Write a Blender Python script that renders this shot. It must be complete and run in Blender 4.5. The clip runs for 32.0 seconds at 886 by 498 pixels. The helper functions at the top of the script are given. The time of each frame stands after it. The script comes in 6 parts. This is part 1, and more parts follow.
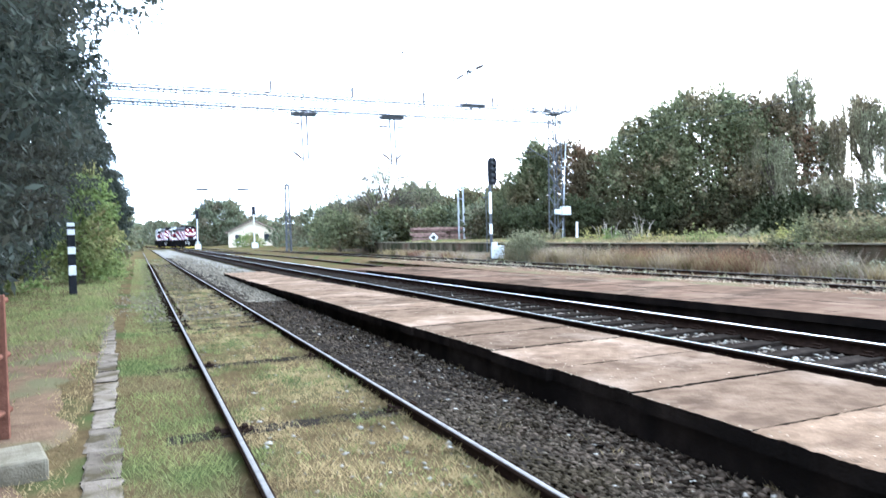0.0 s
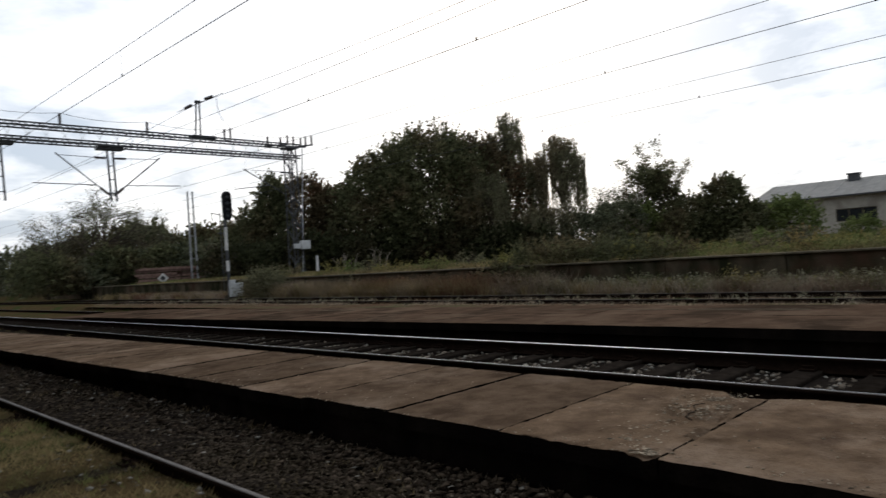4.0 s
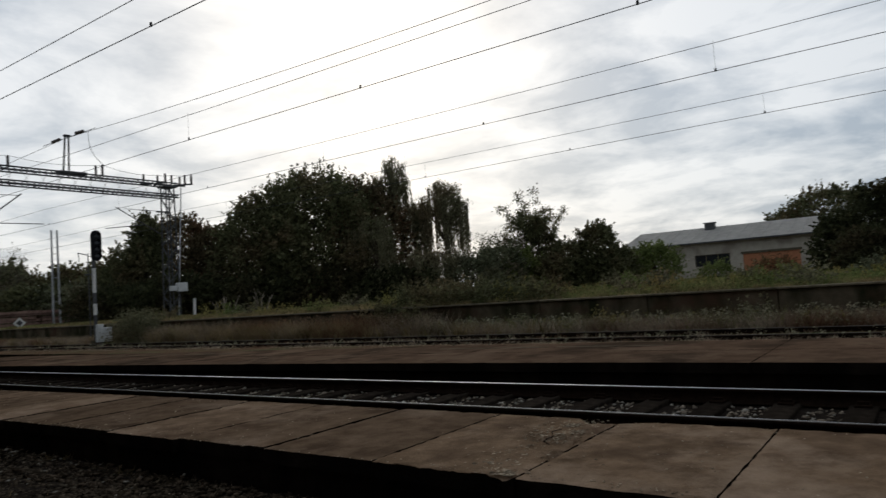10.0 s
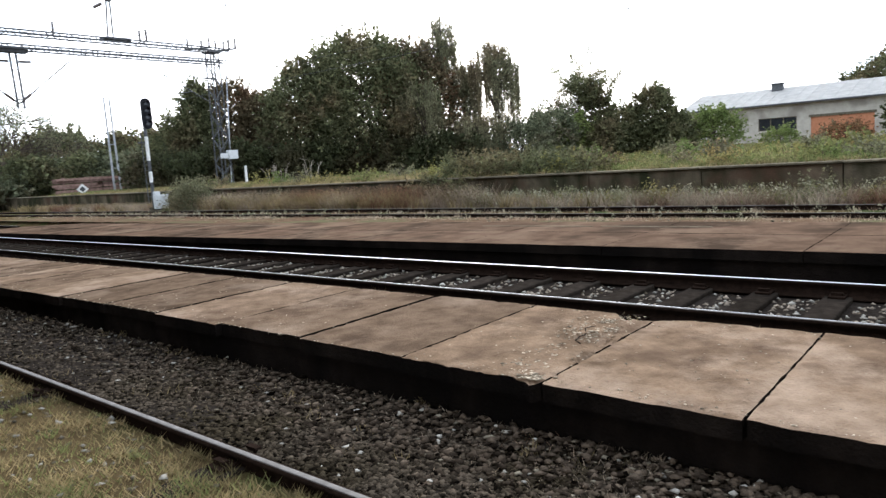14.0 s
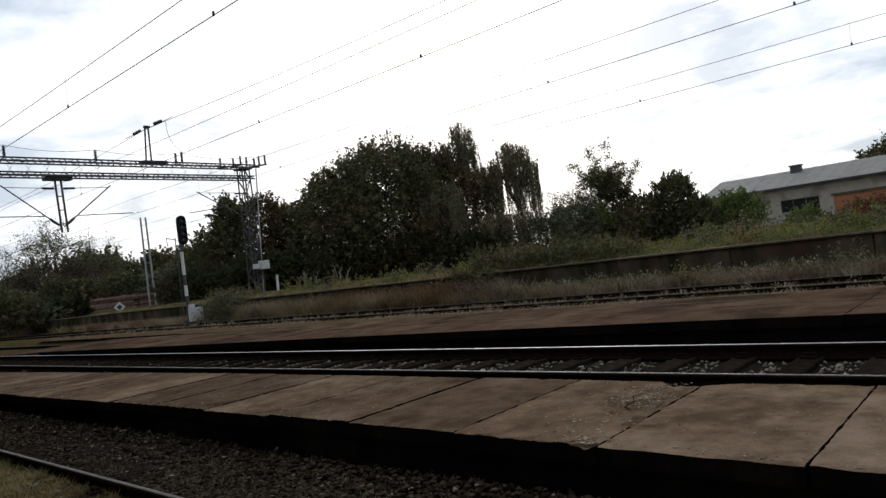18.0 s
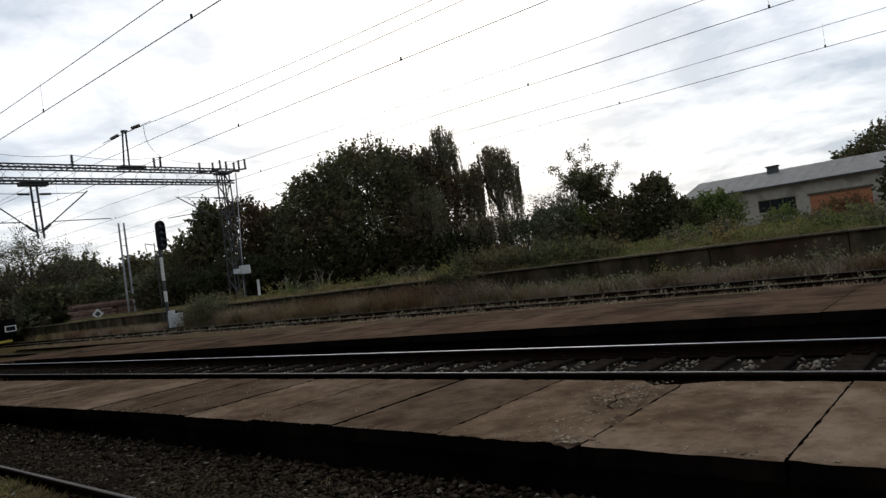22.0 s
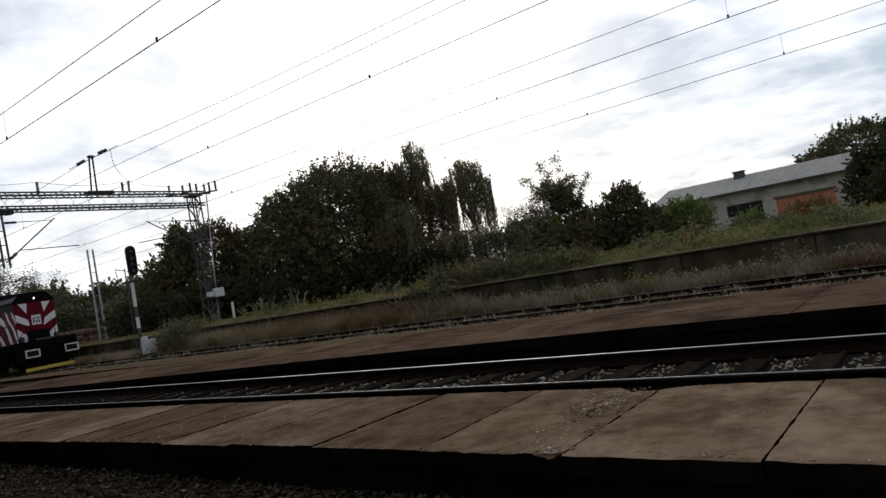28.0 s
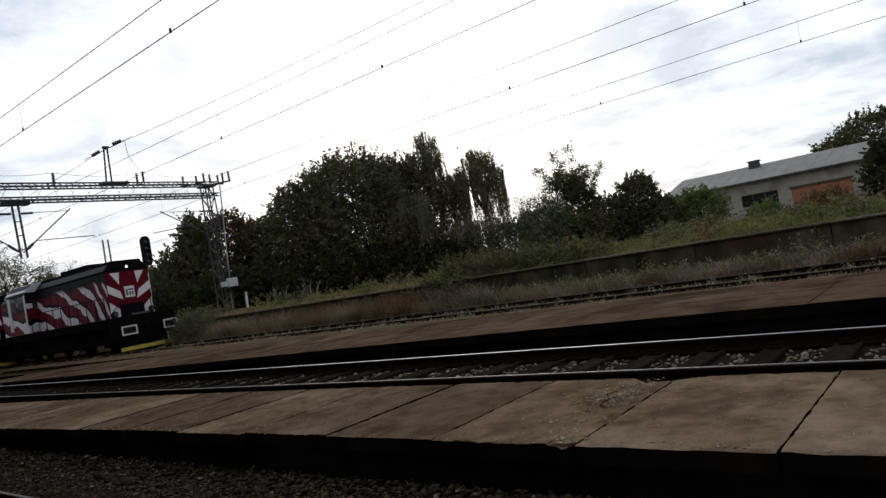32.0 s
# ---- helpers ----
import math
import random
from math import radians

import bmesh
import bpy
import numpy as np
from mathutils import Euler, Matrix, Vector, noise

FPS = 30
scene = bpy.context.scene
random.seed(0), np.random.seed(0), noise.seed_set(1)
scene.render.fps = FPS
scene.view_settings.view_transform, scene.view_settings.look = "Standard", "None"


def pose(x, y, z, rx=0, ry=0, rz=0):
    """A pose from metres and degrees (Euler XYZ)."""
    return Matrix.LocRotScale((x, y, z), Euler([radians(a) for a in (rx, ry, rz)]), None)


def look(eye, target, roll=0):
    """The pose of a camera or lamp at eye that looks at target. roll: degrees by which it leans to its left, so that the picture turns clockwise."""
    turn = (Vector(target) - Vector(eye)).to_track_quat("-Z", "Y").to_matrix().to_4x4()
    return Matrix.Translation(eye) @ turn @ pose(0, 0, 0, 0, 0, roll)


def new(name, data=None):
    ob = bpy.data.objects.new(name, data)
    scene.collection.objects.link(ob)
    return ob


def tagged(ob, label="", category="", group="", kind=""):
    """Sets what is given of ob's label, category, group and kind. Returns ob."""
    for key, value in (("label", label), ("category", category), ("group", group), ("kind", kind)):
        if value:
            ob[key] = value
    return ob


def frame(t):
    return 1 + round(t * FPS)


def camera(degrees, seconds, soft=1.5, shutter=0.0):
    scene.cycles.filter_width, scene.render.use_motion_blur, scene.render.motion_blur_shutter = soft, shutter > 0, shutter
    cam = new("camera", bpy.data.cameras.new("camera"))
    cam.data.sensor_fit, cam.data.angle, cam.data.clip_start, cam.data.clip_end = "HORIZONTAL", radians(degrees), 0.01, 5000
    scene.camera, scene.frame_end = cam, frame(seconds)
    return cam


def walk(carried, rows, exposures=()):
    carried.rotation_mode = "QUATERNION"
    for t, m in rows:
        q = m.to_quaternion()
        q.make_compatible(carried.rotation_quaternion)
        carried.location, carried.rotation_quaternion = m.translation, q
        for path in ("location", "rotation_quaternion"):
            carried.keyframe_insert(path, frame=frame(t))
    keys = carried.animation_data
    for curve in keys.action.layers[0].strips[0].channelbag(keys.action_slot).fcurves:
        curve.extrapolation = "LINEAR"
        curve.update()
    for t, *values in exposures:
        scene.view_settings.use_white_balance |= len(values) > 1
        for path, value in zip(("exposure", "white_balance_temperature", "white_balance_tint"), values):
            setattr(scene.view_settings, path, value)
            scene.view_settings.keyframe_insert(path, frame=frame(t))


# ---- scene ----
cam = camera(65.21, 32.0, soft=1.4, shutter=0.3)
PATH = [
    (0.0, -0.658, 0.237, 1.510, 88.70, 1.64, -23.81),
    (0.5, -0.652, 0.535, 1.408, 92.16, 2.06, -22.08),
    (1.0, -0.802, 0.408, 1.479, 87.64, 0.96, -27.93),
    (1.5, -0.708, 0.439, 1.351, 92.83, 0.82, -33.09),
    (2.0, -0.712, 0.392, 1.369, 91.44, 2.85, -33.76),
    (2.5, -0.713, 0.378, 1.368, 91.27, 4.22, -31.80),
    (3.0, -0.725, 0.341, 1.385, 92.58, 3.82, -36.37),
    (3.5, -0.683, 0.286, 1.377, 91.39, 4.40, -49.89),
    (4.0, -0.708, 0.326, 1.419, 90.58, 3.97, -45.19),
    (4.5, -0.706, 0.371, 1.363, 90.38, 3.17, -39.58),
    (6.5, -0.691, 0.353, 1.371, 90.35, 4.55, -38.60),
    (7.0, -0.773, 0.334, 1.323, 89.66, 5.72, -40.48),
    (7.5, -0.806, 0.146, 1.360, 89.12, 2.19, -50.01),
    (8.0, -0.823, 0.004, 1.378, 91.53, 3.19, -54.47),
    (8.5, -0.887, -0.202, 1.402, 91.36, 3.37, -64.95),
    (9.0, -0.822, -0.219, 1.405, 90.54, 4.08, -63.26),
    (9.5, -0.962, -0.090, 1.417, 91.74, 1.47, -63.81),
    (10.0, -0.883, 0.072, 1.374, 93.52, 3.96, -54.59),
    (10.5, -0.854, 0.049, 1.371, 92.85, 3.77, -52.33),
    (11.0, -0.825, 0.019, 1.363, 93.53, 6.69, -58.22),
    (11.5, -0.775, 0.060, 1.342, 91.78, 7.64, -60.14),
    (12.0, -0.784, 0.054, 1.345, 92.08, 7.77, -59.17),
    (12.5, -0.811, 0.032, 1.351, 91.68, 6.23, -59.85),
    (13.0, -0.757, 0.009, 1.413, 85.57, 9.64, -56.62),
    (13.5, -0.721, 0.064, 1.565, 85.35, 5.20, -47.60),
    (14.0, -0.616, 0.077, 1.591, 82.53, 3.95, -50.40),
    (14.5, -0.810, 0.181, 1.512, 88.60, 7.40, -52.98),
    (15.0, -0.813, 0.101, 1.466, 92.56, 3.08, -48.68),
    (15.5, -0.889, 0.038, 1.437, 93.42, 4.63, -48.27),
    (17.5, -0.861, 0.052, 1.430, 91.19, 5.92, -47.84),
    (18.0, -0.851, 0.047, 1.433, 91.14, 7.27, -48.35),
    (18.5, -0.859, 0.048, 1.430, 91.77, 7.22, -48.14),
    (19.0, -0.859, 0.044, 1.429, 91.61, 7.34, -48.95),
    (19.5, -0.868, 0.046, 1.428, 91.61, 6.75, -48.66),
    (20.0, -0.863, 0.047, 1.426, 91.85, 6.71, -49.99),
    (20.5, -0.866, 0.042, 1.438, 92.50, 6.21, -50.93),
    (21.0, -0.870, 0.035, 1.436, 92.12, 8.15, -51.85),
    (21.5, -0.863, 0.038, 1.429, 92.00, 7.76, -49.51),
    (22.0, -0.854, 0.045, 1.422, 91.20, 7.84, -49.84),
    (22.5, -0.853, 0.044, 1.426, 91.50, 8.26, -50.13),
    (23.0, -0.838, 0.039, 1.444, 91.50, 8.24, -50.53),
    (23.5, -0.864, 0.038, 1.427, 92.47, 8.06, -49.68),
    (24.0, -0.866, 0.030, 1.427, 92.40, 7.82, -49.48),
    (24.5, -0.860, 0.027, 1.425, 92.07, 8.54, -49.90),
    (25.0, -0.863, 0.028, 1.426, 91.97, 8.95, -49.86),
    (25.5, -0.846, 0.030, 1.421, 92.09, 9.21, -50.32),
    (27.5, -0.864, 0.030, 1.426, 92.29, 9.32, -50.35),
    (28.0, -0.861, 0.033, 1.423, 92.11, 9.92, -51.87),
    (28.5, -0.857, 0.033, 1.423, 92.38, 9.50, -52.72),
    (29.0, -0.863, 0.020, 1.431, 91.98, 10.00, -53.42),
    (29.5, -0.856, 0.037, 1.422, 91.91, 9.32, -53.06),
    (30.0, -0.820, 0.039, 1.443, 92.31, 9.68, -52.24),
    (30.5, -0.872, 0.039, 1.432, 92.53, 9.32, -51.26),
    (31.0, -0.852, 0.048, 1.426, 91.75, 9.56, -51.44),
    (31.5, -0.854, 0.043, 1.422, 91.49, 9.62, -51.12),
    (32.0, -0.866, 0.040, 1.425, 91.48, 9.88, -50.85),
]
EXPOSURES = [(0, 3.85, 5250, 7.6), (0.5, 3.3, 5500, 8.5), (0.9, 2.75, 5800, 9.3), (1.3, 1.3, 6300, 9.9), (1.6, 0.3, 6500, 10.0),
             (2.5, 0.35, 6500, 10.0), (4, 0.65, 6500, 10.0), (6.5, 0.95, 6500, 10.0), (7.2, 1.6, 6500, 10.0), (7.7, 1.85, 6500, 10.0),
             (8.2, 0.2, 6500, 9.8), (8.7, -0.05, 6450, 9.0), (9, -0.2, 6420, 8.6), (9.5, -0.15, 6420, 8.2), (10, 0.1, 6500, 8.0),
             (11, -0.2, 6466, 7.0), (11.7, 0.1, 6456, 6.8), (12.5, 0.1, 6483, 8.2), (13, 0.15, 6500, 9.0), (13.5, 1.3, 6500, 9.4),
             (14, 2.55, 6150, 9.7), (14.5, 2.45, 6400, 8.3), (15, 0.4, 6350, 3.0), (15.5, 0.15, 6406, 5.6), (16, 0.25, 6500, 10.0),
             (18, 0.65, 6480, 9.6), (20, 0.68, 6480, 9.6), (21.2, 0.42, 6480, 9.6), (22.3, 0.55, 6480, 9.6), (23, 0.75, 6480, 9.6),
             (25, 0.75, 6480, 9.6), (28, 0.52, 6480, 9.6), (32, 0.55, 6480, 9.6)]
walk(cam, [(t, pose(*p)) for t, *p in PATH], EXPOSURES)

# ---------------------------------------------------------------- light
SUN_EL, SUN_AZ = 26.0, 50.0          # degrees; azimuth from +y towards +x
world = bpy.data.worlds.new("overcast_sky")
scene.world = world
world.use_nodes = True
wn, wl = world.node_tree.nodes, world.node_tree.links
wn.clear()
w_out = wn.new("ShaderNodeOutputWorld")
w_bg = wn.new("ShaderNodeBackground")
w_sky = wn.new("ShaderNodeTexSky")
w_sky.sky_type = "NISHITA"
w_sky.sun_disc = False
w_sky.sun_elevation, w_sky.sun_rotation = radians(SUN_EL), radians(SUN_AZ)
w_sky.air_density, w_sky.dust_density, w_sky.ozone_density = 1.0, 3.0, 1.0
w_geo = wn.new("ShaderNodeTexCoord")
# cloud sheet seen in perspective: the direction divided by its height
w_sep = wn.new("ShaderNodeSeparateXYZ")
w_up = wn.new("ShaderNodeMath")
w_up.operation = "MAXIMUM"
w_up.inputs[1].default_value = 0.0
w_lift = wn.new("ShaderNodeMath")
w_lift.operation = "ADD"
w_lift.inputs[1].default_value = 0.16
w_div = wn.new("ShaderNodeVectorMath")
w_div.operation = "DIVIDE"
w_cmb = wn.new("ShaderNodeCombineXYZ")
w_n1 = wn.new("ShaderNodeTexNoise")
w_n1.inputs["Scale"].default_value = 1.9
w_n1.inputs["Detail"].default_value = 9.0
w_n1.inputs["Roughness"].default_value = 0.58
w_n1.inputs["Distortion"].default_value = 0.25
w_ramp = wn.new("ShaderNodeValToRGB")
w_ramp.color_ramp.elements[0].position, w_ramp.color_ramp.elements[0].color = 0.38, (0.47, 0.54, 0.62, 1)
w_ramp.color_ramp.elements[1].position, w_ramp.color_ramp.elements[1].color = 0.60, (1.0, 1.0, 1.0, 1)
w_mixc = wn.new("ShaderNodeVectorMath")
w_mixc.operation = "MULTIPLY"
w_mixc.inputs[1].default_value = (6.5, 6.75, 7.15)
w_mix = wn.new("ShaderNodeMix")
w_mix.data_type = "RGBA"
w_mix.inputs["Factor"].default_value = 0.88
wl.new(w_geo.outputs["Generated"], w_sep.inputs["Vector"])
wl.new(w_sep.outputs["Z"], w_up.inputs[0])
wl.new(w_up.outputs[0], w_lift.inputs[0])
for axis in ("X", "Y", "Z"):
    wl.new(w_lift.outputs[0], w_cmb.inputs[axis])
wl.new(w_geo.outputs["Generated"], w_div.inputs[0])
wl.new(w_cmb.outputs["Vector"], w_div.inputs[1])
wl.new(w_div.outputs["Vector"], w_n1.inputs["Vector"])
wl.new(w_n1.outputs["Fac"], w_ramp.inputs["Fac"])
wl.new(w_ramp.outputs["Color"], w_mixc.inputs[0])
wl.new(w_sky.outputs["Color"], w_mix.inputs["A"])
wl.new(w_mixc.outputs["Vector"], w_mix.inputs["B"])
# the cloud layer is brightest round the hidden sun and falls off away from it
w_dot = wn.new("ShaderNodeVectorMath")
w_dot.operation = "DOT_PRODUCT"
w_dot.inputs[1].default_value = (math.sin(radians(SUN_AZ)) * math.cos(radians(SUN_EL)), math.cos(radians(SUN_AZ)) * math.cos(radians(SUN_EL)), math.sin(radians(SUN_EL)))
w_fall = wn.new("ShaderNodeMapRange")
w_fall.interpolation_type = "SMOOTHSTEP"
w_fall.inputs["From Min"].default_value, w_fall.inputs["From Max"].default_value = 0.0, 1.0
w_fall.inputs["To Min"].default_value, w_fall.inputs["To Max"].default_value = 0.62, 0.86
w_mul = wn.new("ShaderNodeVectorMath")
w_mul.operation = "SCALE"
wl.new(w_geo.outputs["Generated"], w_dot.inputs[0])
wl.new(w_dot.outputs["Value"], w_fall.inputs["Value"])
wl.new(w_mix.outputs["Result"], w_mul.inputs[0])
wl.new(w_fall.outputs["Result"], w_mul.inputs["Scale"])
wl.new(w_mul.outputs["Vector"], w_bg.inputs["Color"])
w_bg.inputs["Strength"].default_value = 0.13
wl.new(w_bg.outputs["Background"], w_out.inputs["Surface"])

sun_data = bpy.data.lights.new("sun", "SUN")
sun_data.energy, sun_data.angle, sun_data.color = 0.5, radians(35), (1.0, 0.96, 0.9)
sun = new("sun", sun_data)
_sd = Vector((math.sin(radians(SUN_AZ)) * math.cos(radians(SUN_EL)), math.cos(radians(SUN_AZ)) * math.cos(radians(SUN_EL)), math.sin(radians(SUN_EL))))
sun.matrix_world = look(_sd * 200, (0, 0, 0))

# ---------------------------------------------------------------- materials
def material(name, low, high, scale=8.0, rough=0.85, metal=0.0, bump=0.3, fine=60.0, spots=None, spot_scale=1.2, spot_lo=0.5, spot_hi=0.62,
             random_piece=0.0, island=0.0, transmit=0.0, pale=None, pale_scale=0.9, streak=1.0):
    """Two colours mixed by noise, a patch colour at a larger scale, fine bump."""
    m = bpy.data.materials.new(name)
    m.use_nodes = True
    n, l = m.node_tree.nodes, m.node_tree.links
    b = n["Principled BSDF"]
    tc = n.new("ShaderNodeTexCoord")
    geo = n.new("ShaderNodeNewGeometry")
    a = n.new("ShaderNodeTexNoise")
    a.inputs["Scale"].default_value = scale
    a.inputs["Detail"].default_value = 6
    a.inputs["Roughness"].default_value = 0.65
    l.new(geo.outputs["Position"] if random_piece == 0 else tc.outputs["Object"], a.inputs["Vector"])
    r = n.new("ShaderNodeValToRGB")
    r.color_ramp.elements[0].position, r.color_ramp.elements[0].color = 0.3, (*low, 1)
    r.color_ramp.elements[1].position, r.color_ramp.elements[1].color = 0.7, (*high, 1)
    l.new(a.outputs["Fac"], r.inputs["Fac"])
    colour = r.outputs["Color"]
    if spots:
        s = n.new("ShaderNodeTexNoise")
        s.inputs["Scale"].default_value = spot_scale
        s.inputs["Detail"].default_value = 4
        sm = n.new("ShaderNodeMapping")
        sm.inputs["Scale"].default_value = (1, 1, streak)
        l.new(geo.outputs["Position"], sm.inputs["Vector"])
        l.new(sm.outputs["Vector"], s.inputs["Vector"])
        sr = n.new("ShaderNodeMapRange")
        sr.inputs["From Min"].default_value, sr.inputs["From Max"].default_value = spot_lo, spot_hi
        l.new(s.outputs["Fac"], sr.inputs["Value"])
        mx = n.new("ShaderNodeMix")
        mx.data_type = "RGBA"
        mx.inputs["B"].default_value = (*spots, 1)
        l.new(sr.outputs["Result"], mx.inputs["Factor"])
        l.new(colour, mx.inputs["A"])
        colour = mx.outputs["Result"]
    if pale:
        s = n.new("ShaderNodeTexNoise")
        s.inputs["Scale"].default_value = pale_scale
        s.inputs["Detail"].default_value = 7
        s.inputs["Roughness"].default_value = 0.7
        mp = n.new("ShaderNodeMapping")
        mp.inputs["Location"].default_value = (3.1, 7.7, 1.3)
        l.new(geo.outputs["Position"], mp.inputs["Vector"])
        l.new(mp.outputs["Vector"], s.inputs["Vector"])
        sr = n.new("ShaderNodeMapRange")
        sr.inputs["From Min"].default_value, sr.inputs["From Max"].default_value = 0.5, 0.68
        l.new(s.outputs["Fac"], sr.inputs["Value"])
        mx = n.new("ShaderNodeMix")
        mx.data_type = "RGBA"
        mx.inputs["B"].default_value = (*pale, 1)
        l.new(sr.outputs["Result"], mx.inputs["Factor"])
        l.new(colour, mx.inputs["A"])
        colour = mx.outputs["Result"]
    vary = random_piece or island
    if vary:
        hsv = n.new("ShaderNodeHueSaturation")
        rm = n.new("ShaderNodeMapRange")
        rm.inputs["To Min"].default_value, rm.inputs["To Max"].default_value = 1 - vary, 1 + vary
        if random_piece:
            oi = n.new("ShaderNodeObjectInfo")
            l.new(oi.outputs["Random"], rm.inputs["Value"])
        else:
            l.new(geo.outputs["Random Per Island"], rm.inputs["Value"])
        l.new(rm.outputs["Result"], hsv.inputs["Value"])
        l.new(colour, hsv.inputs["Color"])
        colour = hsv.outputs["Color"]
    l.new(colour, b.inputs["Base Color"])
    b.inputs["Roughness"].default_value = rough
    b.inputs["Metallic"].default_value = metal
    if rough > 0.55:
        b.inputs["Specular IOR Level"].default_value = 0.04 if rough < 0.75 else 0.0
    if transmit:
        tr = n.new("ShaderNodeBsdfTranslucent")
        ms = n.new("ShaderNodeMixShader")
        ms.inputs["Fac"].default_value = transmit
        l.new(colour, tr.inputs["Color"])
        l.new(b.outputs["BSDF"], ms.inputs[1])
        l.new(tr.outputs["BSDF"], ms.inputs[2])
        l.new(ms.outputs["Shader"], n["Material Output"].inputs["Surface"])
    if bump:
        f = n.new("ShaderNodeTexNoise")
        f.inputs["Scale"].default_value = fine
        f.inputs["Detail"].default_value = 5
        l.new(geo.outputs["Position"] if random_piece == 0 else tc.outputs["Object"], f.inputs["Vector"])
        bp = n.new("ShaderNodeBump")
        bp.inputs["Strength"].default_value, bp.inputs["Distance"].default_value = bump, 0.02
        l.new(f.outputs["Fac"], bp.inputs["Height"])
        l.new(bp.outputs["Normal"], b.inputs["Normal"])
    return m


M_GROUND = material("dry_grass_soil", (0.045, 0.031, 0.0155), (0.098, 0.070, 0.034), 5, 0.95, bump=0.8, fine=40, spots=(0.042, 0.052, 0.018), spot_scale=0.7)
M_SOIL = material("trodden_soil", (0.066, 0.042, 0.026), (0.138, 0.092, 0.058), 4, 0.95, bump=0.6, fine=50, spots=(0.092, 0.082, 0.044), spot_scale=0.9)
M_BALLAST_BED = material("dirty_ballast", (0.008, 0.0065, 0.0055), (0.026, 0.021, 0.017), 22, 0.95, bump=1.0, fine=28, spots=(0.022, 0.018, 0.015), spot_scale=1.0)
M_STONE = material("ballast_stone", (0.0106, 0.0083, 0.0059), (0.0708, 0.0555, 0.0401), 14, 0.9, bump=0.3, island=0.95, spots=(0.0271, 0.0212, 0.0136), spot_scale=0.8)
M_YARD = material("grey_yard_gravel", (0.085, 0.075, 0.063), (0.19, 0.172, 0.148), 9, 0.95, bump=0.8, fine=30, spots=(0.075, 0.07, 0.045), spot_scale=0.5)
M_STONE_BROWN = material("brown_gravel_stone", (0.0177, 0.0130, 0.0094), (0.0779, 0.0590, 0.0425), 20, 0.9, bump=0.3, island=0.95)
M_STONE_TAN = material("tan_gravel_stone", (0.0720, 0.0612, 0.0437), (0.1800, 0.1548, 0.1159), 14, 0.9, bump=0.3, island=0.5)
M_STONE_BUFF = material("buff_ballast_stone", (0.11, 0.090, 0.068), (0.27, 0.225, 0.18), 14, 0.9, bump=0.3, island=0.5)
M_STONE_PALE = material("pale_stone", (0.1870, 0.1742, 0.1494), (0.3570, 0.3315, 0.2867), 14, 0.9, bump=0.3, island=0.4)
M_SLAB = material("weathered_concrete", (0.0900, 0.0590, 0.0370), (0.2280, 0.1550, 0.1010), 4.2, 0.9, bump=0.8, fine=45, spots=(0.0912, 0.0601, 0.0398), spot_scale=2.3, spot_lo=0.5, spot_hi=0.7, random_piece=0.22, pale=(0.2813, 0.2037, 0.1446))
M_SLAB_BROWN = material("browned_concrete", (0.0832, 0.0552, 0.0351), (0.1710, 0.1172, 0.0785), 4.2, 0.9, bump=0.8, fine=45, spots=(0.0711, 0.0469, 0.0310), spot_scale=2.3, spot_lo=0.5, spot_hi=0.7, random_piece=0.22, pale=(0.2194, 0.1589, 0.1128))
M_CRUMB = material("crumbled_concrete", (0.17, 0.14, 0.10), (0.42, 0.345, 0.255), 12, 0.92, bump=0.3, island=0.55)
M_CRACK = material("dark_crack_strip", (0.012, 0.009, 0.007), (0.03, 0.022, 0.017), 12, 0.95, bump=0)
# near-black side colour: mostly painted shade, with some dirt
M_SLAB_SIDE = material("dirty_shaded_concrete_edge", (0.005, 0.0042, 0.0037), (0.018, 0.014, 0.0115), 3, 0.95, bump=0.7, fine=50, spots=(0.0065, 0.0056, 0.005), spot_scale=1.3, streak=0.25)
M_PLAT2 = material("brown_weathered_concrete", (0.062, 0.039, 0.026), (0.120, 0.078, 0.052), 2.4, 0.92, bump=0.6, fine=50, spots=(0.047, 0.032, 0.022), spot_scale=0.9, random_piece=0.14, pale=(0.142, 0.097, 0.066))
M_WALL = material("mossy_retaining_concrete", (0.050, 0.042, 0.028), (0.135, 0.108, 0.075), 2.2, 0.95, bump=0.7, fine=30, spots=(0.026, 0.027, 0.015), spot_scale=1.5, spot_lo=0.42, spot_hi=0.6, streak=0.3, pale=(0.075, 0.045, 0.030), pale_scale=0.6)
M_KERB = material("worn_kerb_concrete", (0.085, 0.068, 0.050), (0.185, 0.152, 0.118), 7, 0.95, bump=0.5, spots=(0.062, 0.050, 0.030), spot_scale=3.5, random_piece=0.2)
M_COPING = material("wall_coping", (0.085, 0.072, 0.048), (0.175, 0.15, 0.108), 6, 0.92, bump=0.5, random_piece=0.2)
M_RAIL_TOP = material("polished_rail", (0.32, 0.32, 0.33), (0.46, 0.46, 0.48), 9, 0.33, 1.0, bump=0.05)
M_RAIL_DULL = material("dull_rail_head", (0.085, 0.075, 0.067), (0.16, 0.146, 0.134), 9, 0.6, 0.0, bump=0.1)
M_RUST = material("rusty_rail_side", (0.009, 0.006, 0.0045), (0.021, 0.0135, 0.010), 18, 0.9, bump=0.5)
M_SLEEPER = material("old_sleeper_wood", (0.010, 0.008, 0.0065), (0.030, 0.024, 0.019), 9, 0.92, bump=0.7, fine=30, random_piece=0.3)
M_STEEL = material("galvanised_steel", (0.26, 0.265, 0.27), (0.42, 0.425, 0.43), 6, 0.55, 0.5, bump=0.15)
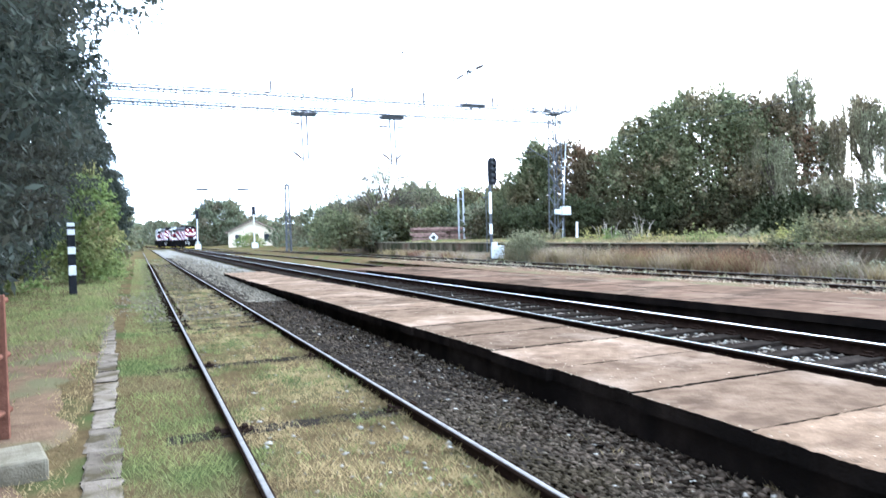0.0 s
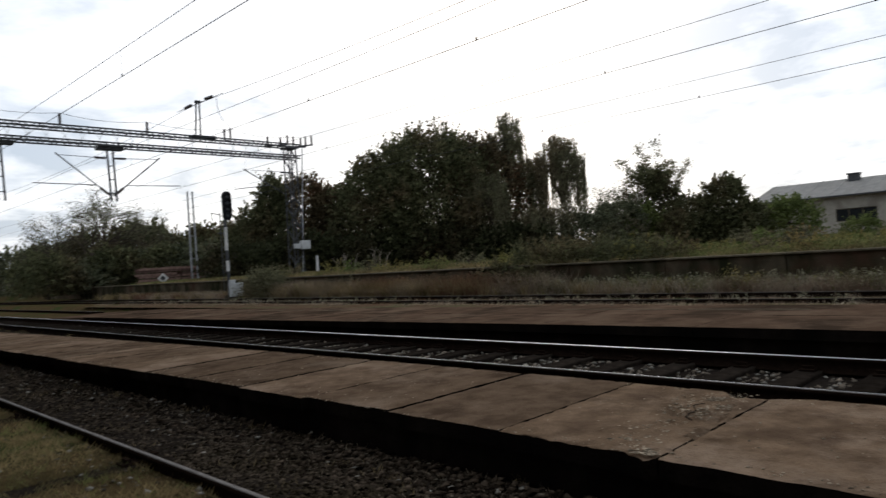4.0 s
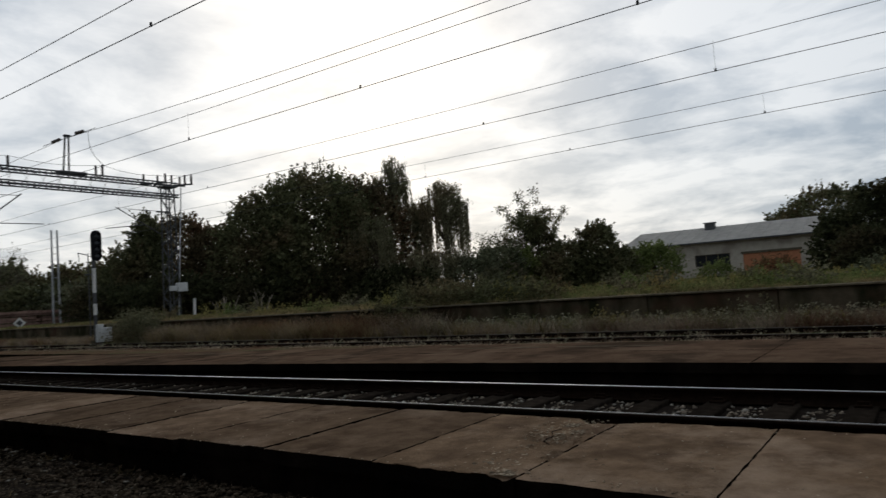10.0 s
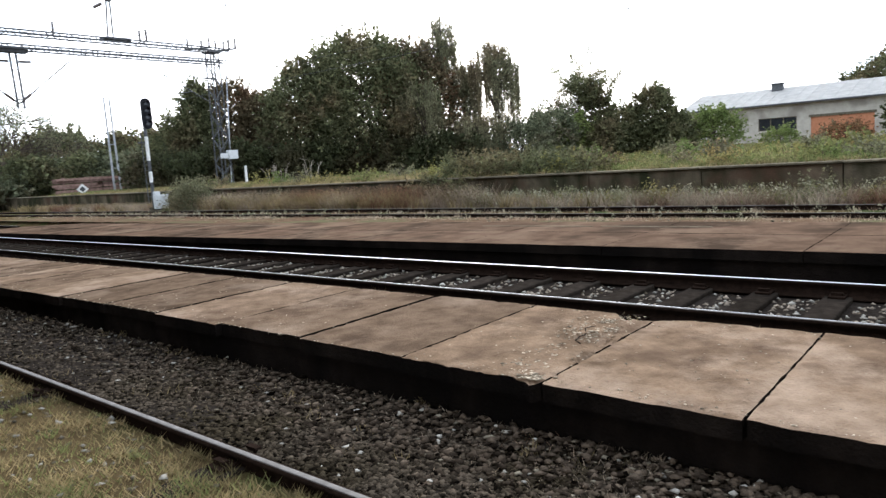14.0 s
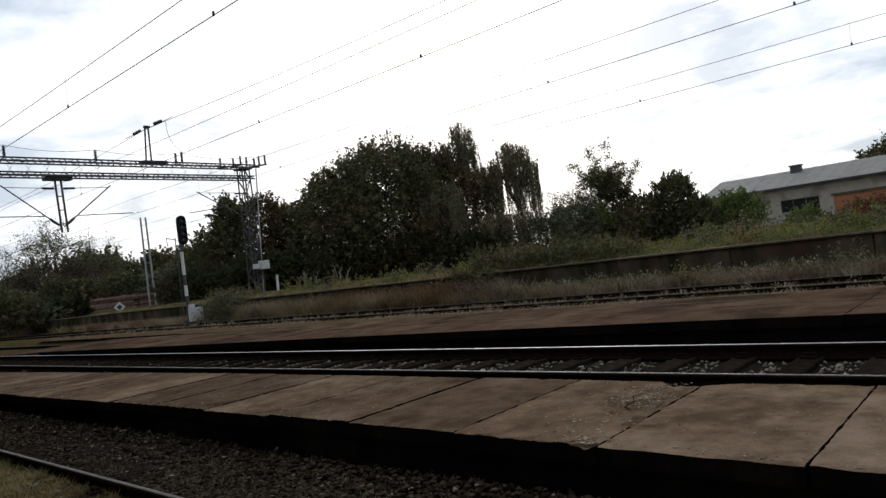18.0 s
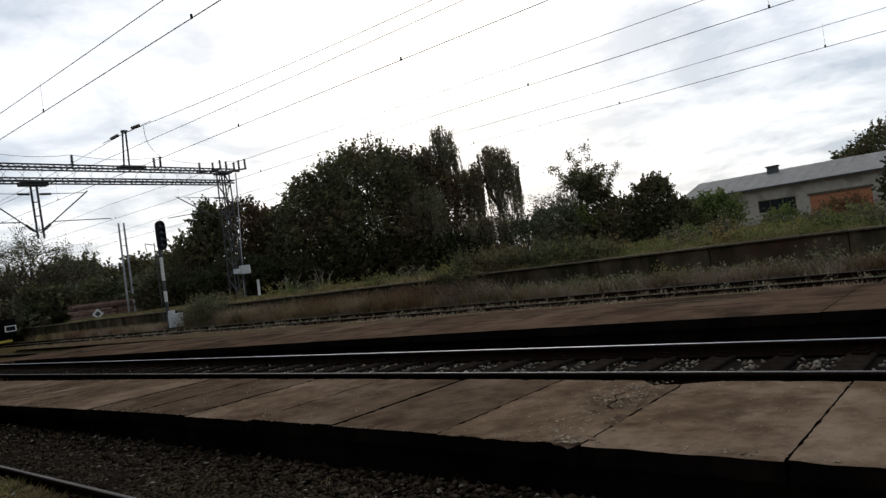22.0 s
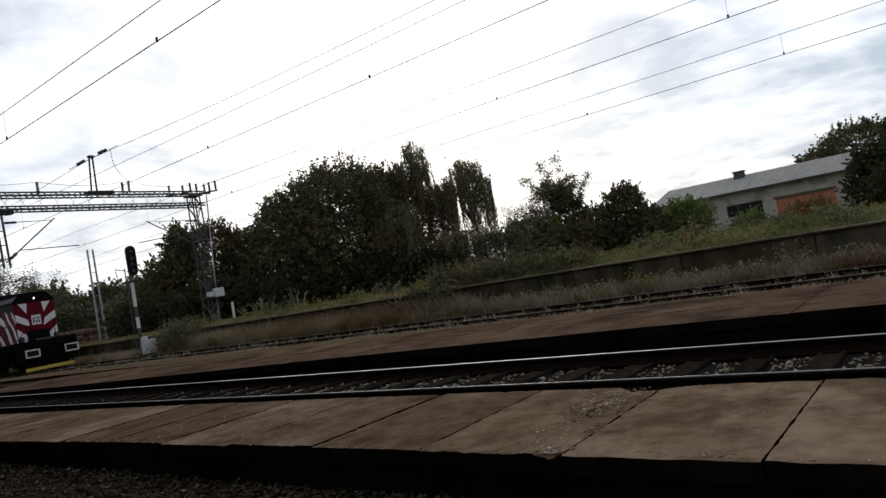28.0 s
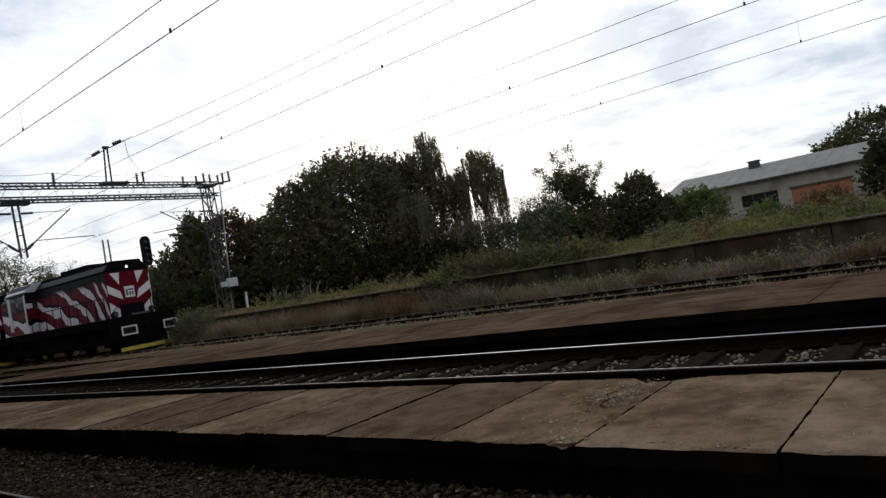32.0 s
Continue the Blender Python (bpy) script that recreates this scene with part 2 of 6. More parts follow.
M_STEEL_DARK = material("weathered_grey_steel", (0.055, 0.056, 0.058), (0.125, 0.127, 0.13), 5, 0.65, 0.3, bump=0.2)
M_BLACK = material("matt_black_paint", (0.010, 0.010, 0.011), (0.022, 0.022, 0.024), 6, 0.6, bump=0.15)
M_WHITE = material("chalky_white_paint", (0.56, 0.55, 0.52), (0.78, 0.77, 0.74), 5, 0.7, bump=0.15)
M_GREYBOX = material("grey_white_enamel", (0.44, 0.45, 0.45), (0.6, 0.61, 0.6), 5, 0.55, bump=0.1)
M_WIRE = material("copper_wire_dark", (0.05, 0.05, 0.05), (0.09, 0.09, 0.09), 5, 0.6, 0.5, bump=0)
M_INSUL = material("brown_ceramic", (0.035, 0.024, 0.02), (0.06, 0.04, 0.03), 8, 0.3, bump=0)
M_BARK = material("bark", (0.045, 0.034, 0.026), (0.11, 0.09, 0.07), 8, 0.95, bump=0.9, fine=18)
M_TWIG = material("bare_twigs", (0.20, 0.17, 0.135), (0.34, 0.29, 0.235), 8, 0.95, bump=0)
def leaf_material(name, low, high, spots):
    return material(name, low, high, 0.9, 0.7, bump=0, island=0.5, spots=spots, spot_scale=0.35, spot_lo=0.48, spot_hi=0.66, transmit=0.35)
M_LEAF_DARK = leaf_material("broad_leaves", (0.0660, 0.0748, 0.0363), (0.1452, 0.1452, 0.0726), (0.1375, 0.1056, 0.0583))
# darker copy of the broad leaves, with the shade put into its colour
M_LEAF_SHADED = leaf_material("shaded_broad_leaves", (0.030, 0.036, 0.017), (0.066, 0.071, 0.034), (0.058, 0.048, 0.026))
M_LEAF_YELLOW = leaf_material("yellowing_leaves", (0.14, 0.135, 0.045), (0.25, 0.225, 0.08), (0.22, 0.165, 0.072))
M_LEAF_RED = leaf_material("autumn_leaves", (0.070, 0.058, 0.034), (0.150, 0.114, 0.064), (0.160, 0.090, 0.052))
M_LEAF_OLIVE = leaf_material("willow_leaves", (0.104, 0.106, 0.060), (0.205, 0.192, 0.112), (0.180, 0.145, 0.086))
M_LEAF_FRESH = leaf_material("shrub_leaves", (0.0836, 0.1144, 0.0352), (0.1716, 0.2024, 0.0686), (0.1848, 0.1628, 0.0704))
M_LEAF_SAGE = leaf_material("dusty_weed_leaves", (0.190, 0.180, 0.118), (0.370, 0.350, 0.250), (0.300, 0.255, 0.160))
M_LEAF_GREY = leaf_material("hedge_leaves", (0.078, 0.090, 0.054), (0.160, 0.166, 0.098), (0.15, 0.128, 0.080))
M_NEEDLE = leaf_material("spruce_needles", (0.026, 0.032, 0.025), (0.064, 0.071, 0.055), (0.052, 0.048, 0.035))
M_RUSTLEAF = leaf_material("autumn_creeper", (0.12, 0.06, 0.032), (0.20, 0.105, 0.05), (0.11, 0.09, 0.045))
M_GRASS = material("grass_blades", (0.115, 0.135, 0.048), (0.225, 0.235, 0.090), 1.2, 0.7, bump=0, island=0.4, spots=(0.18, 0.155, 0.075), spot_scale=0.8, transmit=0.45)
M_STRAW = material("dry_grass_blades", (0.20, 0.150, 0.076), (0.38, 0.295, 0.155), 1.2, 0.8, bump=0, island=0.4, spots=(0.11, 0.088, 0.042), spot_scale=0.9, transmit=0.45)
M_WEED = material("dead_weed_stalks", (0.23, 0.175, 0.125), (0.44, 0.36, 0.27), 1.2, 0.85, bump=0, island=0.5, spots=(0.16, 0.088, 0.055), spot_scale=0.35, transmit=0.45)
M_RENDER = material("grey_beige_render", (0.34, 0.31, 0.26), (0.46, 0.42, 0.35), 2, 0.9, bump=0.2, spots=(0.28, 0.25, 0.21), spot_scale=0.6)
M_ROOF = material("grey_sheet_roof", (0.36, 0.345, 0.32), (0.50, 0.48, 0.45), 1.5, 0.6, bump=0.1, random_piece=0.08)
M_BRICK = material("orange_brick_infill", (0.34, 0.14, 0.075), (0.45, 0.2, 0.11), 6, 0.9, bump=0.3)
M_TILE = material("brown_tile_roof", (0.17, 0.125, 0.10), (0.26, 0.2, 0.165), 3, 0.9, bump=0.4)
M_YELLOWWALL = material("ochre_house_wall", (0.5, 0.43, 0.31), (0.62, 0.54, 0.41), 1.5, 0.9, bump=0.2)
M_GLASS = material("dark_glass", (0.015, 0.017, 0.02), (0.03, 0.032, 0.036), 2, 0.08, bump=0)
M_YELLOW = material("yellow_paint", (0.52, 0.40, 0.07), (0.66, 0.52, 0.11), 5, 0.6, bump=0.15)
M_MAROON = material("maroon_paint", (0.10, 0.006, 0.014), (0.15, 0.010, 0.020), 3, 0.6, bump=0.05)
M_LIVERY_WHITE = material("loco_white_paint", (0.70, 0.66, 0.66), (0.82, 0.79, 0.78), 3, 0.6, bump=0.05)
M_NAVY = material("near_black_navy_paint", (0.006, 0.0055, 0.007), (0.013, 0.011, 0.014), 3, 0.8, bump=0.05)
M_UNDER = material("oily_underframe", (0.004, 0.004, 0.004), (0.010, 0.0095, 0.009), 5, 0.75, bump=0.3)
M_RUSTY_PIPE = material("red_brown_rusty_pipe", (0.075, 0.033, 0.022), (0.14, 0.065, 0.043), 12, 0.85, bump=0.4)
M_TIE_STACK = material("stacked_old_sleepers", (0.10, 0.062, 0.050), (0.25, 0.165, 0.135), 6, 0.95, bump=0.5, random_piece=0.5)
M_LAMP = bpy.data.materials.new("lit_headlamp")
M_LAMP.use_nodes = True
M_LAMP.node_tree.nodes["Principled BSDF"].inputs["Emission Color"].default_value = (1, 0.95, 0.85, 1)
M_LAMP.node_tree.nodes["Principled BSDF"].inputs["Emission Strength"].default_value = 1.0


# ---------------------------------------------------------------- mesh helpers
def bm_box(bm, x0, x1, y0, y1, z0, z1, bevel=0.0):
    g = bmesh.ops.create_cube(bm, size=1.0)
    for v in g["verts"]:
        v.co = Vector((x0 + (v.co.x + 0.5) * (x1 - x0), y0 + (v.co.y + 0.5) * (y1 - y0), z0 + (v.co.z + 0.5) * (z1 - z0)))
    if bevel:
        es = list({e for v in g["verts"] for e in v.link_edges})
        bmesh.ops.bevel(bm, geom=es, offset=bevel, segments=2, affect="EDGES", profile=0.5)


def bm_bar(bm, a, b, r=0.03, sides=6, r2=None):
    """A round bar from a to b."""
    a, b = Vector(a), Vector(b)
    d = b - a
    if d.length < 1e-5:
        return
    m = Matrix.Translation((a + b) / 2) @ d.to_track_quat("Z", "Y").to_matrix().to_4x4()
    bmesh.ops.create_cone(bm, cap_ends=True, segments=sides, radius1=r, radius2=r if r2 is None else r2, depth=d.length, matrix=m)


def bm_beam(bm, a, b, w=0.06, h=0.06):
    a, b = Vector(a), Vector(b)
    d = b - a
    m = Matrix.Translation((a + b) / 2) @ d.to_track_quat("Z", "Y").to_matrix().to_4x4() @ Matrix.Diagonal((w, h, d.length, 1))
    bmesh.ops.create_cube(bm, size=1.0, matrix=m)


def bm_prism(bm, poly, axis, a, b):
    """Extrude a closed polygon of (u, v) along x, y or z from a to b."""
    def at(u, v, w):
        return {"x": (w, u, v), "y": (u, w, v), "z": (u, v, w)}[axis]
    lo = [bm.verts.new(at(u, v, a)) for u, v in poly]
    hi = [bm.verts.new(at(u, v, b)) for u, v in poly]
    n = len(poly)
    fs = [bm.faces.new(lo), bm.faces.new(hi[::-1])]
    for i in range(n):
        fs.append(bm.faces.new((lo[i], hi[i], hi[(i + 1) % n], lo[(i + 1) % n])))
    bmesh.ops.recalc_face_normals(bm, faces=fs)


def mesh_of(name, bm, mat, smooth=False):
    me = bpy.data.meshes.new(name)
    bm.to_mesh(me)
    bm.free()
    me.materials.append(mat)
    if smooth:
        me.polygons.foreach_set("use_smooth", [True] * len(me.polygons))
    return me


def part(name, bm, mat, parent=None, label="", smooth=False):
    ob = new(name, mesh_of(name, bm, mat, smooth))
    if parent is not None:
        ob.parent = parent
    if label:
        ob["label"] = label
    return ob


def shared(name, me, parent, m=None):
    ob = new(name, me)
    ob.parent = parent
    if m is not None:
        ob.matrix_basis = m
    return ob


def thing(name, m, label, category, group="", kind=""):
    ob = new(name)
    ob.matrix_basis = m
    return tagged(ob, label, category, group, kind)


def raw_mesh(name, verts, faces, mat, parent=None, smooth=False):
    me = bpy.data.meshes.new(name)
    verts = np.asarray(verts, dtype=np.float32)
    faces = np.asarray(faces, dtype=np.int32)
    me.vertices.add(len(verts))
    me.vertices.foreach_set("co", verts.ravel())
    k = faces.shape[1]
    me.loops.add(faces.size)
    me.loops.foreach_set("vertex_index", faces.ravel())
    me.polygons.add(len(faces))
    me.polygons.foreach_set("loop_start", np.arange(0, faces.size, k, dtype=np.int32))
    me.polygons.foreach_set("loop_total", np.full(len(faces), k, dtype=np.int32))
    me.materials.append(mat)
    me.update(calc_edges=True)
    ob = new(name, me)
    if parent is not None:
        ob.parent = parent
    return ob


RNG = np.random.default_rng(7)


def unit(n):
    v = RNG.normal(size=(n, 3))
    return v / np.linalg.norm(v, axis=1)[:, None]


def leaf_cards(centres, size, droop=0.0, ratio=0.55):
    """Rhombic leaves at the centres, each turned at random; droop makes them hang."""
    n = len(centres)
    d = unit(n)
    if droop:
        d = d * (1 - droop) + np.array([0, 0, -1.0]) * droop
        d /= np.linalg.norm(d, axis=1)[:, None]
    s = np.cross(d, unit(n))
    s /= np.maximum(np.linalg.norm(s, axis=1), 1e-6)[:, None]
    L = (size * RNG.uniform(0.6, 1.4, n))[:, None]
    v = np.stack([centres - d * L * 0.5, centres + s * L * ratio * 0.5, centres + d * L * 0.5, centres - s * L * ratio * 0.5], axis=1)
    return v.reshape(-1, 3), np.arange(4 * n).reshape(n, 4)


def blades(name, xy, z, height, mat, lean=0.4, width=0.008, parent=None):
    """Grass: one thin triangle for each blade."""
    n = len(xy)
    h = height * RNG.uniform(0.45, 1.3, n)
    a = RNG.uniform(0, 2 * np.pi, n)
    w = width * RNG.uniform(0.7, 1.5, n)
    base = np.c_[xy, np.broadcast_to(z, n)]
    side = np.c_[np.cos(a), np.sin(a), np.zeros(n)] * w[:, None]
    b = RNG.uniform(0, 2 * np.pi, n)
    tip = base + np.c_[np.cos(b) * lean * h, np.sin(b) * lean * h, h]
    v = np.stack([base - side, base + side, tip], axis=1).reshape(-1, 3)
    return raw_mesh(name, v, np.arange(3 * n).reshape(n, 3), mat, parent)




def stones(name, xy, z, size, mat, flat=0.7):
    """Loose stones: squashed, jittered octahedra."""
    n = len(xy)
    base = np.array([(1, 0, 0), (0, 1, 0), (-1, 0, 0), (0, -1, 0), (0, 0, 1), (0, 0, -1)], float)
    f = np.array([(0, 1, 4), (1, 2, 4), (2, 3, 4), (3, 0, 4), (1, 0, 5), (2, 1, 5), (3, 2, 5), (0, 3, 5)])
    s = size * RNG.uniform(0.5, 1.5, n)
    v = base[None] * RNG.uniform(0.6, 1.3, (n, 6, 1)) + RNG.normal(0, 0.18, (n, 6, 3))
    a = RNG.uniform(0, 2 * np.pi, n)
    c, sn = np.cos(a)[:, None], np.sin(a)[:, None]
    x, y = v[:, :, 0] * c - v[:, :, 1] * sn, v[:, :, 0] * sn + v[:, :, 1] * c
    v = np.stack([x * s[:, None] + xy[:, :1], y * s[:, None] + xy[:, 1:2], v[:, :, 2] * s[:, None] * flat + np.broadcast_to(z, n)[:, None] + 0.2 * s[:, None]], axis=2)
    faces = (f[None] + 6 * np.arange(n)[:, None, None]).reshape(-1, 3)
    return raw_mesh(name, v.reshape(-1, 3), faces, mat)


def scatter(n, x0, x1, y0, y1, near=None):
    """Random places in a rectangle, denser towards y = near."""
    x = RNG.uniform(x0, x1, n)
    y = RNG.uniform(y0, y1, n) if near is None else near + (RNG.uniform(0, 1, n) ** 2.3) * (y1 - near)
    return np.c_[x, y]

# ---------------------------------------------------------------- ground, tracks, platforms
PLATEAU = 0.92


def smooth(a, b, v):
    u = min(1.0, max(0.0, (v - a) / (b - a)))
    return u * u * (3 - 2 * u)


PROFILE = [(-1500, -0.1), (-60, -0.1), (-12, 0.0), (-4, -0.03), (-1.6, -0.06), (-0.5, -0.09), (0.75, -0.085), (1.6, -0.11), (2.75, -0.15), (4.3, -0.11), (4.6, 0.0),
           (4.8, 0.02), (7.0, 0.02), (7.4, 0.0), (9.7, 0.0), (10.1, 0.22), (11.3, 0.17), (12.4, 0.08), (14.9, 0.07), (16.2, 0.14), (16.3, 0.15),
           (16.4, PLATEAU - 0.03), (17.3, PLATEAU), (30, PLATEAU + 0.05), (70, PLATEAU + 0.1), (1500, 0.9)]
YS = [-1500, -300, -80, -40, -20, -10, -5, 0, 4, 8, 12, 16, 20, 25, 30, 36, 42, 50, 58, 66, 75, 85, 100, 130, 180, 260, 400, 1500]
gv, gf = [], []
for j, y in enumerate(YS):
    for x, z in PROFILE:
        if x > 16.35:
            z = z + (0.25 - z) * smooth(60, 85, y)
        gv.append((x, y, z))
NPX = len(PROFILE)
for j in range(len(YS) - 1):
    for i in range(NPX - 1):
        a = j * NPX + i
        gf.append((a, a + 1, a + NPX + 1, a + NPX))
ground = raw_mesh("ground", gv, gf, M_GROUND)
tagged(ground, "dry trackside soil with patchy short grass", "ground", kind="structure")


def strip(name, cols, y0, y1, mat, label, step=0.5, rough=0.012, category="ground", ragged=0.0):
    """A sheet along the track: cols are (x, z); small random height gives relief."""
    n = int((y1 - y0) / step) + 1
    xs = []
    for (xa, za), (xb, zb) in zip(cols[:-1], cols[1:]):
        k = max(1, int((xb - xa) / 0.25))
        xs += [(xa + (xb - xa) * i / k, za + (zb - za) * i / k) for i in range(k)]
    xs.append(cols[-1])
    v, f = [], []
    for j in range(n):
        y = y0 + (y1 - y0) * j / (n - 1)
        for i, (x, z) in enumerate(xs):
            if ragged:
                rim = i in (0, len(xs) - 1) or j in (0, n - 1)
                z = z - (0.06 if rim else 0)
                x = x + ragged * noise.noise((x * 0.9, y * 1.1, 5.0)) * 1.4
            v.append((x, y, z + rough * noise.noise((x * 2.1, y * 1.7, 3.3)) * 1.6))
    w = len(xs)
    for j in range(n - 1):
        for i in range(w - 1):
            a = j * w + i
            f.append((a, a + 1, a + w + 1, a + w))
    ob = raw_mesh(name, v, f, mat)
    ob.data.polygons.foreach_set("use_smooth", [True] * len(ob.data.polygons))
    return tagged(ob, label, category, kind="structure")


strip("ballast_side_bed", [(1.62, -0.06), (2.2, -0.085), (2.82, -0.11)], -12, 70, M_BALLAST_BED, "dark dirty gravel strip beside the platform")
strip("ballast_main_bed", [(4.45, 0.02), (4.9, 0.03), (6.7, 0.03), (7.35, 0.01)], -14, 120, M_BALLAST_BED, "dark dirty ballast of the main track")
strip("gravel_yard", [(1.7, -0.08), (3.0, -0.11), (4.3, -0.07), (5.0, 0.0)], 22, 140, M_YARD, "pale gravel yard past the platform end", step=1.0)
strip("dirt_strip", [(9.9, 0.25), (10.4, 0.24), (11.4, 0.2), (12.4, 0.11), (12.9, 0.095)], -14, 34, M_SOIL, "reddish trodden dirt with dry grass")
strip("footpath_soil", [(-4.5, -0.015), (-2.4, -0.03), (-1.25, -0.035)], 1, 17, M_SOIL, "bare trodden soil beside the rail fence", ragged=0.35)


def x_far(y):
    """Centre of the loading track: straight at the station, bending inwards past it."""
    return 13.76 - 3.1 * smooth(42, 90, y) - 0.0022 * max(0.0, min(y, 150) - 98) ** 2 - 0.06 * max(0.0, y - 150)


RAIL_POLY = [(-0.07, -0.155), (0.07, -0.155), (0.07, -0.135), (0.012, -0.115), (0.012, -0.045), (0.034, -0.03), (0.034, -0.006), (-0.034, -0.006), (-0.034, -0.03), (-0.012, -0.045), (-0.012, -0.115), (-0.07, -0.135)]
HEAD_POLY = [(-0.020, -0.0058), (0.020, -0.0058), (0.018, -0.001), (0.013, 0.0), (-0.013, 0.0), (-0.018, -0.001)]

GLINT_POLY = [(0.004, 0.0004), (0.0125, 0.0004), (0.012, 0.0012), (0.0045, 0.0012)]


def sweep(name, poly, xfun, dx, z, ys, mat, parent):
    v, f, n = [], [], len(poly)
    for y in ys:
        c = xfun(y)
        v += [(c + dx + u, y, z + w) for u, w in poly]
    for j in range(len(ys) - 1):
        for i in range(n):
            a, b = j * n + i, j * n + (i + 1) % n
            f.append((a, b, b + n, a + n))
    return raw_mesh(name, v, f, mat, parent)


def track(label, xfun, z, ys, top, sleeper_ys=(), sleeper_z=-0.16):
    t = tagged(new("railway_track"), label, "railway track", "station tracks", "structure")
    for side in (-0.75, 0.75):
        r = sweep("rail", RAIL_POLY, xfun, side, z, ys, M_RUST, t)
        # left main rail is dulled; a narrow bright strip paints its thin glint
        worn = side < 0 and top is M_RAIL_TOP
        sweep("rail_head", HEAD_POLY, xfun, side, z, ys, M_RAIL_DULL if worn else top, r)
        if worn:
            sweep("glint_strip", GLINT_POLY, xfun, side, z, ys, top, r)
    if len(sleeper_ys):
        bm = bmesh.new()
        bm_box(bm, -1.25, 1.25, -0.12, 0.12, -0.14, 0.0, 0.015)
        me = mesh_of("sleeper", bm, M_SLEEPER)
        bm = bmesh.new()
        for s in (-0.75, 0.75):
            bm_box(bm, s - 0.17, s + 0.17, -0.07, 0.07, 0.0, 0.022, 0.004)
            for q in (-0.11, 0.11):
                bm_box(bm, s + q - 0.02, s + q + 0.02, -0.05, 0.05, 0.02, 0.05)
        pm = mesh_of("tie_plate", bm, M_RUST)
        for y in sleeper_ys:
            m = pose(xfun(y) + random.uniform(-0.03, 0.03), y, z + sleeper_z, 0, 0, random.uniform(-1, 1))
            o = shared("sleeper", me, t, m)
            shared("tie_plate", pm, o)
    return t


STRAIGHT = [-60 + 20 * i for i in range(16)]
track("grass-grown near track with worn steel rails", lambda y: 0.75, 0.0, STRAIGHT, M_RAIL_DULL, [3.55, 6.15, 9.4] + [13.3 + 0.65 * i for i in range(60)], -0.08)
track("main track with polished rails and dark wooden sleepers", lambda y: 5.785, 0.2, STRAIGHT, M_RAIL_TOP, [-10 + 0.63 * i for i in range(115)], -0.125)
track("weedy loading track along the low wall", x_far, 0.18, [-60, -30] + [-10 + 2 * i for i in range(60)] + [120, 150, 200, 260], M_RAIL_DULL)
# turnout road that joins the main track past the platforms
track("turnout track curving across the yard", lambda y: 10.2 - 4.4 * smooth(52, 118, y), 0.12, [30 + 3 * i for i in range(36)] + [160, 220], M_RAIL_DULL)


def slab_mesh(name, corners, thick, mat, chip=0.014, nx=10, ny=9, spall=0.0, seed=0, notch=None):
    """A worn concrete slab. corners: front-left, front-right, rear-right, rear-left as (x, y, z), front and rear running along y."""
    a, b, c, d = [np.array(q, float) for q in corners]
    v, f = [], []
    for j in range(ny + 1):
        for i in range(nx + 1):
            u, w = i / nx, j / ny
            if notch:
                yy = a[1] + (b[1] - a[1]) * w
                u *= 1 - notch[2] * max(0.0, 1 - abs(yy - notch[0]) / notch[1]) ** 0.6 * (0.8 + 0.35 * noise.noise((yy * 9, 2.0, 5.0)))
            p = (a * (1 - w) + b * w) * (1 - u) + (d * (1 - w) + c * w) * u
            k = noise.noise((p[0] * 7 + seed, p[1] * 7, 1.7))
            k2 = noise.noise((p[0] * 19 + seed, p[1] * 19, 8.1))
            if i == 0: p[0] += chip * (0.8 * k + 1.6 * k2) + chip
            if i == nx: p[0] -= chip * (0.8 * k + 1.4 * k2) + chip
            if j == 0: p[1] += chip * (0.3 * k + 0.9 * k2)
            if j == ny: p[1] -= chip * (0.3 * k + 0.9 * k2)
            p[2] += 0.003 * k + (-0.004 - 0.009 * max(0.0, k2) if i in (0, nx) or j in (0, ny) else 0)
            if spall:
                flake = noise.noise((p[0] * 4.3 + seed, p[1] * 5.5, 4.4)) + 0.45 * noise.noise((p[0] * 13 + seed, p[1] * 15, 2.4))
                zone = max(0.0, 1 - (p[1] - a[1]) / (b[1] - a[1]) * 1.35) if spall > 0.01 else 1.0
                h = 0.0 if flake < 0.02 else min(1.0, (flake - 0.02) * 9)
                p[2] -= spall * zone * (0.30 * h + 0.35 * h * abs(k2) + (0.5 if flake > 0.42 else 0.0))
            v.append(tuple(p))
    w1 = nx + 1
    for j in range(ny):
        for i in range(nx):
            q = j * w1 + i
            f.append((q, q + 1, q + w1 + 1, q + w1))
    ring = [i for i in range(nx + 1)] + [j * w1 + nx for j in range(1, ny + 1)] + [ny * w1 + i for i in range(nx - 1, -1, -1)] + [j * w1 for j in range(ny - 1, 0, -1)]
    base = len(v)
    for q in ring:
        p = v[q]
        v.append((p[0], p[1], p[2] - thick))
    for i in range(len(ring)):
        n2 = (i + 1) % len(ring)
        f.append((ring[n2], ring[i], base + i, base + n2))
    me = bpy.data.meshes.new(name)
    me.from_pydata(v, [], f)
    me.materials.append(mat)
    # slab sides get the near-black material, so their shade is in the colour
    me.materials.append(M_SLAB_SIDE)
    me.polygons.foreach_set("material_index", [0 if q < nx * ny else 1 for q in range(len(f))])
    me.update()
    return me


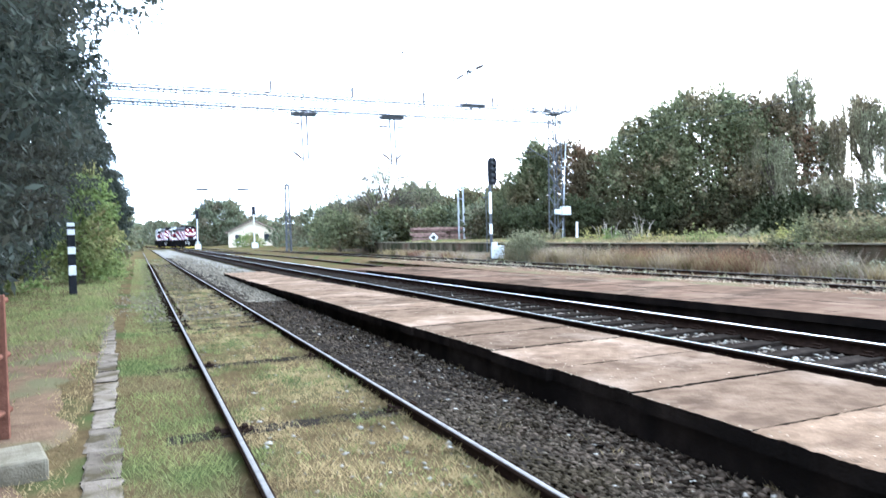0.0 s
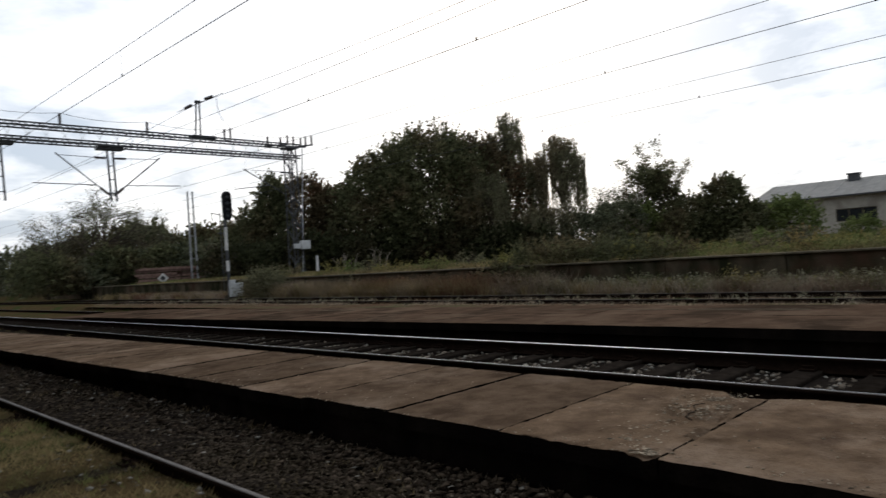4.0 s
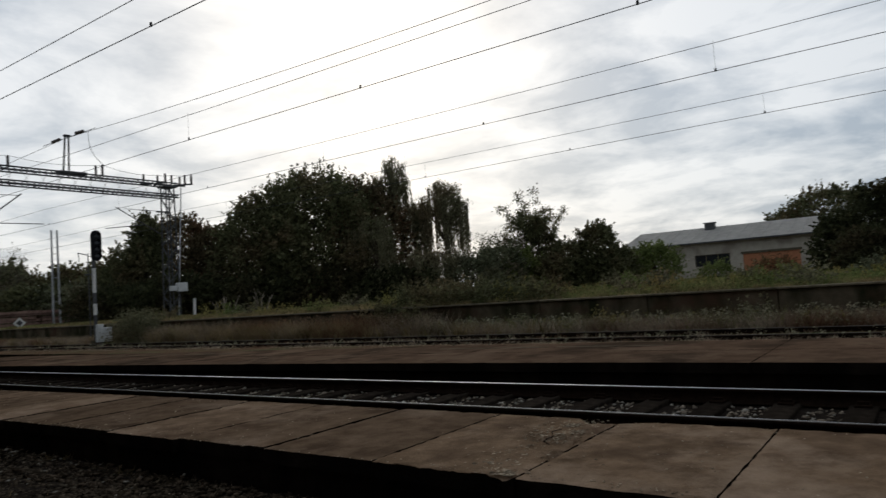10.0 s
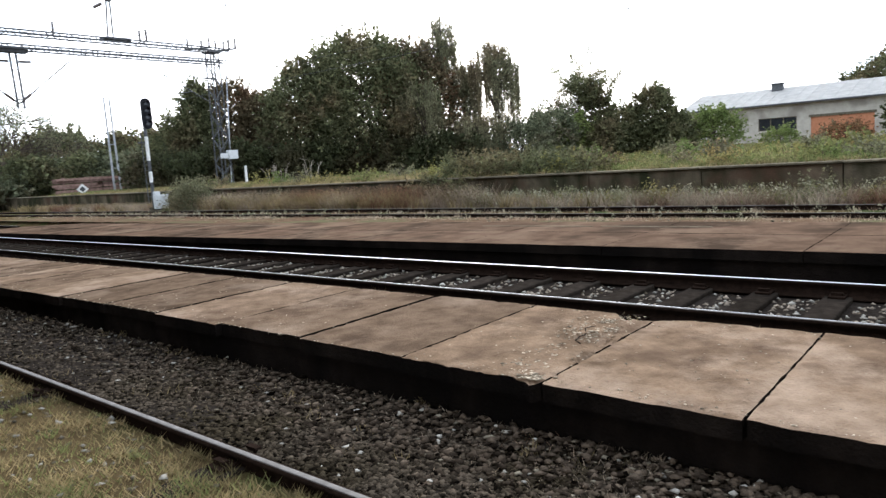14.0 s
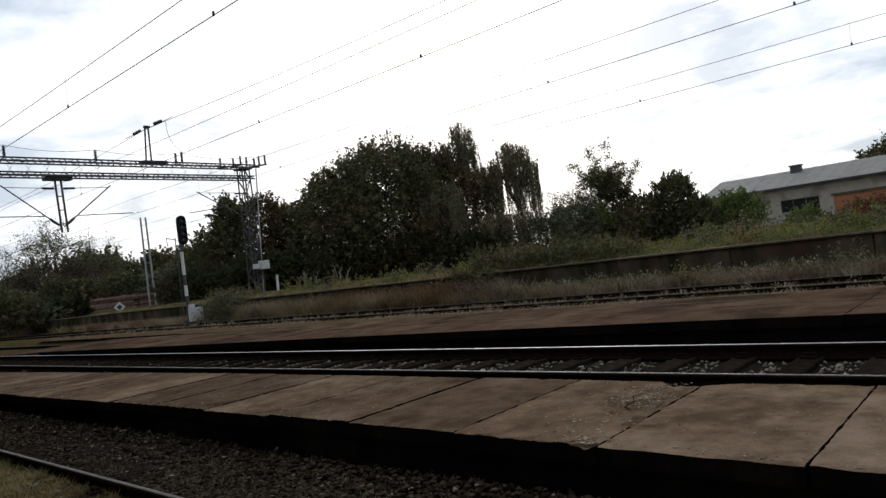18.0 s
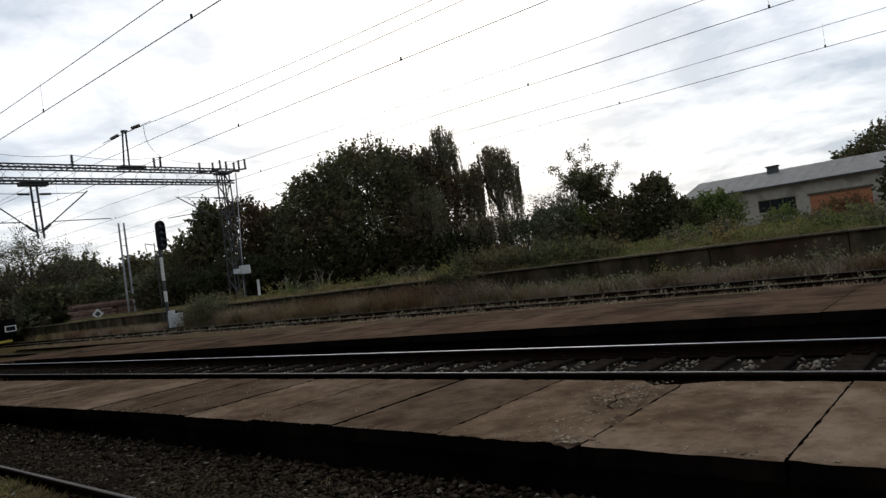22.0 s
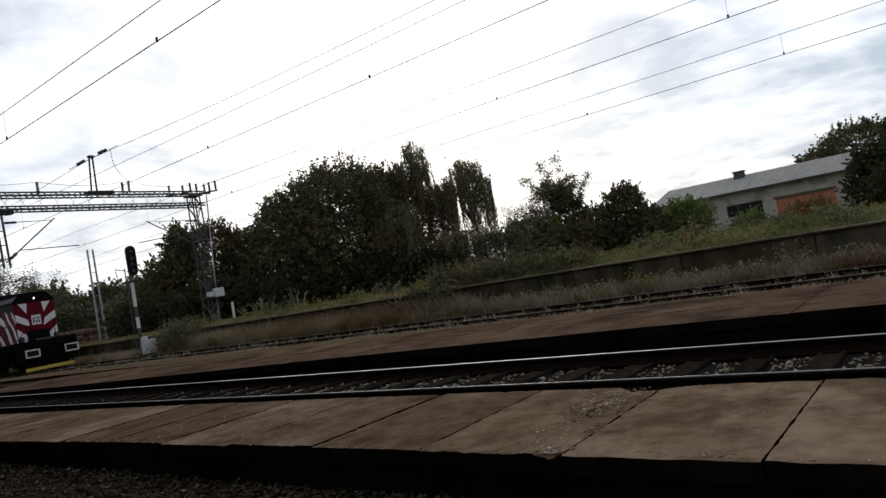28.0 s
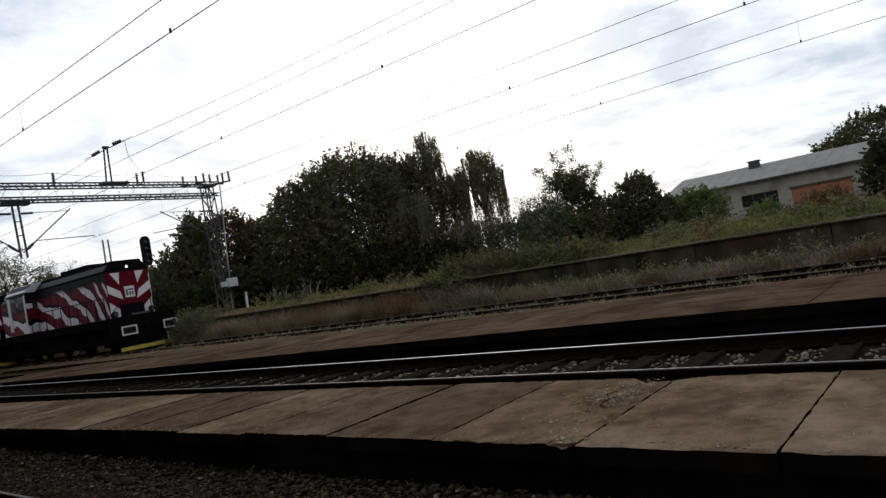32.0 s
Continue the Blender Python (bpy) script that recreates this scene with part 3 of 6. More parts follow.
# near platform: two edge walls, a fill and single slabs
plat1 = tagged(new("platform_near"), "low platform of worn concrete slabs between two tracks", "platform", kind="structure")
P1_END = 31.9
bm = bmesh.new()
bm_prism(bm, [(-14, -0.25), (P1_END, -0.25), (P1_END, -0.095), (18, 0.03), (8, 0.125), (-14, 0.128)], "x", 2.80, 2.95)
part("edge_wall", bm, M_SLAB_SIDE, plat1, "dirty concrete edge wall, darkened further for shade")
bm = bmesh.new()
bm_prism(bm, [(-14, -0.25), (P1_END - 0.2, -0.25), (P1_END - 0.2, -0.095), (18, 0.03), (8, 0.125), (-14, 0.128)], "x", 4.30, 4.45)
part("edge_wall", bm, M_SLAB_SIDE, plat1, "dirty concrete edge wall, darkened further for shade")
bm = bmesh.new()
bm_prism(bm, [(-14, -0.25), (P1_END - 0.3, -0.25), (P1_END - 0.3, -0.1), (18, 0.02), (8, 0.115), (-14, 0.118)], "x", 2.95, 4.30)
part("fill", bm, M_BALLAST_BED, plat1)
JR = [1.07 + 1.142 * k for k in range(-13, 28)]
EDGE = {0: -0.01, 1: 0.0, 2: 0.02, 3: 0.06, 4: 0.0, 5: 0.05, 6: 0.03, 7: 0.0}


SLAB_RNG = random.Random(5)


def p1_top(y):
    return 0.25 - 0.22 * smooth(6, 34, y)

for k, (ya, yb) in enumerate(zip(JR[:-1], JR[1:])):
    hair = lambda y: {0: 0.009, 1: 0.007, 2: 0.003, 3: 0.034, 4: 0.004, 5: 0.030, 7: 0.026, 8: 0.004, 9: 0.026, 11: 0.03}.get(round((y - 1.07) / 1.142), 0.012)
    ga, gb = hair(ya), hair(yb)
    dz = SLAB_RNG.uniform(-0.003, 0.003)
    za, zb = p1_top(ya) + dz, p1_top(yb) + dz
    j = EDGE.get(k - 13, SLAB_RNG.uniform(-0.02, 0.05))
    near_crack = 1.9 < ya < 3.0
    me = slab_mesh("slab", [(2.715 + j, ya + ga, za), (2.715 + j, yb - gb, zb), (4.50, yb - gb, zb), (4.50, ya + ga, za)], 0.11, M_SLAB_BROWN if ya > 3.0 else M_SLAB,
                   chip=0.016 if near_crack else 0.009, nx=72 if near_crack else 34, ny=46 if near_crack else 22, spall=0.055 if near_crack else 0.004, seed=k * 3.7,
                   notch=(2.30, 0.26, 0.12) if near_crack or abs(yb - 2.212) < 0.01 else None)
    shared("slab", me, plat1)
bm = bmesh.new()
for s in range(14):
    y0 = -13.5 + 3.3 * s
    bm_box(bm, 2.785, 2.81, y0, y0 + 0.03, -0.15, -0.05)
part("joint", bm, M_SLAB_SIDE, plat1)

# second platform
plat2 = tagged(new("platform_far"), "second low platform with red-brown weathered concrete", "platform", kind="structure")
P2_END = 25.5


def p2_top(y):
    return 0.38 - 0.19 * smooth(0, 30, y)


bm = bmesh.new()
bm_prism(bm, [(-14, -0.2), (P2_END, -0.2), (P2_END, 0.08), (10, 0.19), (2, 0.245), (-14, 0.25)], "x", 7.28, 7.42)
part("edge_wall", bm, M_SLAB_SIDE, plat2, "dirty concrete edge wall, darkened further for shade")
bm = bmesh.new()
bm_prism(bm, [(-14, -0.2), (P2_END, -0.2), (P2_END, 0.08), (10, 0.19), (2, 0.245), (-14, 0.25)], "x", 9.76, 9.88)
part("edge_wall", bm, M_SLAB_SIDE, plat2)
bm = bmesh.new()
bm_prism(bm, [(-14, -0.2), (P2_END - 0.1, -0.2), (P2_END - 0.1, 0.07), (10, 0.18), (2, 0.235), (-14, 0.24)], "x", 7.42, 9.76)
part("fill", bm, M_BALLAST_BED, plat2)
k = 0
y = -12.0
while y < P2_END - 0.3:
    yb = min(P2_END, y + 2.3)
    for xa, xb, nx in ((7.22, 8.56, 7), (8.565, 9.92, 7)):
        me = slab_mesh("slab", [(xa, y + 0.004, p2_top(y)), (xa, yb - 0.004, p2_top(yb)), (xb, yb - 0.004, p2_top(yb)), (xb, y + 0.004, p2_top(y))], 0.12, M_PLAT2, chip=0.012, nx=nx, ny=8, seed=40 + k)
        shared("slab", me, plat2)
        k += 1
    y = yb
bm = bmesh.new()
bm_prism(bm, [(7.28, -0.1), (9.88, -0.1), (9.88, 0.05), (7.28, 0.05)], "y", P2_END, P2_END + 5)
for v in bm.verts:
    if v.co.z > 0 and v.co.y < P2_END + 1:
        v.co.z = p2_top(P2_END) - 0.01
part("ramp", bm, M_PLAT2, plat2, "sloping concrete platform end")

bm = bmesh.new()
for ya, yb in ((3.4, 5.1), (5.25, 7.4), (13.2, 15.0), (15.3, 18.6)):
    n = 8
    for i in range(n):
        y0, y1 = ya + (yb - ya) * i / n, ya + (yb - ya) * (i + 1) / n
        w = 0.022 + 0.02 * noise.noise((y0 * 2.3, 0.4, 7.7))
        bm_beam(bm, (9.22, y0, p2_top(y0) + 0.001), (9.22, y1, p2_top(y1) + 0.001), max(0.01, w) * 2, 0.008)
part("painted_line", bm, M_COPING, plat2, "worn remains of a pale painted line")

# retaining wall of the loading bank
wall = tagged(new("retaining_wall"), "low mossy concrete retaining wall of a loading bank", "wall", kind="structure")
for i in range(29):
    y0 = -24 + 3.0 * i
    bm = bmesh.new()
    bm_box(bm, 16.22, 16.55, y0 + 0.012, y0 + 2.988, -0.05, 0.905, 0.015)
    o = part("wall_panel", bm, M_WALL, wall)
    bm = bmesh.new()
    bm_box(bm, 16.15, 16.60, y0 + 0.008, y0 + 2.992, 0.908, 0.958, 0.015)
    part("coping", bm, M_COPING, o, "pale weathered coping stone")

# paved strip of kerb stones beside the near track
kerb = tagged(new("kerb_strip"), "row of old concrete kerb slabs half sunk in grass", "pavement", kind="structure")
for i in range(19):
    y0 = 3.2 + 0.72 * i
    xw = -0.87 - 0.0225 * i + random.uniform(-0.006, 0.006)
    kz = random.uniform(-0.066, -0.052)
    w = random.uniform(0.105, 0.145)
    me = slab_mesh("kerb_slab", [(xw - w, y0, kz), (xw - w, y0 + 0.70, kz), (xw + w, y0 + 0.70, kz), (xw + w, y0, kz)], 0.06, M_KERB, chip=0.016, nx=8, ny=12, spall=0.008, seed=i * 2.1)
    shared("kerb_slab", me, kerb)

# ---------------------------------------------------------------- overhead line
GY = 31.8
gantry = thing("catenary_gantry", pose(0, 0, 0.15), "grey lattice steel gantry spanning the tracks with insulators on top", "gantry")


def lattice(bm, a0, a1, w0, w1, chord, brace, step):
    """Four chords between two square ends with zigzag bracing."""
    a0, a1 = Vector(a0), Vector(a1)
    ax = (a1 - a0).normalized()
    s = ax.cross(Vector((0, 1, 0))).normalized()
    u = s.cross(ax).normalized()
    n = max(2, int((a1 - a0).length / step))
    pts = []
    for i in range(n + 1):
        t = i / n
        c, w = a0.lerp(a1, t), (w0 + (w1 - w0) * t) / 2
        pts.append([c + s * w + u * w, c + s * w - u * w, c - s * w - u * w, c - s * w + u * w])
    for k in range(4):
        bm_beam(bm, pts[0][k], pts[-1][k], chord, chord)
    for i in range(n):
        for k in range(4):
            q, p = pts[i][k], pts[i + 1][(k + 1) % 4]
            if (i + k) % 2:
                q, p = pts[i][(k + 1) % 4], pts[i + 1][k]
            bm_beam(bm, q, p, brace, brace)


bm = bmesh.new()
lattice(bm, (19.95, GY, PLATEAU - 0.2), (19.95, GY, 7.6), 0.58, 0.44, 0.06, 0.03, 0.62)
bm_box(bm, 19.6, 20.3, GY - 0.35, GY + 0.35, 7.5, 7.56)
part("mast", bm, M_STEEL_DARK, gantry, "tapered lattice mast")
bm = bmesh.new()
lattice(bm, (-8.0, GY, -0.2), (-8.0, GY, 7.6), 0.66, 0.5, 0.06, 0.03, 0.62)
part("mast", bm, M_STEEL_DARK, gantry)
for zc in (7.72, 7.12):
    bm = bmesh.new()
    for dy in (-0.3, 0.3):
        for dz in (-0.07, 0.07):
            bm_beam(bm, (-8.2, GY + dy, zc + dz + (0.12 if zc > 7.5 else 0.12)), (20.4, GY + dy, zc + dz - 0.06), 0.06, 0.06)
        for i in range(56):
            x = -8.2 + 0.51 * i
            zz = zc + 0.12 - 0.18 * i / 56
            bm_beam(bm, (x, GY + dy, zz - 0.07), (x + 0.25, GY + dy, zz + 0.07), 0.03, 0.03)
            bm_beam(bm, (x + 0.25, GY + dy, zz + 0.07), (x + 0.51, GY + dy, zz - 0.07), 0.03, 0.03)
    for i in range(28):
        x = -8.2 + 1.02 * i
        zz = zc + 0.12 - 0.18 * i / 28
        bm_beam(bm, (x, GY - 0.3, zz), (x + 0.5, GY + 0.3, zz), 0.03, 0.03)
    part("beam", bm, M_STEEL_DARK, gantry, "slender lattice cross beam")
bm = bmesh.new()
for q in (0, 1):
    bm_bar(bm, (0.35 * q, 0, 7.7), (0.35 * (1 - q), 0, 7.18), 0.008, 4)
LACE = mesh_of("lacing", bm, M_STEEL)
for i in range(40):
    shared("lacing", LACE, gantry, pose(-8 + 0.7 * i, GY, -0.002 * i))


def insulator_mesh(h, r):
    bm = bmesh.new()
    bm_bar(bm, (0, 0, 0), (0, 0, h), r * 0.55, 8)
    n = max(4, int(h / 0.06))
    for i in range(n):
        z = h * (i + 0.5) / n
        bm_bar(bm, (0, 0, z - 0.012), (0, 0, z + 0.012), r, 8, r * 0.8)
    return mesh_of("insulator", bm, M_INSUL)


INS = insulator_mesh(0.48, 0.075)
for x, z in ((5.05, 7.95), (8.82, 7.85), (12.45, 7.8), (16.57, 7.85), (16.25, 7.78), (18.66, 7.62), (19.42, 7.62), (19.86, 7.78), (20.22, 7.72), (20.69, 7.68), (21.0, 7.8), (21.39, 7.88)):
    o = shared("insulator", INS, gantry, pose(x, GY, z))
for x, z in ((5.05, 7.95), (8.82, 7.85), (12.45, 7.8), (16.57, 7.85), (16.25, 7.78)):
    bm = bmesh.new()
    bm_beam(bm, (x - 0.25, GY, z - 0.16), (x, GY, z), 0.05, 0.05)
    part("bracket", bm, M_STEEL_DARK, gantry)
bm = bmesh.new()
bm_beam(bm, (18.4, GY, 7.55), (19.9, GY, 7.78), 0.07, 0.07)
bm_beam(bm, (19.9, GY, 7.6), (21.45, GY, 7.84), 0.08, 0.08)
bm_beam(bm, (19.2, GY, 7.62), (21.0, GY, 7.68), 0.07, 0.07)
part("bracket", bm, M_STEEL_DARK, gantry)
# drop posts with their cantilevers
for xd, arms in ((6.48, (-1,)), (10.75, (-1, 1))):
    bm = bmesh.new()
    bm_box(bm, xd - 0.55, xd + 0.55, GY - 0.2, GY + 0.2, 6.9, 7.05)
    for s in (-0.12, 0.12):
        bm_beam(bm, (xd + s, GY, 6.95), (xd + s + 0.06, GY, 4.65), 0.07, 0.07)
    for z in (5.0, 5.6, 6.2):
        bm_beam(bm, (xd - 0.12, GY, z), (xd + 0.14, GY, z + 0.02), 0.05, 0.04)
    dp = part("drop_post", bm, M_STEEL_DARK, gantry)
    for s in arms:
        bm = bmesh.new()
        bm_bar(bm, (xd + 0.05 * s, GY, 4.88), (xd + 2.2 * s, GY, 6.68), 0.028, 6)
        bm_bar(bm, (xd + 0.1 * s, GY, 6.55), (xd + 2.1 * s, GY, 6.6), 0.014, 6)
        bm_bar(bm, (xd + 0.6 * s, GY, 5.36), (xd + 3.1 * s, GY, 5.4), 0.02, 6)
        part("cantilever", bm, M_STEEL_DARK, dp)
        bm = bmesh.new()
        d = Vector((2.15 * s, 0, 1.8)).normalized()
        p0 = Vector((xd + 0.05 * s, GY, 4.88)) + d * 0.15
        bm_bar(bm, p0, p0 + d * 0.42, 0.06, 8)
        part("insulator", bm, M_INSUL, dp)
        bm = bmesh.new()
        bm_bar(bm, (xd + 0.2 * s, GY, 6.55), (xd + 0.65 * s, GY, 6.56), 0.05, 8)
        part("insulator", bm, M_INSUL, dp)
bm = bmesh.new()
bm_bar(bm, (19.5, GY, 5.1), (17.15, GY, 6.35), 0.028, 6)
bm_bar(bm, (19.5, GY, 6.28), (17.6, GY, 6.3), 0.014, 6)
bm_bar(bm, (18.6, GY, 5.55), (16.6, GY, 5.3), 0.02, 6)
bm_beam(bm, (19.3, GY, 6.25), (20.0, GY, 6.25), 0.09, 0.07)
part("cantilever", bm, M_STEEL_DARK, gantry)
bm = bmesh.new()
for s in (-0.13, 0.13):
    bm_beam(bm, (14.88 + s, GY, 7.75), (14.96 + s * 0.6, GY, 9.5), 0.06, 0.06)
bm_box(bm, 14.5, 15.7, GY - 0.25, GY + 0.25, 7.72, 7.84)
bm_box(bm, 14.83, 15.1, GY - 0.08, GY + 0.08, 9.45, 9.55)
up = part("top_post", bm, M_STEEL_DARK, gantry)
bm = bmesh.new()
bm_bar(bm, (14.3, GY, 9.1), (14.65, GY, 9.3), 0.075, 8)
part("insulator", bm, M_INSUL, up)
bm = bmesh.new()
bm_bar(bm, (15.35, GY, 9.68), (15.75, GY, 9.85), 0.075, 8)
part("insulator", bm, M_INSUL, up)
bm = bmesh.new()
bm_bar(bm, (13.9, GY, 8.88), (16.35, GY, 10.1), 0.015, 5)
part("jumper", bm, M_WIRE, up)
bm = bmesh.new()
loop = [Vector((15.9, GY - 0.1, 9.92 - 0.1)).lerp(Vector((16.6, GY - 0.1, 8.3)), q / 8) + Vector((-0.22, 0, -0.12)) * math.sin(math.pi * q / 8) for q in range(9)]
for p, q in zip(loop[:-1], loop[1:]):
    bm_bar(bm, p, q, 0.012, 5)
part("jumper", bm, M_WIRE, up)
bm = bmesh.new()
ties = [(5.05, 8.45), (8.82, 8.36), (12.45, 8.3), (16.25, 8.28), (16.57, 8.34), (19.42, 8.12), (20.22, 8.2), (21.39, 8.36)]
for (xa, za), (xb, zb) in zip(ties[:-1], ties[1:]):
    n = 6
    pts = [Vector((xa + (xb - xa) * q / n, GY, za + (zb - za) * q / n - 0.16 * min(1.0, (xb - xa) / 3) * 4 * (q / n) * (1 - q / n))) for q in range(n + 1)]
    for p, q in zip(pts[:-1], pts[1:]):
        bm_bar(bm, p, q, 0.009, 4)
part("jumper", bm, M_WIRE, gantry)
bm = bmesh.new()
bm_bar(bm, (20.75, GY, 7.6), (20.30, GY, 0.8), 0.03, 8)
part("earth_pipe", bm, M_STEEL, gantry, "thin pale pipe down the mast")
bm = bmesh.new()
bm_box(bm, 19.95, 20.5, GY - 0.58, GY - 0.34, 2.15, 2.6, 0.02)
bm_box(bm, 19.6, 19.95, GY - 0.5, GY - 0.34, 2.2, 2.45, 0.01)
part("switch_box", bm, M_GREYBOX, gantry, "pale grey switch box")


def wire(label, x, z, r=0.011, sag=0.0, y0=-60.0, y1=75.0, clamps=(), span=44.0):
    w = tagged(new("overhead_wire"), label, "cable", "overhead wires")
    ys = [y0 + (y1 - y0) * i / 60 for i in range(61)]
    v, f = [], []
    for y in ys:
        u = ((y - GY) / span) % 1.0
        zz = z - sag * 4 * u * (1 - u)
        v += [(x + r * math.cos(a), y, zz + r * math.sin(a)) for a in (0, 1.2566, 2.5133, 3.7699, 5.0265)]
    for j in range(60):
        f += [(j * 5 + i, j * 5 + (i + 1) % 5, j * 5 + 5 + (i + 1) % 5, j * 5 + 5 + i) for i in range(5)]
    raw_mesh("strand", v, f, M_WIRE, w)
    if clamps:
        for y in clamps:
            bm = bmesh.new()
            u = ((y - GY) / span) % 1.0
            zz = z - sag * 4 * u * (1 - u)
            bm_box(bm, x - 0.01, x + 0.01, y - 0.02, y + 0.02, zz - 0.01, zz + 0.06)
            part("clamp", bm, M_WIRE, w)
    return w


for x, zc, zm in ((0.45, 5.55, 6.22), (4.9, 5.55, 6.22), (9.45, 5.55, 6.30), (14.1, 5.55, 6.27), (19.25, 5.55, 6.22)):
    cw = wire("thin dark contact wire above a track", x, zc, 0.0080, 0.0, clamps=[-8 + 5.7 * i for i in range(10)])
    wire("thin dark messenger wire above a track", x, zm, 0.0070, 0.14)
    for i in range(5):
        bm = bmesh.new()
        bm_bar(bm, (x, 3.4 + 11.4 * i, zc), (x, 3.4 + 11.4 * i, zm - 0.06), 0.003, 4)
        part("dropper", bm, M_WIRE, cw)

# second gantry farther along the line
far_gantry = thing("catenary_gantry", pose(0, 75.5, 0.1), "distant slim steel gantry across the yard tracks", "gantry")
bm = bmesh.new()
lattice(bm, (14.3, 0, -0.2), (14.3, 0, 7.2), 0.5, 0.35, 0.09, 0.05, 0.8)
bm_bar(bm, (14.3, 0, 7.2), (14.3, 0, 9.2), 0.07, 6, 0.04)
part("mast", bm, M_STEEL_DARK, far_gantry)
bm = bmesh.new()
lattice(bm, (-12, 0, -0.2), (-12, 0, 7.2), 0.5, 0.35, 0.09, 0.05, 0.8)
part("mast", bm, M_STEEL_DARK, far_gantry)
for z in (6.72, 7.1):
    bm = bmesh.new()
    bm_beam(bm, (-12.2, 0, z), (14.5, 0, z), 0.12, 0.12)
    part("beam", bm, M_STEEL_DARK, far_gantry)
for x in (5.6, 9.7):
    bm = bmesh.new()
    bm_box(bm, x - 0.6, x + 0.6, -0.2, 0.2, 6.5, 6.66)
    for s in (-0.15, 0.15):
        bm_beam(bm, (x + s, 0, 6.5), (x + s, 0, 4.7), 0.07, 0.07)
    bm_bar(bm, (x, 0, 4.9), (x - 2.0, 0, 6.0), 0.03, 5)
    part("drop_post", bm, M_STEEL_DARK, far_gantry)
wire("single feeder wire carried above the gantry", 15.0, 9.6, 0.011, 0.5)
# ---------------------------------------------------------------- signal, posts, stacks
sig = thing("light_signal", pose(15.62, 31.0, 0.16, 0, 0, -6), "railway light signal with black four-lamp head on a pale post", "signal")
bm = bmesh.new()
bm_bar(bm, (-0.07, 0, 0), (-0.07, 0, 3.85), 0.075, 12)
part("post", bm, M_STEEL_DARK, sig, "grey steel post")
bm = bmesh.new()
for z0, z1 in ((1.25, 1.75), (2.25, 3.35)):
    bm_bar(bm, (-0.07, 0, z0), (-0.07, 0, z1), 0.079, 12)
part("white_band", bm, M_WHITE, sig)
bm = bmesh.new()
bm_bar(bm, (-0.28, 0.05, 0.3), (-0.28, 0.05, 4.05), 0.022, 6)
for i in range(12):
    bm_bar(bm, (-0.28, 0.05, 0.6 + 0.3 * i), (-0.08, 0.0, 0.6 + 0.3 * i), 0.012, 5)
bm_bar(bm, (-0.28, 0.05, 3.95), (-0.7, 0.05, 4.05), 0.02, 6)
bm_bar(bm, (-0.7, 0.05, 4.05), (-0.65, 0.05, 3.65), 0.018, 6)
bm_box(bm, -0.42, -0.12, -0.02, 0.12, 3.05, 3.11)
part("ladder", bm, M_STEEL_DARK, sig)
bm = bmesh.new()
prof = [(0.22 * math.cos(a) + 0.06, 5.12 + 0.22 * math.sin(a)) for a in [math.pi * i / 8 for i in range(9)]]
prof += [(0.06 + 0.22 * math.cos(a), 4.16 + 0.22 * math.sin(a)) for a in [math.pi + math.pi * i / 8 for i in range(9)]]
bm_prism(bm, prof, "y", -0.10, 0.02)
bm_box(bm, -0.1, 0.22, 0.02, 0.2, 4.1, 5.15, 0.02)
head = part("signal_head", bm, M_BLACK, sig, "black rounded backing board with four lamps")
head.location = (0, 0, -0.26)
for z in (4.2, 4.5, 4.8, 5.1):
    bm = bmesh.new()
    bm_bar(bm, (0.06, -0.10, z), (0.06, -0.13, z), 0.095, 14)
    part("lens", bm, M_GLASS, head)
    bm = bmesh.new()
    n = 12
    for i in range(n):
        a0, a1 = math.pi * i / n, math.pi * (i + 1) / n
        for (p, q) in ((a0, a1),):
            vs = [(0.06 + 0.11 * math.cos(p), -0.10, z + 0.11 * math.sin(p)), (0.06 + 0.11 * math.cos(q), -0.10, z + 0.11 * math.sin(q)),
                  (0.06 + 0.115 * math.cos(q), -0.34, z + 0.115 * math.sin(q)), (0.06 + 0.115 * math.cos(p), -0.34, z + 0.115 * math.sin(p))]
            bm.faces.new([bm.verts.new(c) for c in vs])
    part("hood", bm, M_BLACK, head)
bm = bmesh.new()
bm_box(bm, -0.12, 0.5, -0.35, -0.05, 0.02, 0.66, 0.02)
bm_box(bm, -0.10, 0.15, -0.3, -0.05, 0.66, 0.82, 0.02)
part("relay_box", bm, M_GREYBOX, sig, "pale grey relay cabinet")
bm = bmesh.new()
bm_box(bm, -0.25, 0.35, -0.04, 0.2, -0.15, 0.1, 0.02)
part("footing", bm, M_COPING, sig)


def far_signal(x, y, h):
    s = thing("light_signal", pose(x, y, 0.1), "distant dark light signal on a pale post with a box", "signal")
    bm = bmesh.new()
    bm_bar(bm, (0, 0, 0), (0, 0, h - 1.2), 0.08, 8)
    part("post", bm, M_GREYBOX, s)
    bm = bmesh.new()
    bm_box(bm, -0.26, 0.26, -0.1, 0.1, h - 1.4, h, 0.1)
    part("signal_head", bm, M_BLACK, s)
    bm = bmesh.new()
    bm_box(bm, -0.45, 0.45, -0.6, -0.15, 0, 0.8, 0.03)
    part("relay_box", bm, M_GREYBOX, s)
    return s


far_signal(15.6, 108, 6.4)
far_signal(8.2, 118, 6.2)


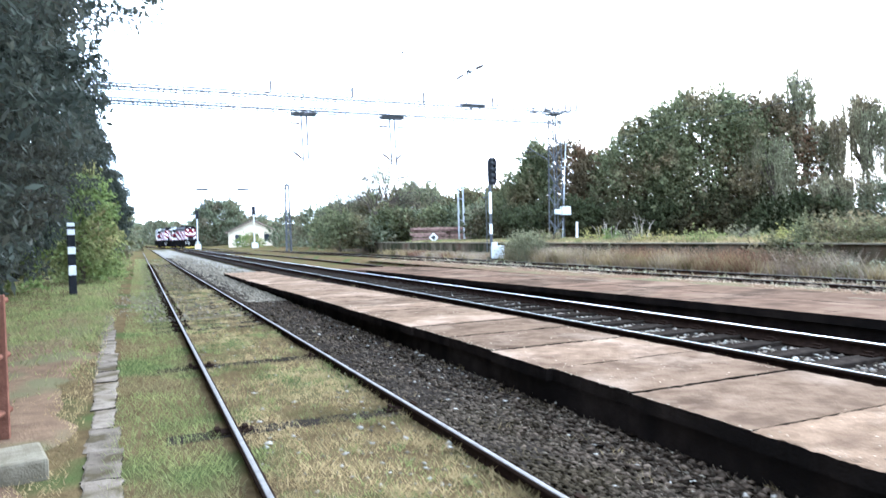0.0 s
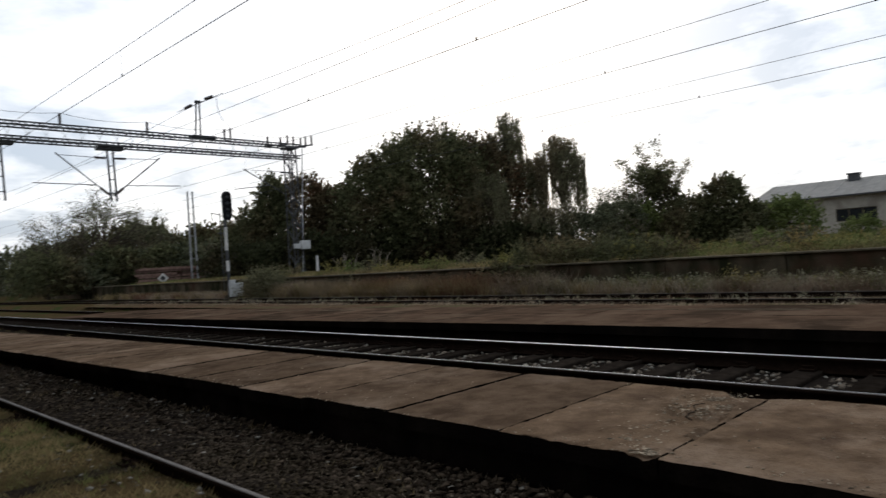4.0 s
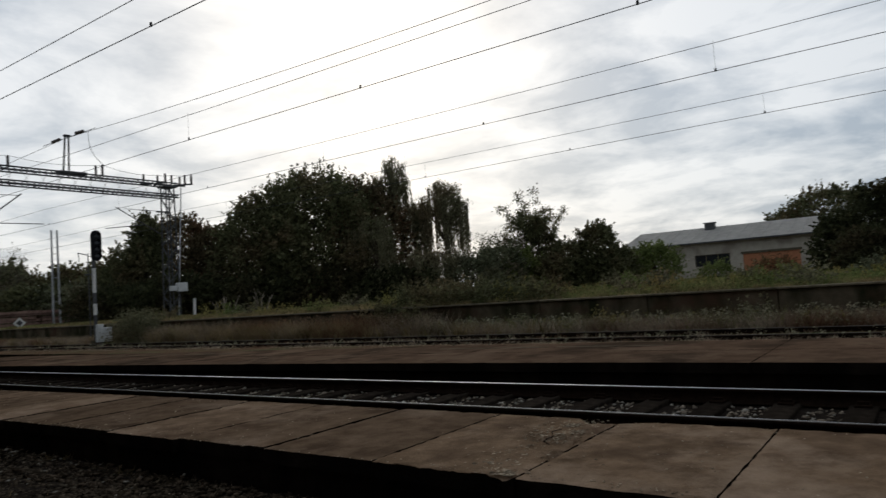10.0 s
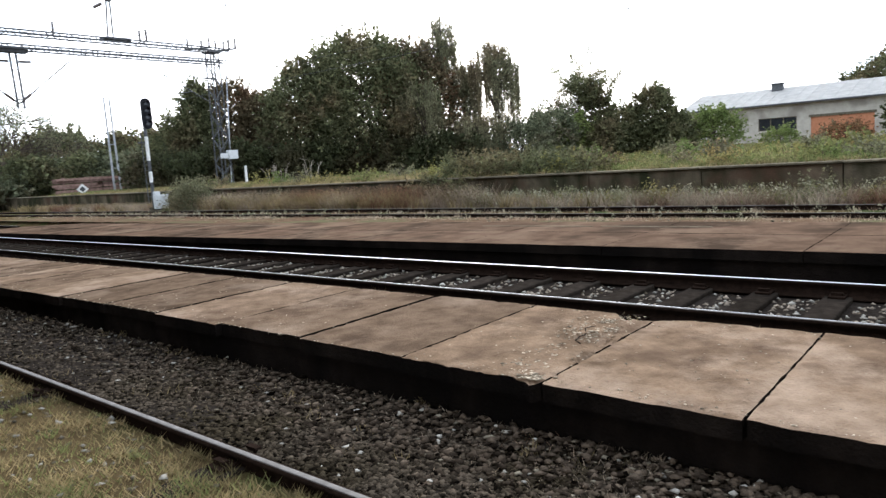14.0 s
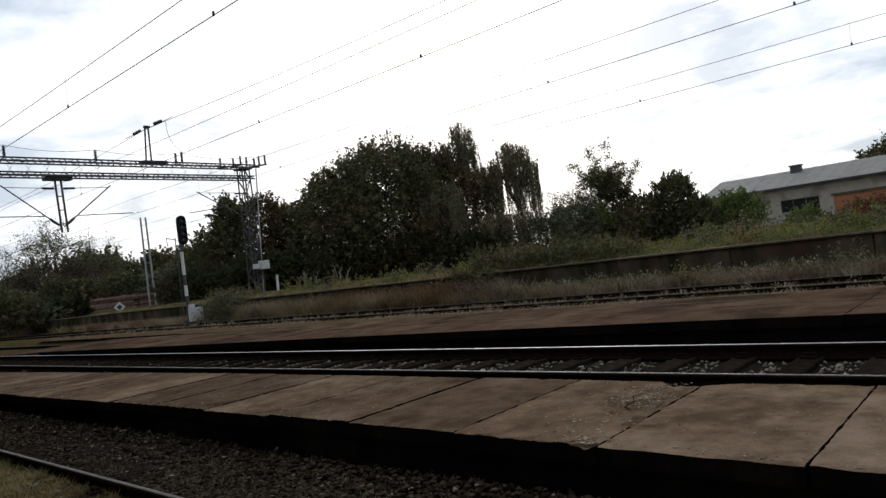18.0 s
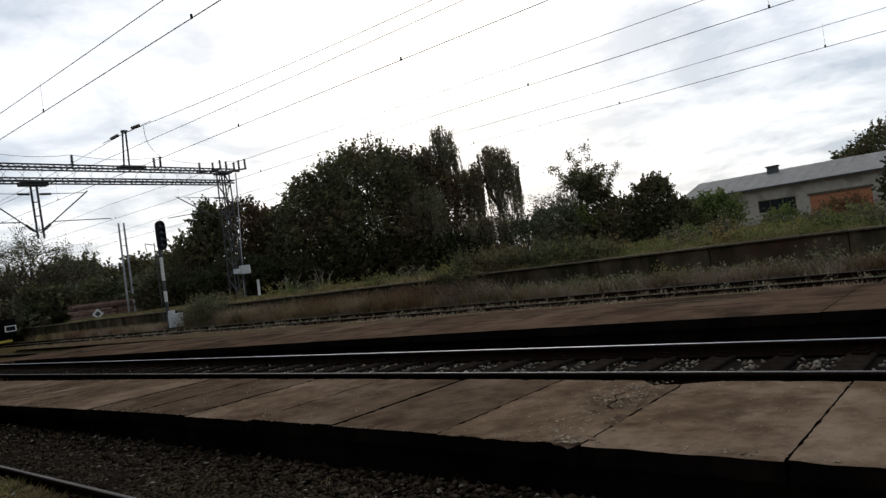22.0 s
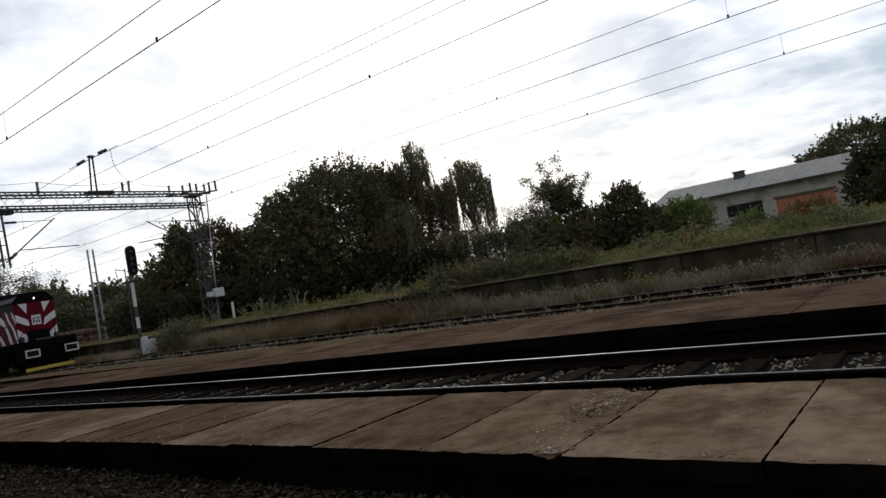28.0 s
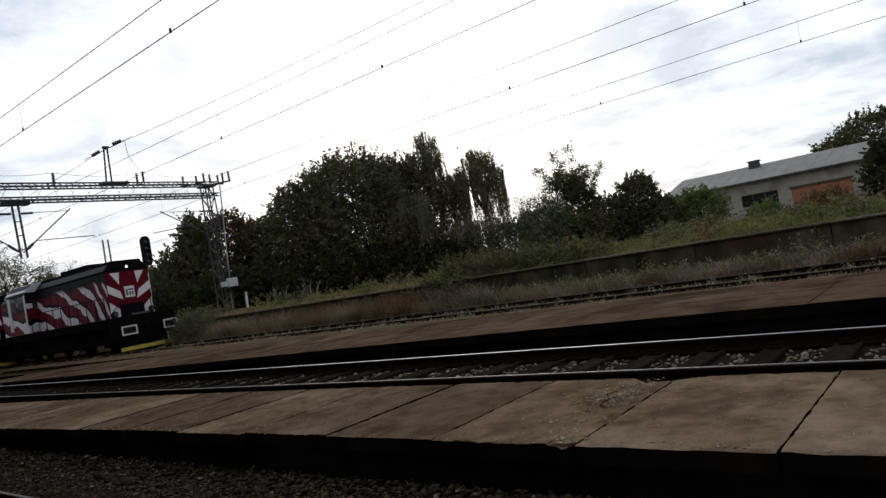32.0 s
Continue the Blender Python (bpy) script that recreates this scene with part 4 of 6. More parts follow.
def banded_post(x, y):
    p = thing("marker_post", pose(x, y, -0.05, 0, 0, 8), "square wooden post painted in black and white bands", "post")
    zs = [0.0, 0.61, 0.91, 1.25, 1.47, 1.83, 2.0, 2.09, 2.2]
    for i, (a, b) in enumerate(zip(zs[:-1], zs[1:])):
        bm = bmesh.new()
        bm_box(bm, -0.105, 0.105, -0.105, 0.105, a, b, 0.012)
        part("band", bm, M_WHITE if i % 2 else M_BLACK, p)
    return p


banded_post(-2.5, 24.0)

fence = thing("rail_fence", pose(0, 0, 0), "rusty red-brown pipe railing beside the path", "fence")
for x, y in ((-2.02, 5.0), (-1.68, 6.7)):
    bm = bmesh.new()
    bm_box(bm, x - 0.035, x + 0.035, y - 0.035, y + 0.035, -0.08, 1.12, 0.006)
    part("post", bm, M_RUSTY_PIPE, fence)
for z in (0.18, 0.63, 1.07):
    bm = bmesh.new()
    bm_bar(bm, (-2.72, 1.5, z + 0.04), (-1.66, 6.82, z), 0.028, 8)
    part("bar", bm, M_RUSTY_PIPE, fence)
bm = bmesh.new()
bm_box(bm, -0.22, 0.22, -0.25, 0.25, -0.12, 0.10, 0.025)
block = part("concrete_block", bm, M_COPING)
block.matrix_basis = pose(-1.52, 5.75, -0.02, 0, 0, 12)
tagged(block, "small worn concrete block in the grass", "concrete block")


def twin_pole(x, y, z, h, label="pair of slim grey concrete poles"):
    p = thing("line_pole", pose(x, y, z), label, "pole", "line poles")
    for s in (-0.19, 0.19):
        bm = bmesh.new()
        bm_bar(bm, (s * 1.1, 0, -0.3), (s * 0.9, 0, h), 0.075, 8, 0.06)
        part("shaft", bm, M_STEEL, p)
    for z1 in (h * 0.25, h * 0.5, h * 0.75):
        bm = bmesh.new()
        bm_beam(bm, (-0.2, 0, z1), (0.2, 0, z1), 0.05, 0.04)
        part("brace", bm, M_STEEL, p)
    return p


twin_pole(20.55, 45.0, PLATEAU, 6.0)

bm = bmesh.new()
bm_bar(bm, (0, 0, -0.1), (0, 0, 1.0), 0.07, 8)
wp = part("marker_stake", bm, M_WHITE)
wp.matrix_basis = pose(20.95, 31.4, PLATEAU, 0, 1.5, 0)
tagged(wp, "short white marker stake in dry grass", "stake")

dia = thing("diamond_sign", pose(17.3, 42.5, PLATEAU - 0.22), "small white diamond sign with dark centre on a stake", "sign")
bm = bmesh.new()
bm_bar(bm, (0, 0, 0.1), (0, 0, 0.5), 0.03, 6)
part("stake", bm, M_STEEL_DARK, dia)
bm = bmesh.new()
bm_prism(bm, [(0.32, 0.55), (0, 0.87), (-0.32, 0.55), (0, 0.23)], "y", -0.03, 0.0)
pl = part("plate", bm, M_WHITE, dia)
bm = bmesh.new()
bm_prism(bm, [(0.17, 0.55), (0, 0.72), (-0.17, 0.55), (0, 0.38)], "y", -0.036, -0.03)
part("field", bm, M_STEEL_DARK, pl)
dia.rotation_euler = (0, 0, radians(-24))


def sleeper_stack(x, y, rz, nx, layers, label):
    """Sleepers piled side by side in uneven layers, some on cross battens."""
    s = thing("sleeper_stack", pose(x, y, PLATEAU, 0, 0, rz), label, "timber stack", "sleeper stacks")
    bm = bmesh.new()
    bm_box(bm, -1.25, 1.25, -0.12, 0.12, 0, 0.15, 0.012)
    me = mesh_of("sleeper", bm, M_TIE_STACK)
    z = 0.0
    for k in range(layers):
        for i in range(nx - random.randint(0, 1) - (k == layers - 1)):
            shared("sleeper", me, s, pose(random.uniform(-0.2, 0.2), -0.6 + 0.3 * i + random.uniform(-0.02, 0.02), z, 0, 0, random.uniform(-3, 3)))
        z += 0.153
        if k % 2 == 1:
            for dx in (-0.8, 0.75):
                bm = bmesh.new()
                bm_box(bm, dx - 0.06, dx + 0.06, -0.7, 0.7, z, z + 0.05)
                part("batten", bm, M_TIE_STACK, s)
            z += 0.053
    return s


sleeper_stack(18.4, 45.65, -24, 5, 6, "untidy stack of old brown railway sleepers")
sleeper_stack(20.6, 47.6, -20, 5, 6, "untidy stack of old brown railway sleepers")
narrow = thing("sleeper_stack", pose(20.57, 43.0, PLATEAU, 0, 0, -26), "narrow stack of grey sleepers kept apart by gaps", "timber stack", "sleeper stacks")
bm = bmesh.new()
bm_box(bm, -0.38, 0.38, -1.2, 1.2, 0, 0.13, 0.012)
NARROW = mesh_of("sleeper", bm, M_KERB)
for k in range(5):
    shared("sleeper", NARROW, narrow, pose(0.02 * math.sin(k * 2.1), 0, 0.185 * k, 0, 0, 1.5 * math.sin(k)))
for k in range(4):
    for dy in (-0.9, 0.9):
        bm = bmesh.new()
        bm_box(bm, -0.3, 0.3, dy - 0.05, dy + 0.05, 0.185 * k + 0.13, 0.185 * k + 0.185)
        part("spacer", bm, M_TIE_STACK, narrow)

# ---------------------------------------------------------------- buildings
shed = thing("long_shed", pose(66, 0, 1.05), "long low rendered shed with a grey sheet roof", "building")
SY0, SY1, EH, RH = -14.0, 25.0, 3.25, 4.95
bm = bmesh.new()
holes = [(18.35, 15.2, 0.95, 2.05), (14.1, 9.4, 0.0, 1.85)]
edges = [SY1, 18.35, 15.2, 14.1, 9.4, SY0]
for a, b in zip(edges[:-1], edges[1:]):
    hole = [h for h in holes if abs(h[0] - a) < 1e-6]
    if hole:
        z0, z1 = hole[0][2:]
        if z0 > 0:
            bm_box(bm, 0, 0.3, b, a, -0.2, z0)
        bm_box(bm, 0, 0.3, b, a, z1, EH)
    else:
        bm_box(bm, 0, 0.3, b, a, -0.2, EH)
part("wall", bm, M_RENDER, shed, "grey-beige rendered front wall")
bm = bmesh.new()
bm_box(bm, 0.3, 12, SY1 - 0.3, SY1, -0.2, EH)
bm_box(bm, 0.3, 12, SY0, SY0 + 0.3, -0.2, EH)
bm_box(bm, 11.7, 12, SY0 + 0.3, SY1 - 0.3, -0.2, EH)
bm_prism(bm, [(0.1, EH), (11.9, EH), (6, RH - 0.05)], "y", SY1 - 0.28, SY1 - 0.02)
part("wall", bm, M_RENDER, shed)
bm = bmesh.new()
for (xa, za), (xb, zb) in (((-0.6, EH - 0.02), (6, RH)), ((6, RH), (12.6, EH - 0.02))):
    v = [bm.verts.new((xa, SY0 - 0.3, za)), bm.verts.new((xb, SY0 - 0.3, zb)), bm.verts.new((xb, SY1 + 0.4, zb)), bm.verts.new((xa, SY1 + 0.4, za))]
    bm.faces.new(v)
bmesh.ops.solidify(bm, geom=bm.faces[:], thickness=0.12)
roof = part("roof", bm, M_ROOF, shed, "pale grey corrugated sheet roof")
bm = bmesh.new()
for i in range(38):
    y = SY0 + i * (SY1 - SY0) / 37
    bm_beam(bm, (-0.55, y, EH + 0.0), (5.95, y, RH + 0.03), 0.05, 0.03)
part("roof_rib", bm, M_ROOF, roof)
bm = bmesh.new()
bm_box(bm, -0.72, -0.6, SY0, SY1, EH - 0.16, EH - 0.02, 0.03)
part("gutter", bm, M_STEEL_DARK, roof)
bm = bmesh.new()
bm_box(bm, 4.6, 5.4, 17.5, 18.4, 4.2, 5.25, 0.03)
bm_box(bm, 4.5, 5.5, 17.4, 18.5, 5.25, 5.35)
part("roof_vent", bm, M_STEEL_DARK, roof, "dark roof ventilator")
bm = bmesh.new()
bm_box(bm, 0.06, 0.2, 9.4, 14.1, -0.1, 1.85)
gd = part("gate_infill", bm, M_BRICK, shed, "orange-brown brick gate infill")
bm = bmesh.new()
bm_box(bm, -0.04, 0.3, 9.25, 14.25, 1.853, 2.05)
part("lintel", bm, M_COPING, gd)
bm = bmesh.new()
bm_box(bm, 0.12, 0.16, 15.2, 18.35, 0.95, 2.05)
win = part("window", bm, M_GLASS, shed, "dark wide window")
bm = bmesh.new()
for y in (15.2, 16.25, 17.3, 18.28):
    bm_box(bm, 0.06, 0.12, y, y + 0.07, 0.95, 2.05)
for z in (0.95, 1.99):
    bm_box(bm, 0.06, 0.12, 15.27, 18.28, z, z + 0.06)
part("window_frame", bm, M_COPING, win)
shed2 = thing("small_outbuilding", pose(52.2, 27.6, 0.9), "small white-walled outbuilding behind shrubs", "building")
bm = bmesh.new()
bm_box(bm, 0, 5, 0, 4.5, -0.2, 2.25)
part("wall", bm, M_RENDER, shed2)
bm = bmesh.new()
bm_prism(bm, [(-0.3, 2.25), (5.3, 2.25), (2.5, 3.0)], "y", -0.4, 4.9)
part("roof", bm, M_ROOF, shed2, "pale grey sheet roof")

house = thing("station_house", pose(18.4, 128, 0.1, 0, 0, -6), "small ochre house with brown gabled tile roof beside the tracks", "house")
bm = bmesh.new()
bm_box(bm, -4.2, 4.2, 0, 9, -0.3, 2.6)
bm_prism(bm, [(-4.1, 2.6), (4.1, 2.6), (0, 4.62)], "y", 0.01, 8.99)
part("wall", bm, M_YELLOWWALL, house, "pale ochre plaster wall")
bm = bmesh.new()
for sx in (-1, 1):
    bm_prism(bm, [(sx * 4.75, 2.42), (0, 4.72), (0, 4.90), (sx * 4.75, 2.60)], "y", -0.7, 9.7)
part("roof", bm, M_TILE, house, "brown tile roof")
for x in (-2.6, 0.4, 2.4):
    bm = bmesh.new()
    bm_box(bm, x - 0.5, x + 0.5, -0.06, 0.02, 0.9, 2.2)
    w = part("window", bm, M_GLASS, house)
    bm = bmesh.new()
    bm_box(bm, x - 0.6, x + 0.6, -0.1, -0.01, 0.8, 0.9)
    part("sill", bm, M_WHITE, w)


mark = thing("track_marker", pose(20.4, 94.0, 0.12), "small white marker board on a short post", "sign")
bm = bmesh.new()
bm_bar(bm, (0, 0, -0.1), (0, 0, 0.75), 0.05, 8)
part("post", bm, M_WHITE, mark)
bm = bmesh.new()
bm_box(bm, -0.28, 0.28, -0.08, -0.04, 0.75, 1.15, 0.01)
part("board", bm, M_WHITE, mark)
# ---------------------------------------------------------------- trees
EYE_X, EYE_Y = -0.85, 0.05


def polar(az, d):
    return EYE_X + d * math.sin(radians(az)), EYE_Y + d * math.cos(radians(az))


def limbs(bm, base, top, r, n, spread):
    """A tapered, slightly bent trunk with rising limbs."""
    base, top = Vector(base), Vector(top)
    p, steps = base, 5
    for i in range(steps):
        q = base.lerp(top, (i + 1) / steps) + Vector((random.uniform(-1, 1), random.uniform(-1, 1), 0)) * 0.06 * (top - base).length * (i < steps - 1)
        bm_bar(bm, p, q, r * (1 - 0.16 * i), 8, r * (1 - 0.16 * (i + 1)))
        p = q
    for i in range(n):
        t = random.uniform(0.25, 0.95)
        a = random.uniform(0, 2 * math.pi)
        s = base.lerp(top, t)
        e = s + Vector((math.cos(a), math.sin(a), random.uniform(0.3, 0.9))) * spread * random.uniform(0.5, 1.0)
        mid = s.lerp(e, 0.5) + Vector((0, 0, 0.12 * spread))
        bm_bar(bm, s, mid, r * 0.38, 6, r * 0.24)
        bm_bar(bm, mid, e, r * 0.24, 5, r * 0.08)


def lumps(p, seed):
    """Smooth uneven field from -1 to 1 over places, for bays and bulges in a crown."""
    x, y, z = p[:, 0] + seed, p[:, 1] - 2 * seed, p[:, 2]
    return (np.sin(1.3 * x + 0.9 * np.sin(1.1 * z)) + np.sin(1.7 * y + 1.2 * np.sin(0.8 * x + 2)) + np.sin(1.9 * z + 1.1 * np.sin(1.4 * y + 1))) / 3


def dome(h, radius, cone):
    """Half width of a crown at relative height h."""
    if cone:
        return radius * (np.clip(1 - h, 0, 1) ** 0.75 * 0.97 + 0.03)
    up = np.clip((h - 0.35) / 0.65, 0, 1)
    return radius * np.where(h > 0.35, np.sqrt(np.clip(1 - up ** 2.2, 0, 1)), 0.84 + 0.16 * np.clip(h / 0.35, 0, 1))


def crown_points(height, radius, n, low, cone):
    """Leaf places: a loose inner mass and many leafy shoots that stand out and up from an uneven dome."""
    seed = random.uniform(0, 50)
    m = int(n * 0.34)
    h = low + (1 - low) * RNG.uniform(0, 0.97, m)
    a = RNG.uniform(0, 2 * np.pi, m)
    r = dome(h, radius, cone) * np.sqrt(RNG.uniform(0.05, 1, m)) * 0.86
    inner = np.c_[r * np.cos(a), r * np.sin(a), h * height * 0.97]
    per = 13
    ns = int(n * 0.66 / per)
    h = low + (1 - low) * RNG.uniform(0, 1, ns) ** 0.72
    a = RNG.uniform(0, 2 * np.pi, ns)
    out = np.c_[np.cos(a), np.sin(a), np.zeros(ns)]
    base = out * (dome(h * 0.97, radius, cone) * RNG.uniform(0.70, 0.95, ns))[:, None]
    base[:, 2] = h * height * 0.93
    field = lumps(base * 3.2 / max(1.0, radius * 0.62), seed)
    base[:, :2] *= (1 + 0.16 * field)[:, None]
    base[:, 2] *= 1 + 0.05 * field
    rise = np.clip(h - 0.25, 0, 1)
    d = out * RNG.uniform(0.35, 1.0, ns)[:, None] * (1.1 - h)[:, None] + np.array([0, 0, 1.0]) * (RNG.uniform(0.1, 1.0, ns) * (0.25 + rise))[:, None] + unit(ns) * 0.34
    d /= np.linalg.norm(d, axis=1)[:, None]
    L = (0.16 * radius + 0.28) * RNG.uniform(0.45, 1.5, ns) ** 1.3
    t = RNG.uniform(0, 1, (ns, per))
    wide = (0.05 + 0.02 * radius) * (1.15 - t)
    p = base[:, None] + d[:, None] * (t * L[:, None])[..., None] + RNG.normal(size=(ns, per, 3)) * wide[..., None]
    p[..., 2] -= 0.10 * L[:, None] * t ** 2
    return np.concatenate([inner, p.reshape(-1, 3)])


def broadleaf(name, x, y, z, height, radius, n, leaf, mat, label, category="tree", low=0.12, cone=False):
    t = thing(name, pose(x, y, z), label, category, "trackside greenery")
    bm = bmesh.new()
    limbs(bm, (0, 0, -0.2), (0, 0, height * 0.72), 0.05 + 0.018 * height, 14 if height > 2 else 6, radius * 0.75)
    part("trunk", bm, M_BARK, t)
    v, f = leaf_cards(crown_points(height, radius, n, low, cone), leaf)
    v[:, 2] = np.maximum(v[:, 2], 0.02)
    raw_mesh("crown", v, f, mat, t)
    return t


def willow(x, y, z, height, radius, n, label, groups=26, strands=11, reach=(0.4, 0.8), fill=0.0):
    """Arching limbs, from whose ends curtains of thin leafy twigs hang, with gaps between them."""
    t = thing("weeping_willow", pose(x, y, z), label, "tree", "trackside greenery")
    bm = bmesh.new()
    limbs(bm, (0, 0, -0.2), (0.2, 0, height * 0.8), 0.07 + 0.012 * height, 4, radius * 0.5)
    tw = bmesh.new()
    pts = []
    per = max(8, n // (groups * strands))
    for g in range(groups):
        a = g * 2.399 + random.uniform(-0.3, 0.3)
        rr = radius * math.sqrt((g + 0.5) / groups)
        h0 = height * (1.0 - 0.20 * (rr / radius) ** 2) * random.uniform(0.90, 1.0)
        gx, gy = rr * math.cos(a), rr * math.sin(a)
        m = Vector((gx * 0.45, gy * 0.45, h0 * 0.86))
        bm_bar(bm, (0.1, 0, h0 * 0.55), m, 0.05, 5, 0.035)
        bm_bar(bm, m, (gx, gy, h0), 0.035, 5, 0.012)
        # leaves along the arching limb itself
        k = per * 2
        s = RNG.uniform(0.1, 1.05, k)
        pts.append(np.c_[m.x + (gx - m.x) * s, m.y + (gy - m.y) * s, m.z + (h0 - m.z) * s] + RNG.normal(0, 0.13, (k, 3)))
        drop = height * random.uniform(*reach)
        spread = random.uniform(0.06, 0.17)
        for k in range(strands):
            dx, dy = random.gauss(0, spread), random.gauss(0, spread)
            top = h0 - abs(dx) * 0.9 + random.uniform(-0.3, 0.1)
            L = min(drop * random.uniform(0.4, 1.0), top - 0.3)
            s = RNG.uniform(0, 1, per)
            sway = random.uniform(-0.14, 0.14)
            pts.append(np.c_[gx + dx + sway * s ** 2 + 0.04 * np.sin(s * 9 + k) + RNG.normal(0, 0.035, per), gy + dy + RNG.normal(0, 0.035, per), top - s * L])
            if k % 2 == 0:
                bm_bar(tw, (gx + dx, gy + dy, top), (gx + dx + sway, gy + dy, top - L), 0.008, 3)
    if fill:
        k = int(fill)
        hh = RNG.uniform(0.02, 0.8, k)
        aa = RNG.uniform(0, 2 * np.pi, k)
        q = radius * np.sqrt(RNG.uniform(0, 1, k)) * 0.9
        pts.append(np.c_[q * np.cos(aa), q * np.sin(aa), hh * height])
    part("trunk", bm, M_BARK, t)
    part("hanging_twig", tw, M_BARK, t)
    v, f = leaf_cards(np.concatenate(pts), 0.14, droop=0.75, ratio=0.34)
    v[:, 2] = np.maximum(v[:, 2], 0.02)
    raw_mesh("crown", v, f, M_LEAF_OLIVE, t)
    return t


def spruce(x, y, z, height, radius, n, label, low=0.0, needle=0.14):
    t = thing("spruce_tree", pose(x, y, z), label, "tree", "spruces by the path")
    bm = bmesh.new()
    bm_bar(bm, (0, 0, -0.2), (0, 0, height), 0.28, 10, 0.03)
    pts, dirs = [], []
    nb = 420
    per = n // nb
    for i in range(nb):
        h = low + (1 - low) * (i + random.random()) / nb
        zb = 0.5 + h * (height - 0.6)
        a = random.uniform(0, 2 * math.pi)
        L = radius * (1 - h) ** 0.62 * random.uniform(0.86, 1.0) * (0.42 + 0.58 * min(1.0, h * 3.2))
        e = Vector((math.cos(a) * L, math.sin(a) * L, zb - 0.10 * L))
        bm_bar(bm, (0, 0, zb + 0.12 * L), Vector((0, 0, zb + 0.12 * L)).lerp(e, 0.75), 0.035, 4, 0.008)
        s = RNG.uniform(0.25, 1.0, per) ** 0.7
        side = RNG.normal(0, 0.28, per) * (1.15 - s) * L * 0.55
        drop = np.abs(RNG.normal(0, 0.16, per)) + 0.10 * L * s ** 2
        px = math.cos(a) * L * s - math.sin(a) * side
        py = math.sin(a) * L * s + math.cos(a) * side
        pz = zb + 0.12 * L * (1 - s) - drop + 0.12 * L * s ** 3
        pts.append(np.c_[px, py, pz])
    part("trunk", bm, M_BARK, t)
    v, f = leaf_cards(np.concatenate(pts), needle, droop=0.3, ratio=0.3)
    # dense inner boughs keep the sky from showing through
    m = 120000
    nk = 380
    pick = RNG.integers(0, nk, m)
    h = np.clip(RNG.uniform(0.02, 0.95, nk)[pick] + RNG.normal(0, 0.012, m), 0.01, 0.96)
    a = RNG.uniform(0, 2 * np.pi, nk)[pick] + RNG.normal(0, 0.16, m)
    rr = radius * (1 - h) ** 0.62 * RNG.uniform(0.68, 1.0, nk)[pick] * np.sqrt(RNG.uniform(0.1, 1, m)) * (0.42 + 0.58 * np.minimum(1, h * 3.2))
    h = h - 0.012 * (rr / radius) ** 2
    v2, f2 = leaf_cards(np.c_[rr * np.cos(a), rr * np.sin(a), 0.4 + h * (height - 0.6)], 0.18, droop=0.5, ratio=0.33)
    v2[:, 2] = np.maximum(v2[:, 2], 0.02)
    v, f = np.concatenate([v, v2]), np.concatenate([f, f2 + len(v)])
    raw_mesh("crown", v, f, M_NEEDLE, t)
    return t


def bare_shrub(x, y, z, height, radius, n, label, mat=None, leaf_n=0, twig=None):
    t = thing("feathery_shrub", pose(x, y, z), label, "shrub", "trackside greenery")
    bm = bmesh.new()
    tips = []
    for i in range(n):
        a = random.uniform(0, 2 * math.pi)
        s = Vector((0.25 * math.cos(a), 0.25 * math.sin(a), 0))
        q = Vector((radius * random.uniform(0.2, 1) * math.cos(a), radius * random.uniform(0.2, 1) * math.sin(a), height * random.uniform(0.55, 1.0)))
        m = s.lerp(q, 0.5) + Vector((0, 0, height * 0.15))
        bm_bar(bm, s, m, 0.03 if leaf_n else 0.025, 4, 0.015)
        bm_bar(bm, m, q, 0.015, 3, 0.005)
        for k in range(7 if leaf_n else 4):
            b = m.lerp(q, random.random())
            e = b + Vector((random.uniform(-1, 1), random.uniform(-1, 1), random.uniform(0.2, 0.9))) * height * 0.14
            bm_bar(bm, b, e, 0.010, 3, 0.004)
            tips.append(e)
    part("stem", bm, twig or (M_BARK if leaf_n else M_TWIG), t)
    if leaf_n:
        c = np.array(tips)[RNG.integers(0, len(tips), leaf_n)] + RNG.normal(0, 0.17, (leaf_n, 3))
        v, f = leaf_cards(c, 0.14)
        v[:, 2] = np.maximum(v[:, 2], 0.02)
        raw_mesh("crown", v, f, mat or M_LEAF_GREY, t)
    return t


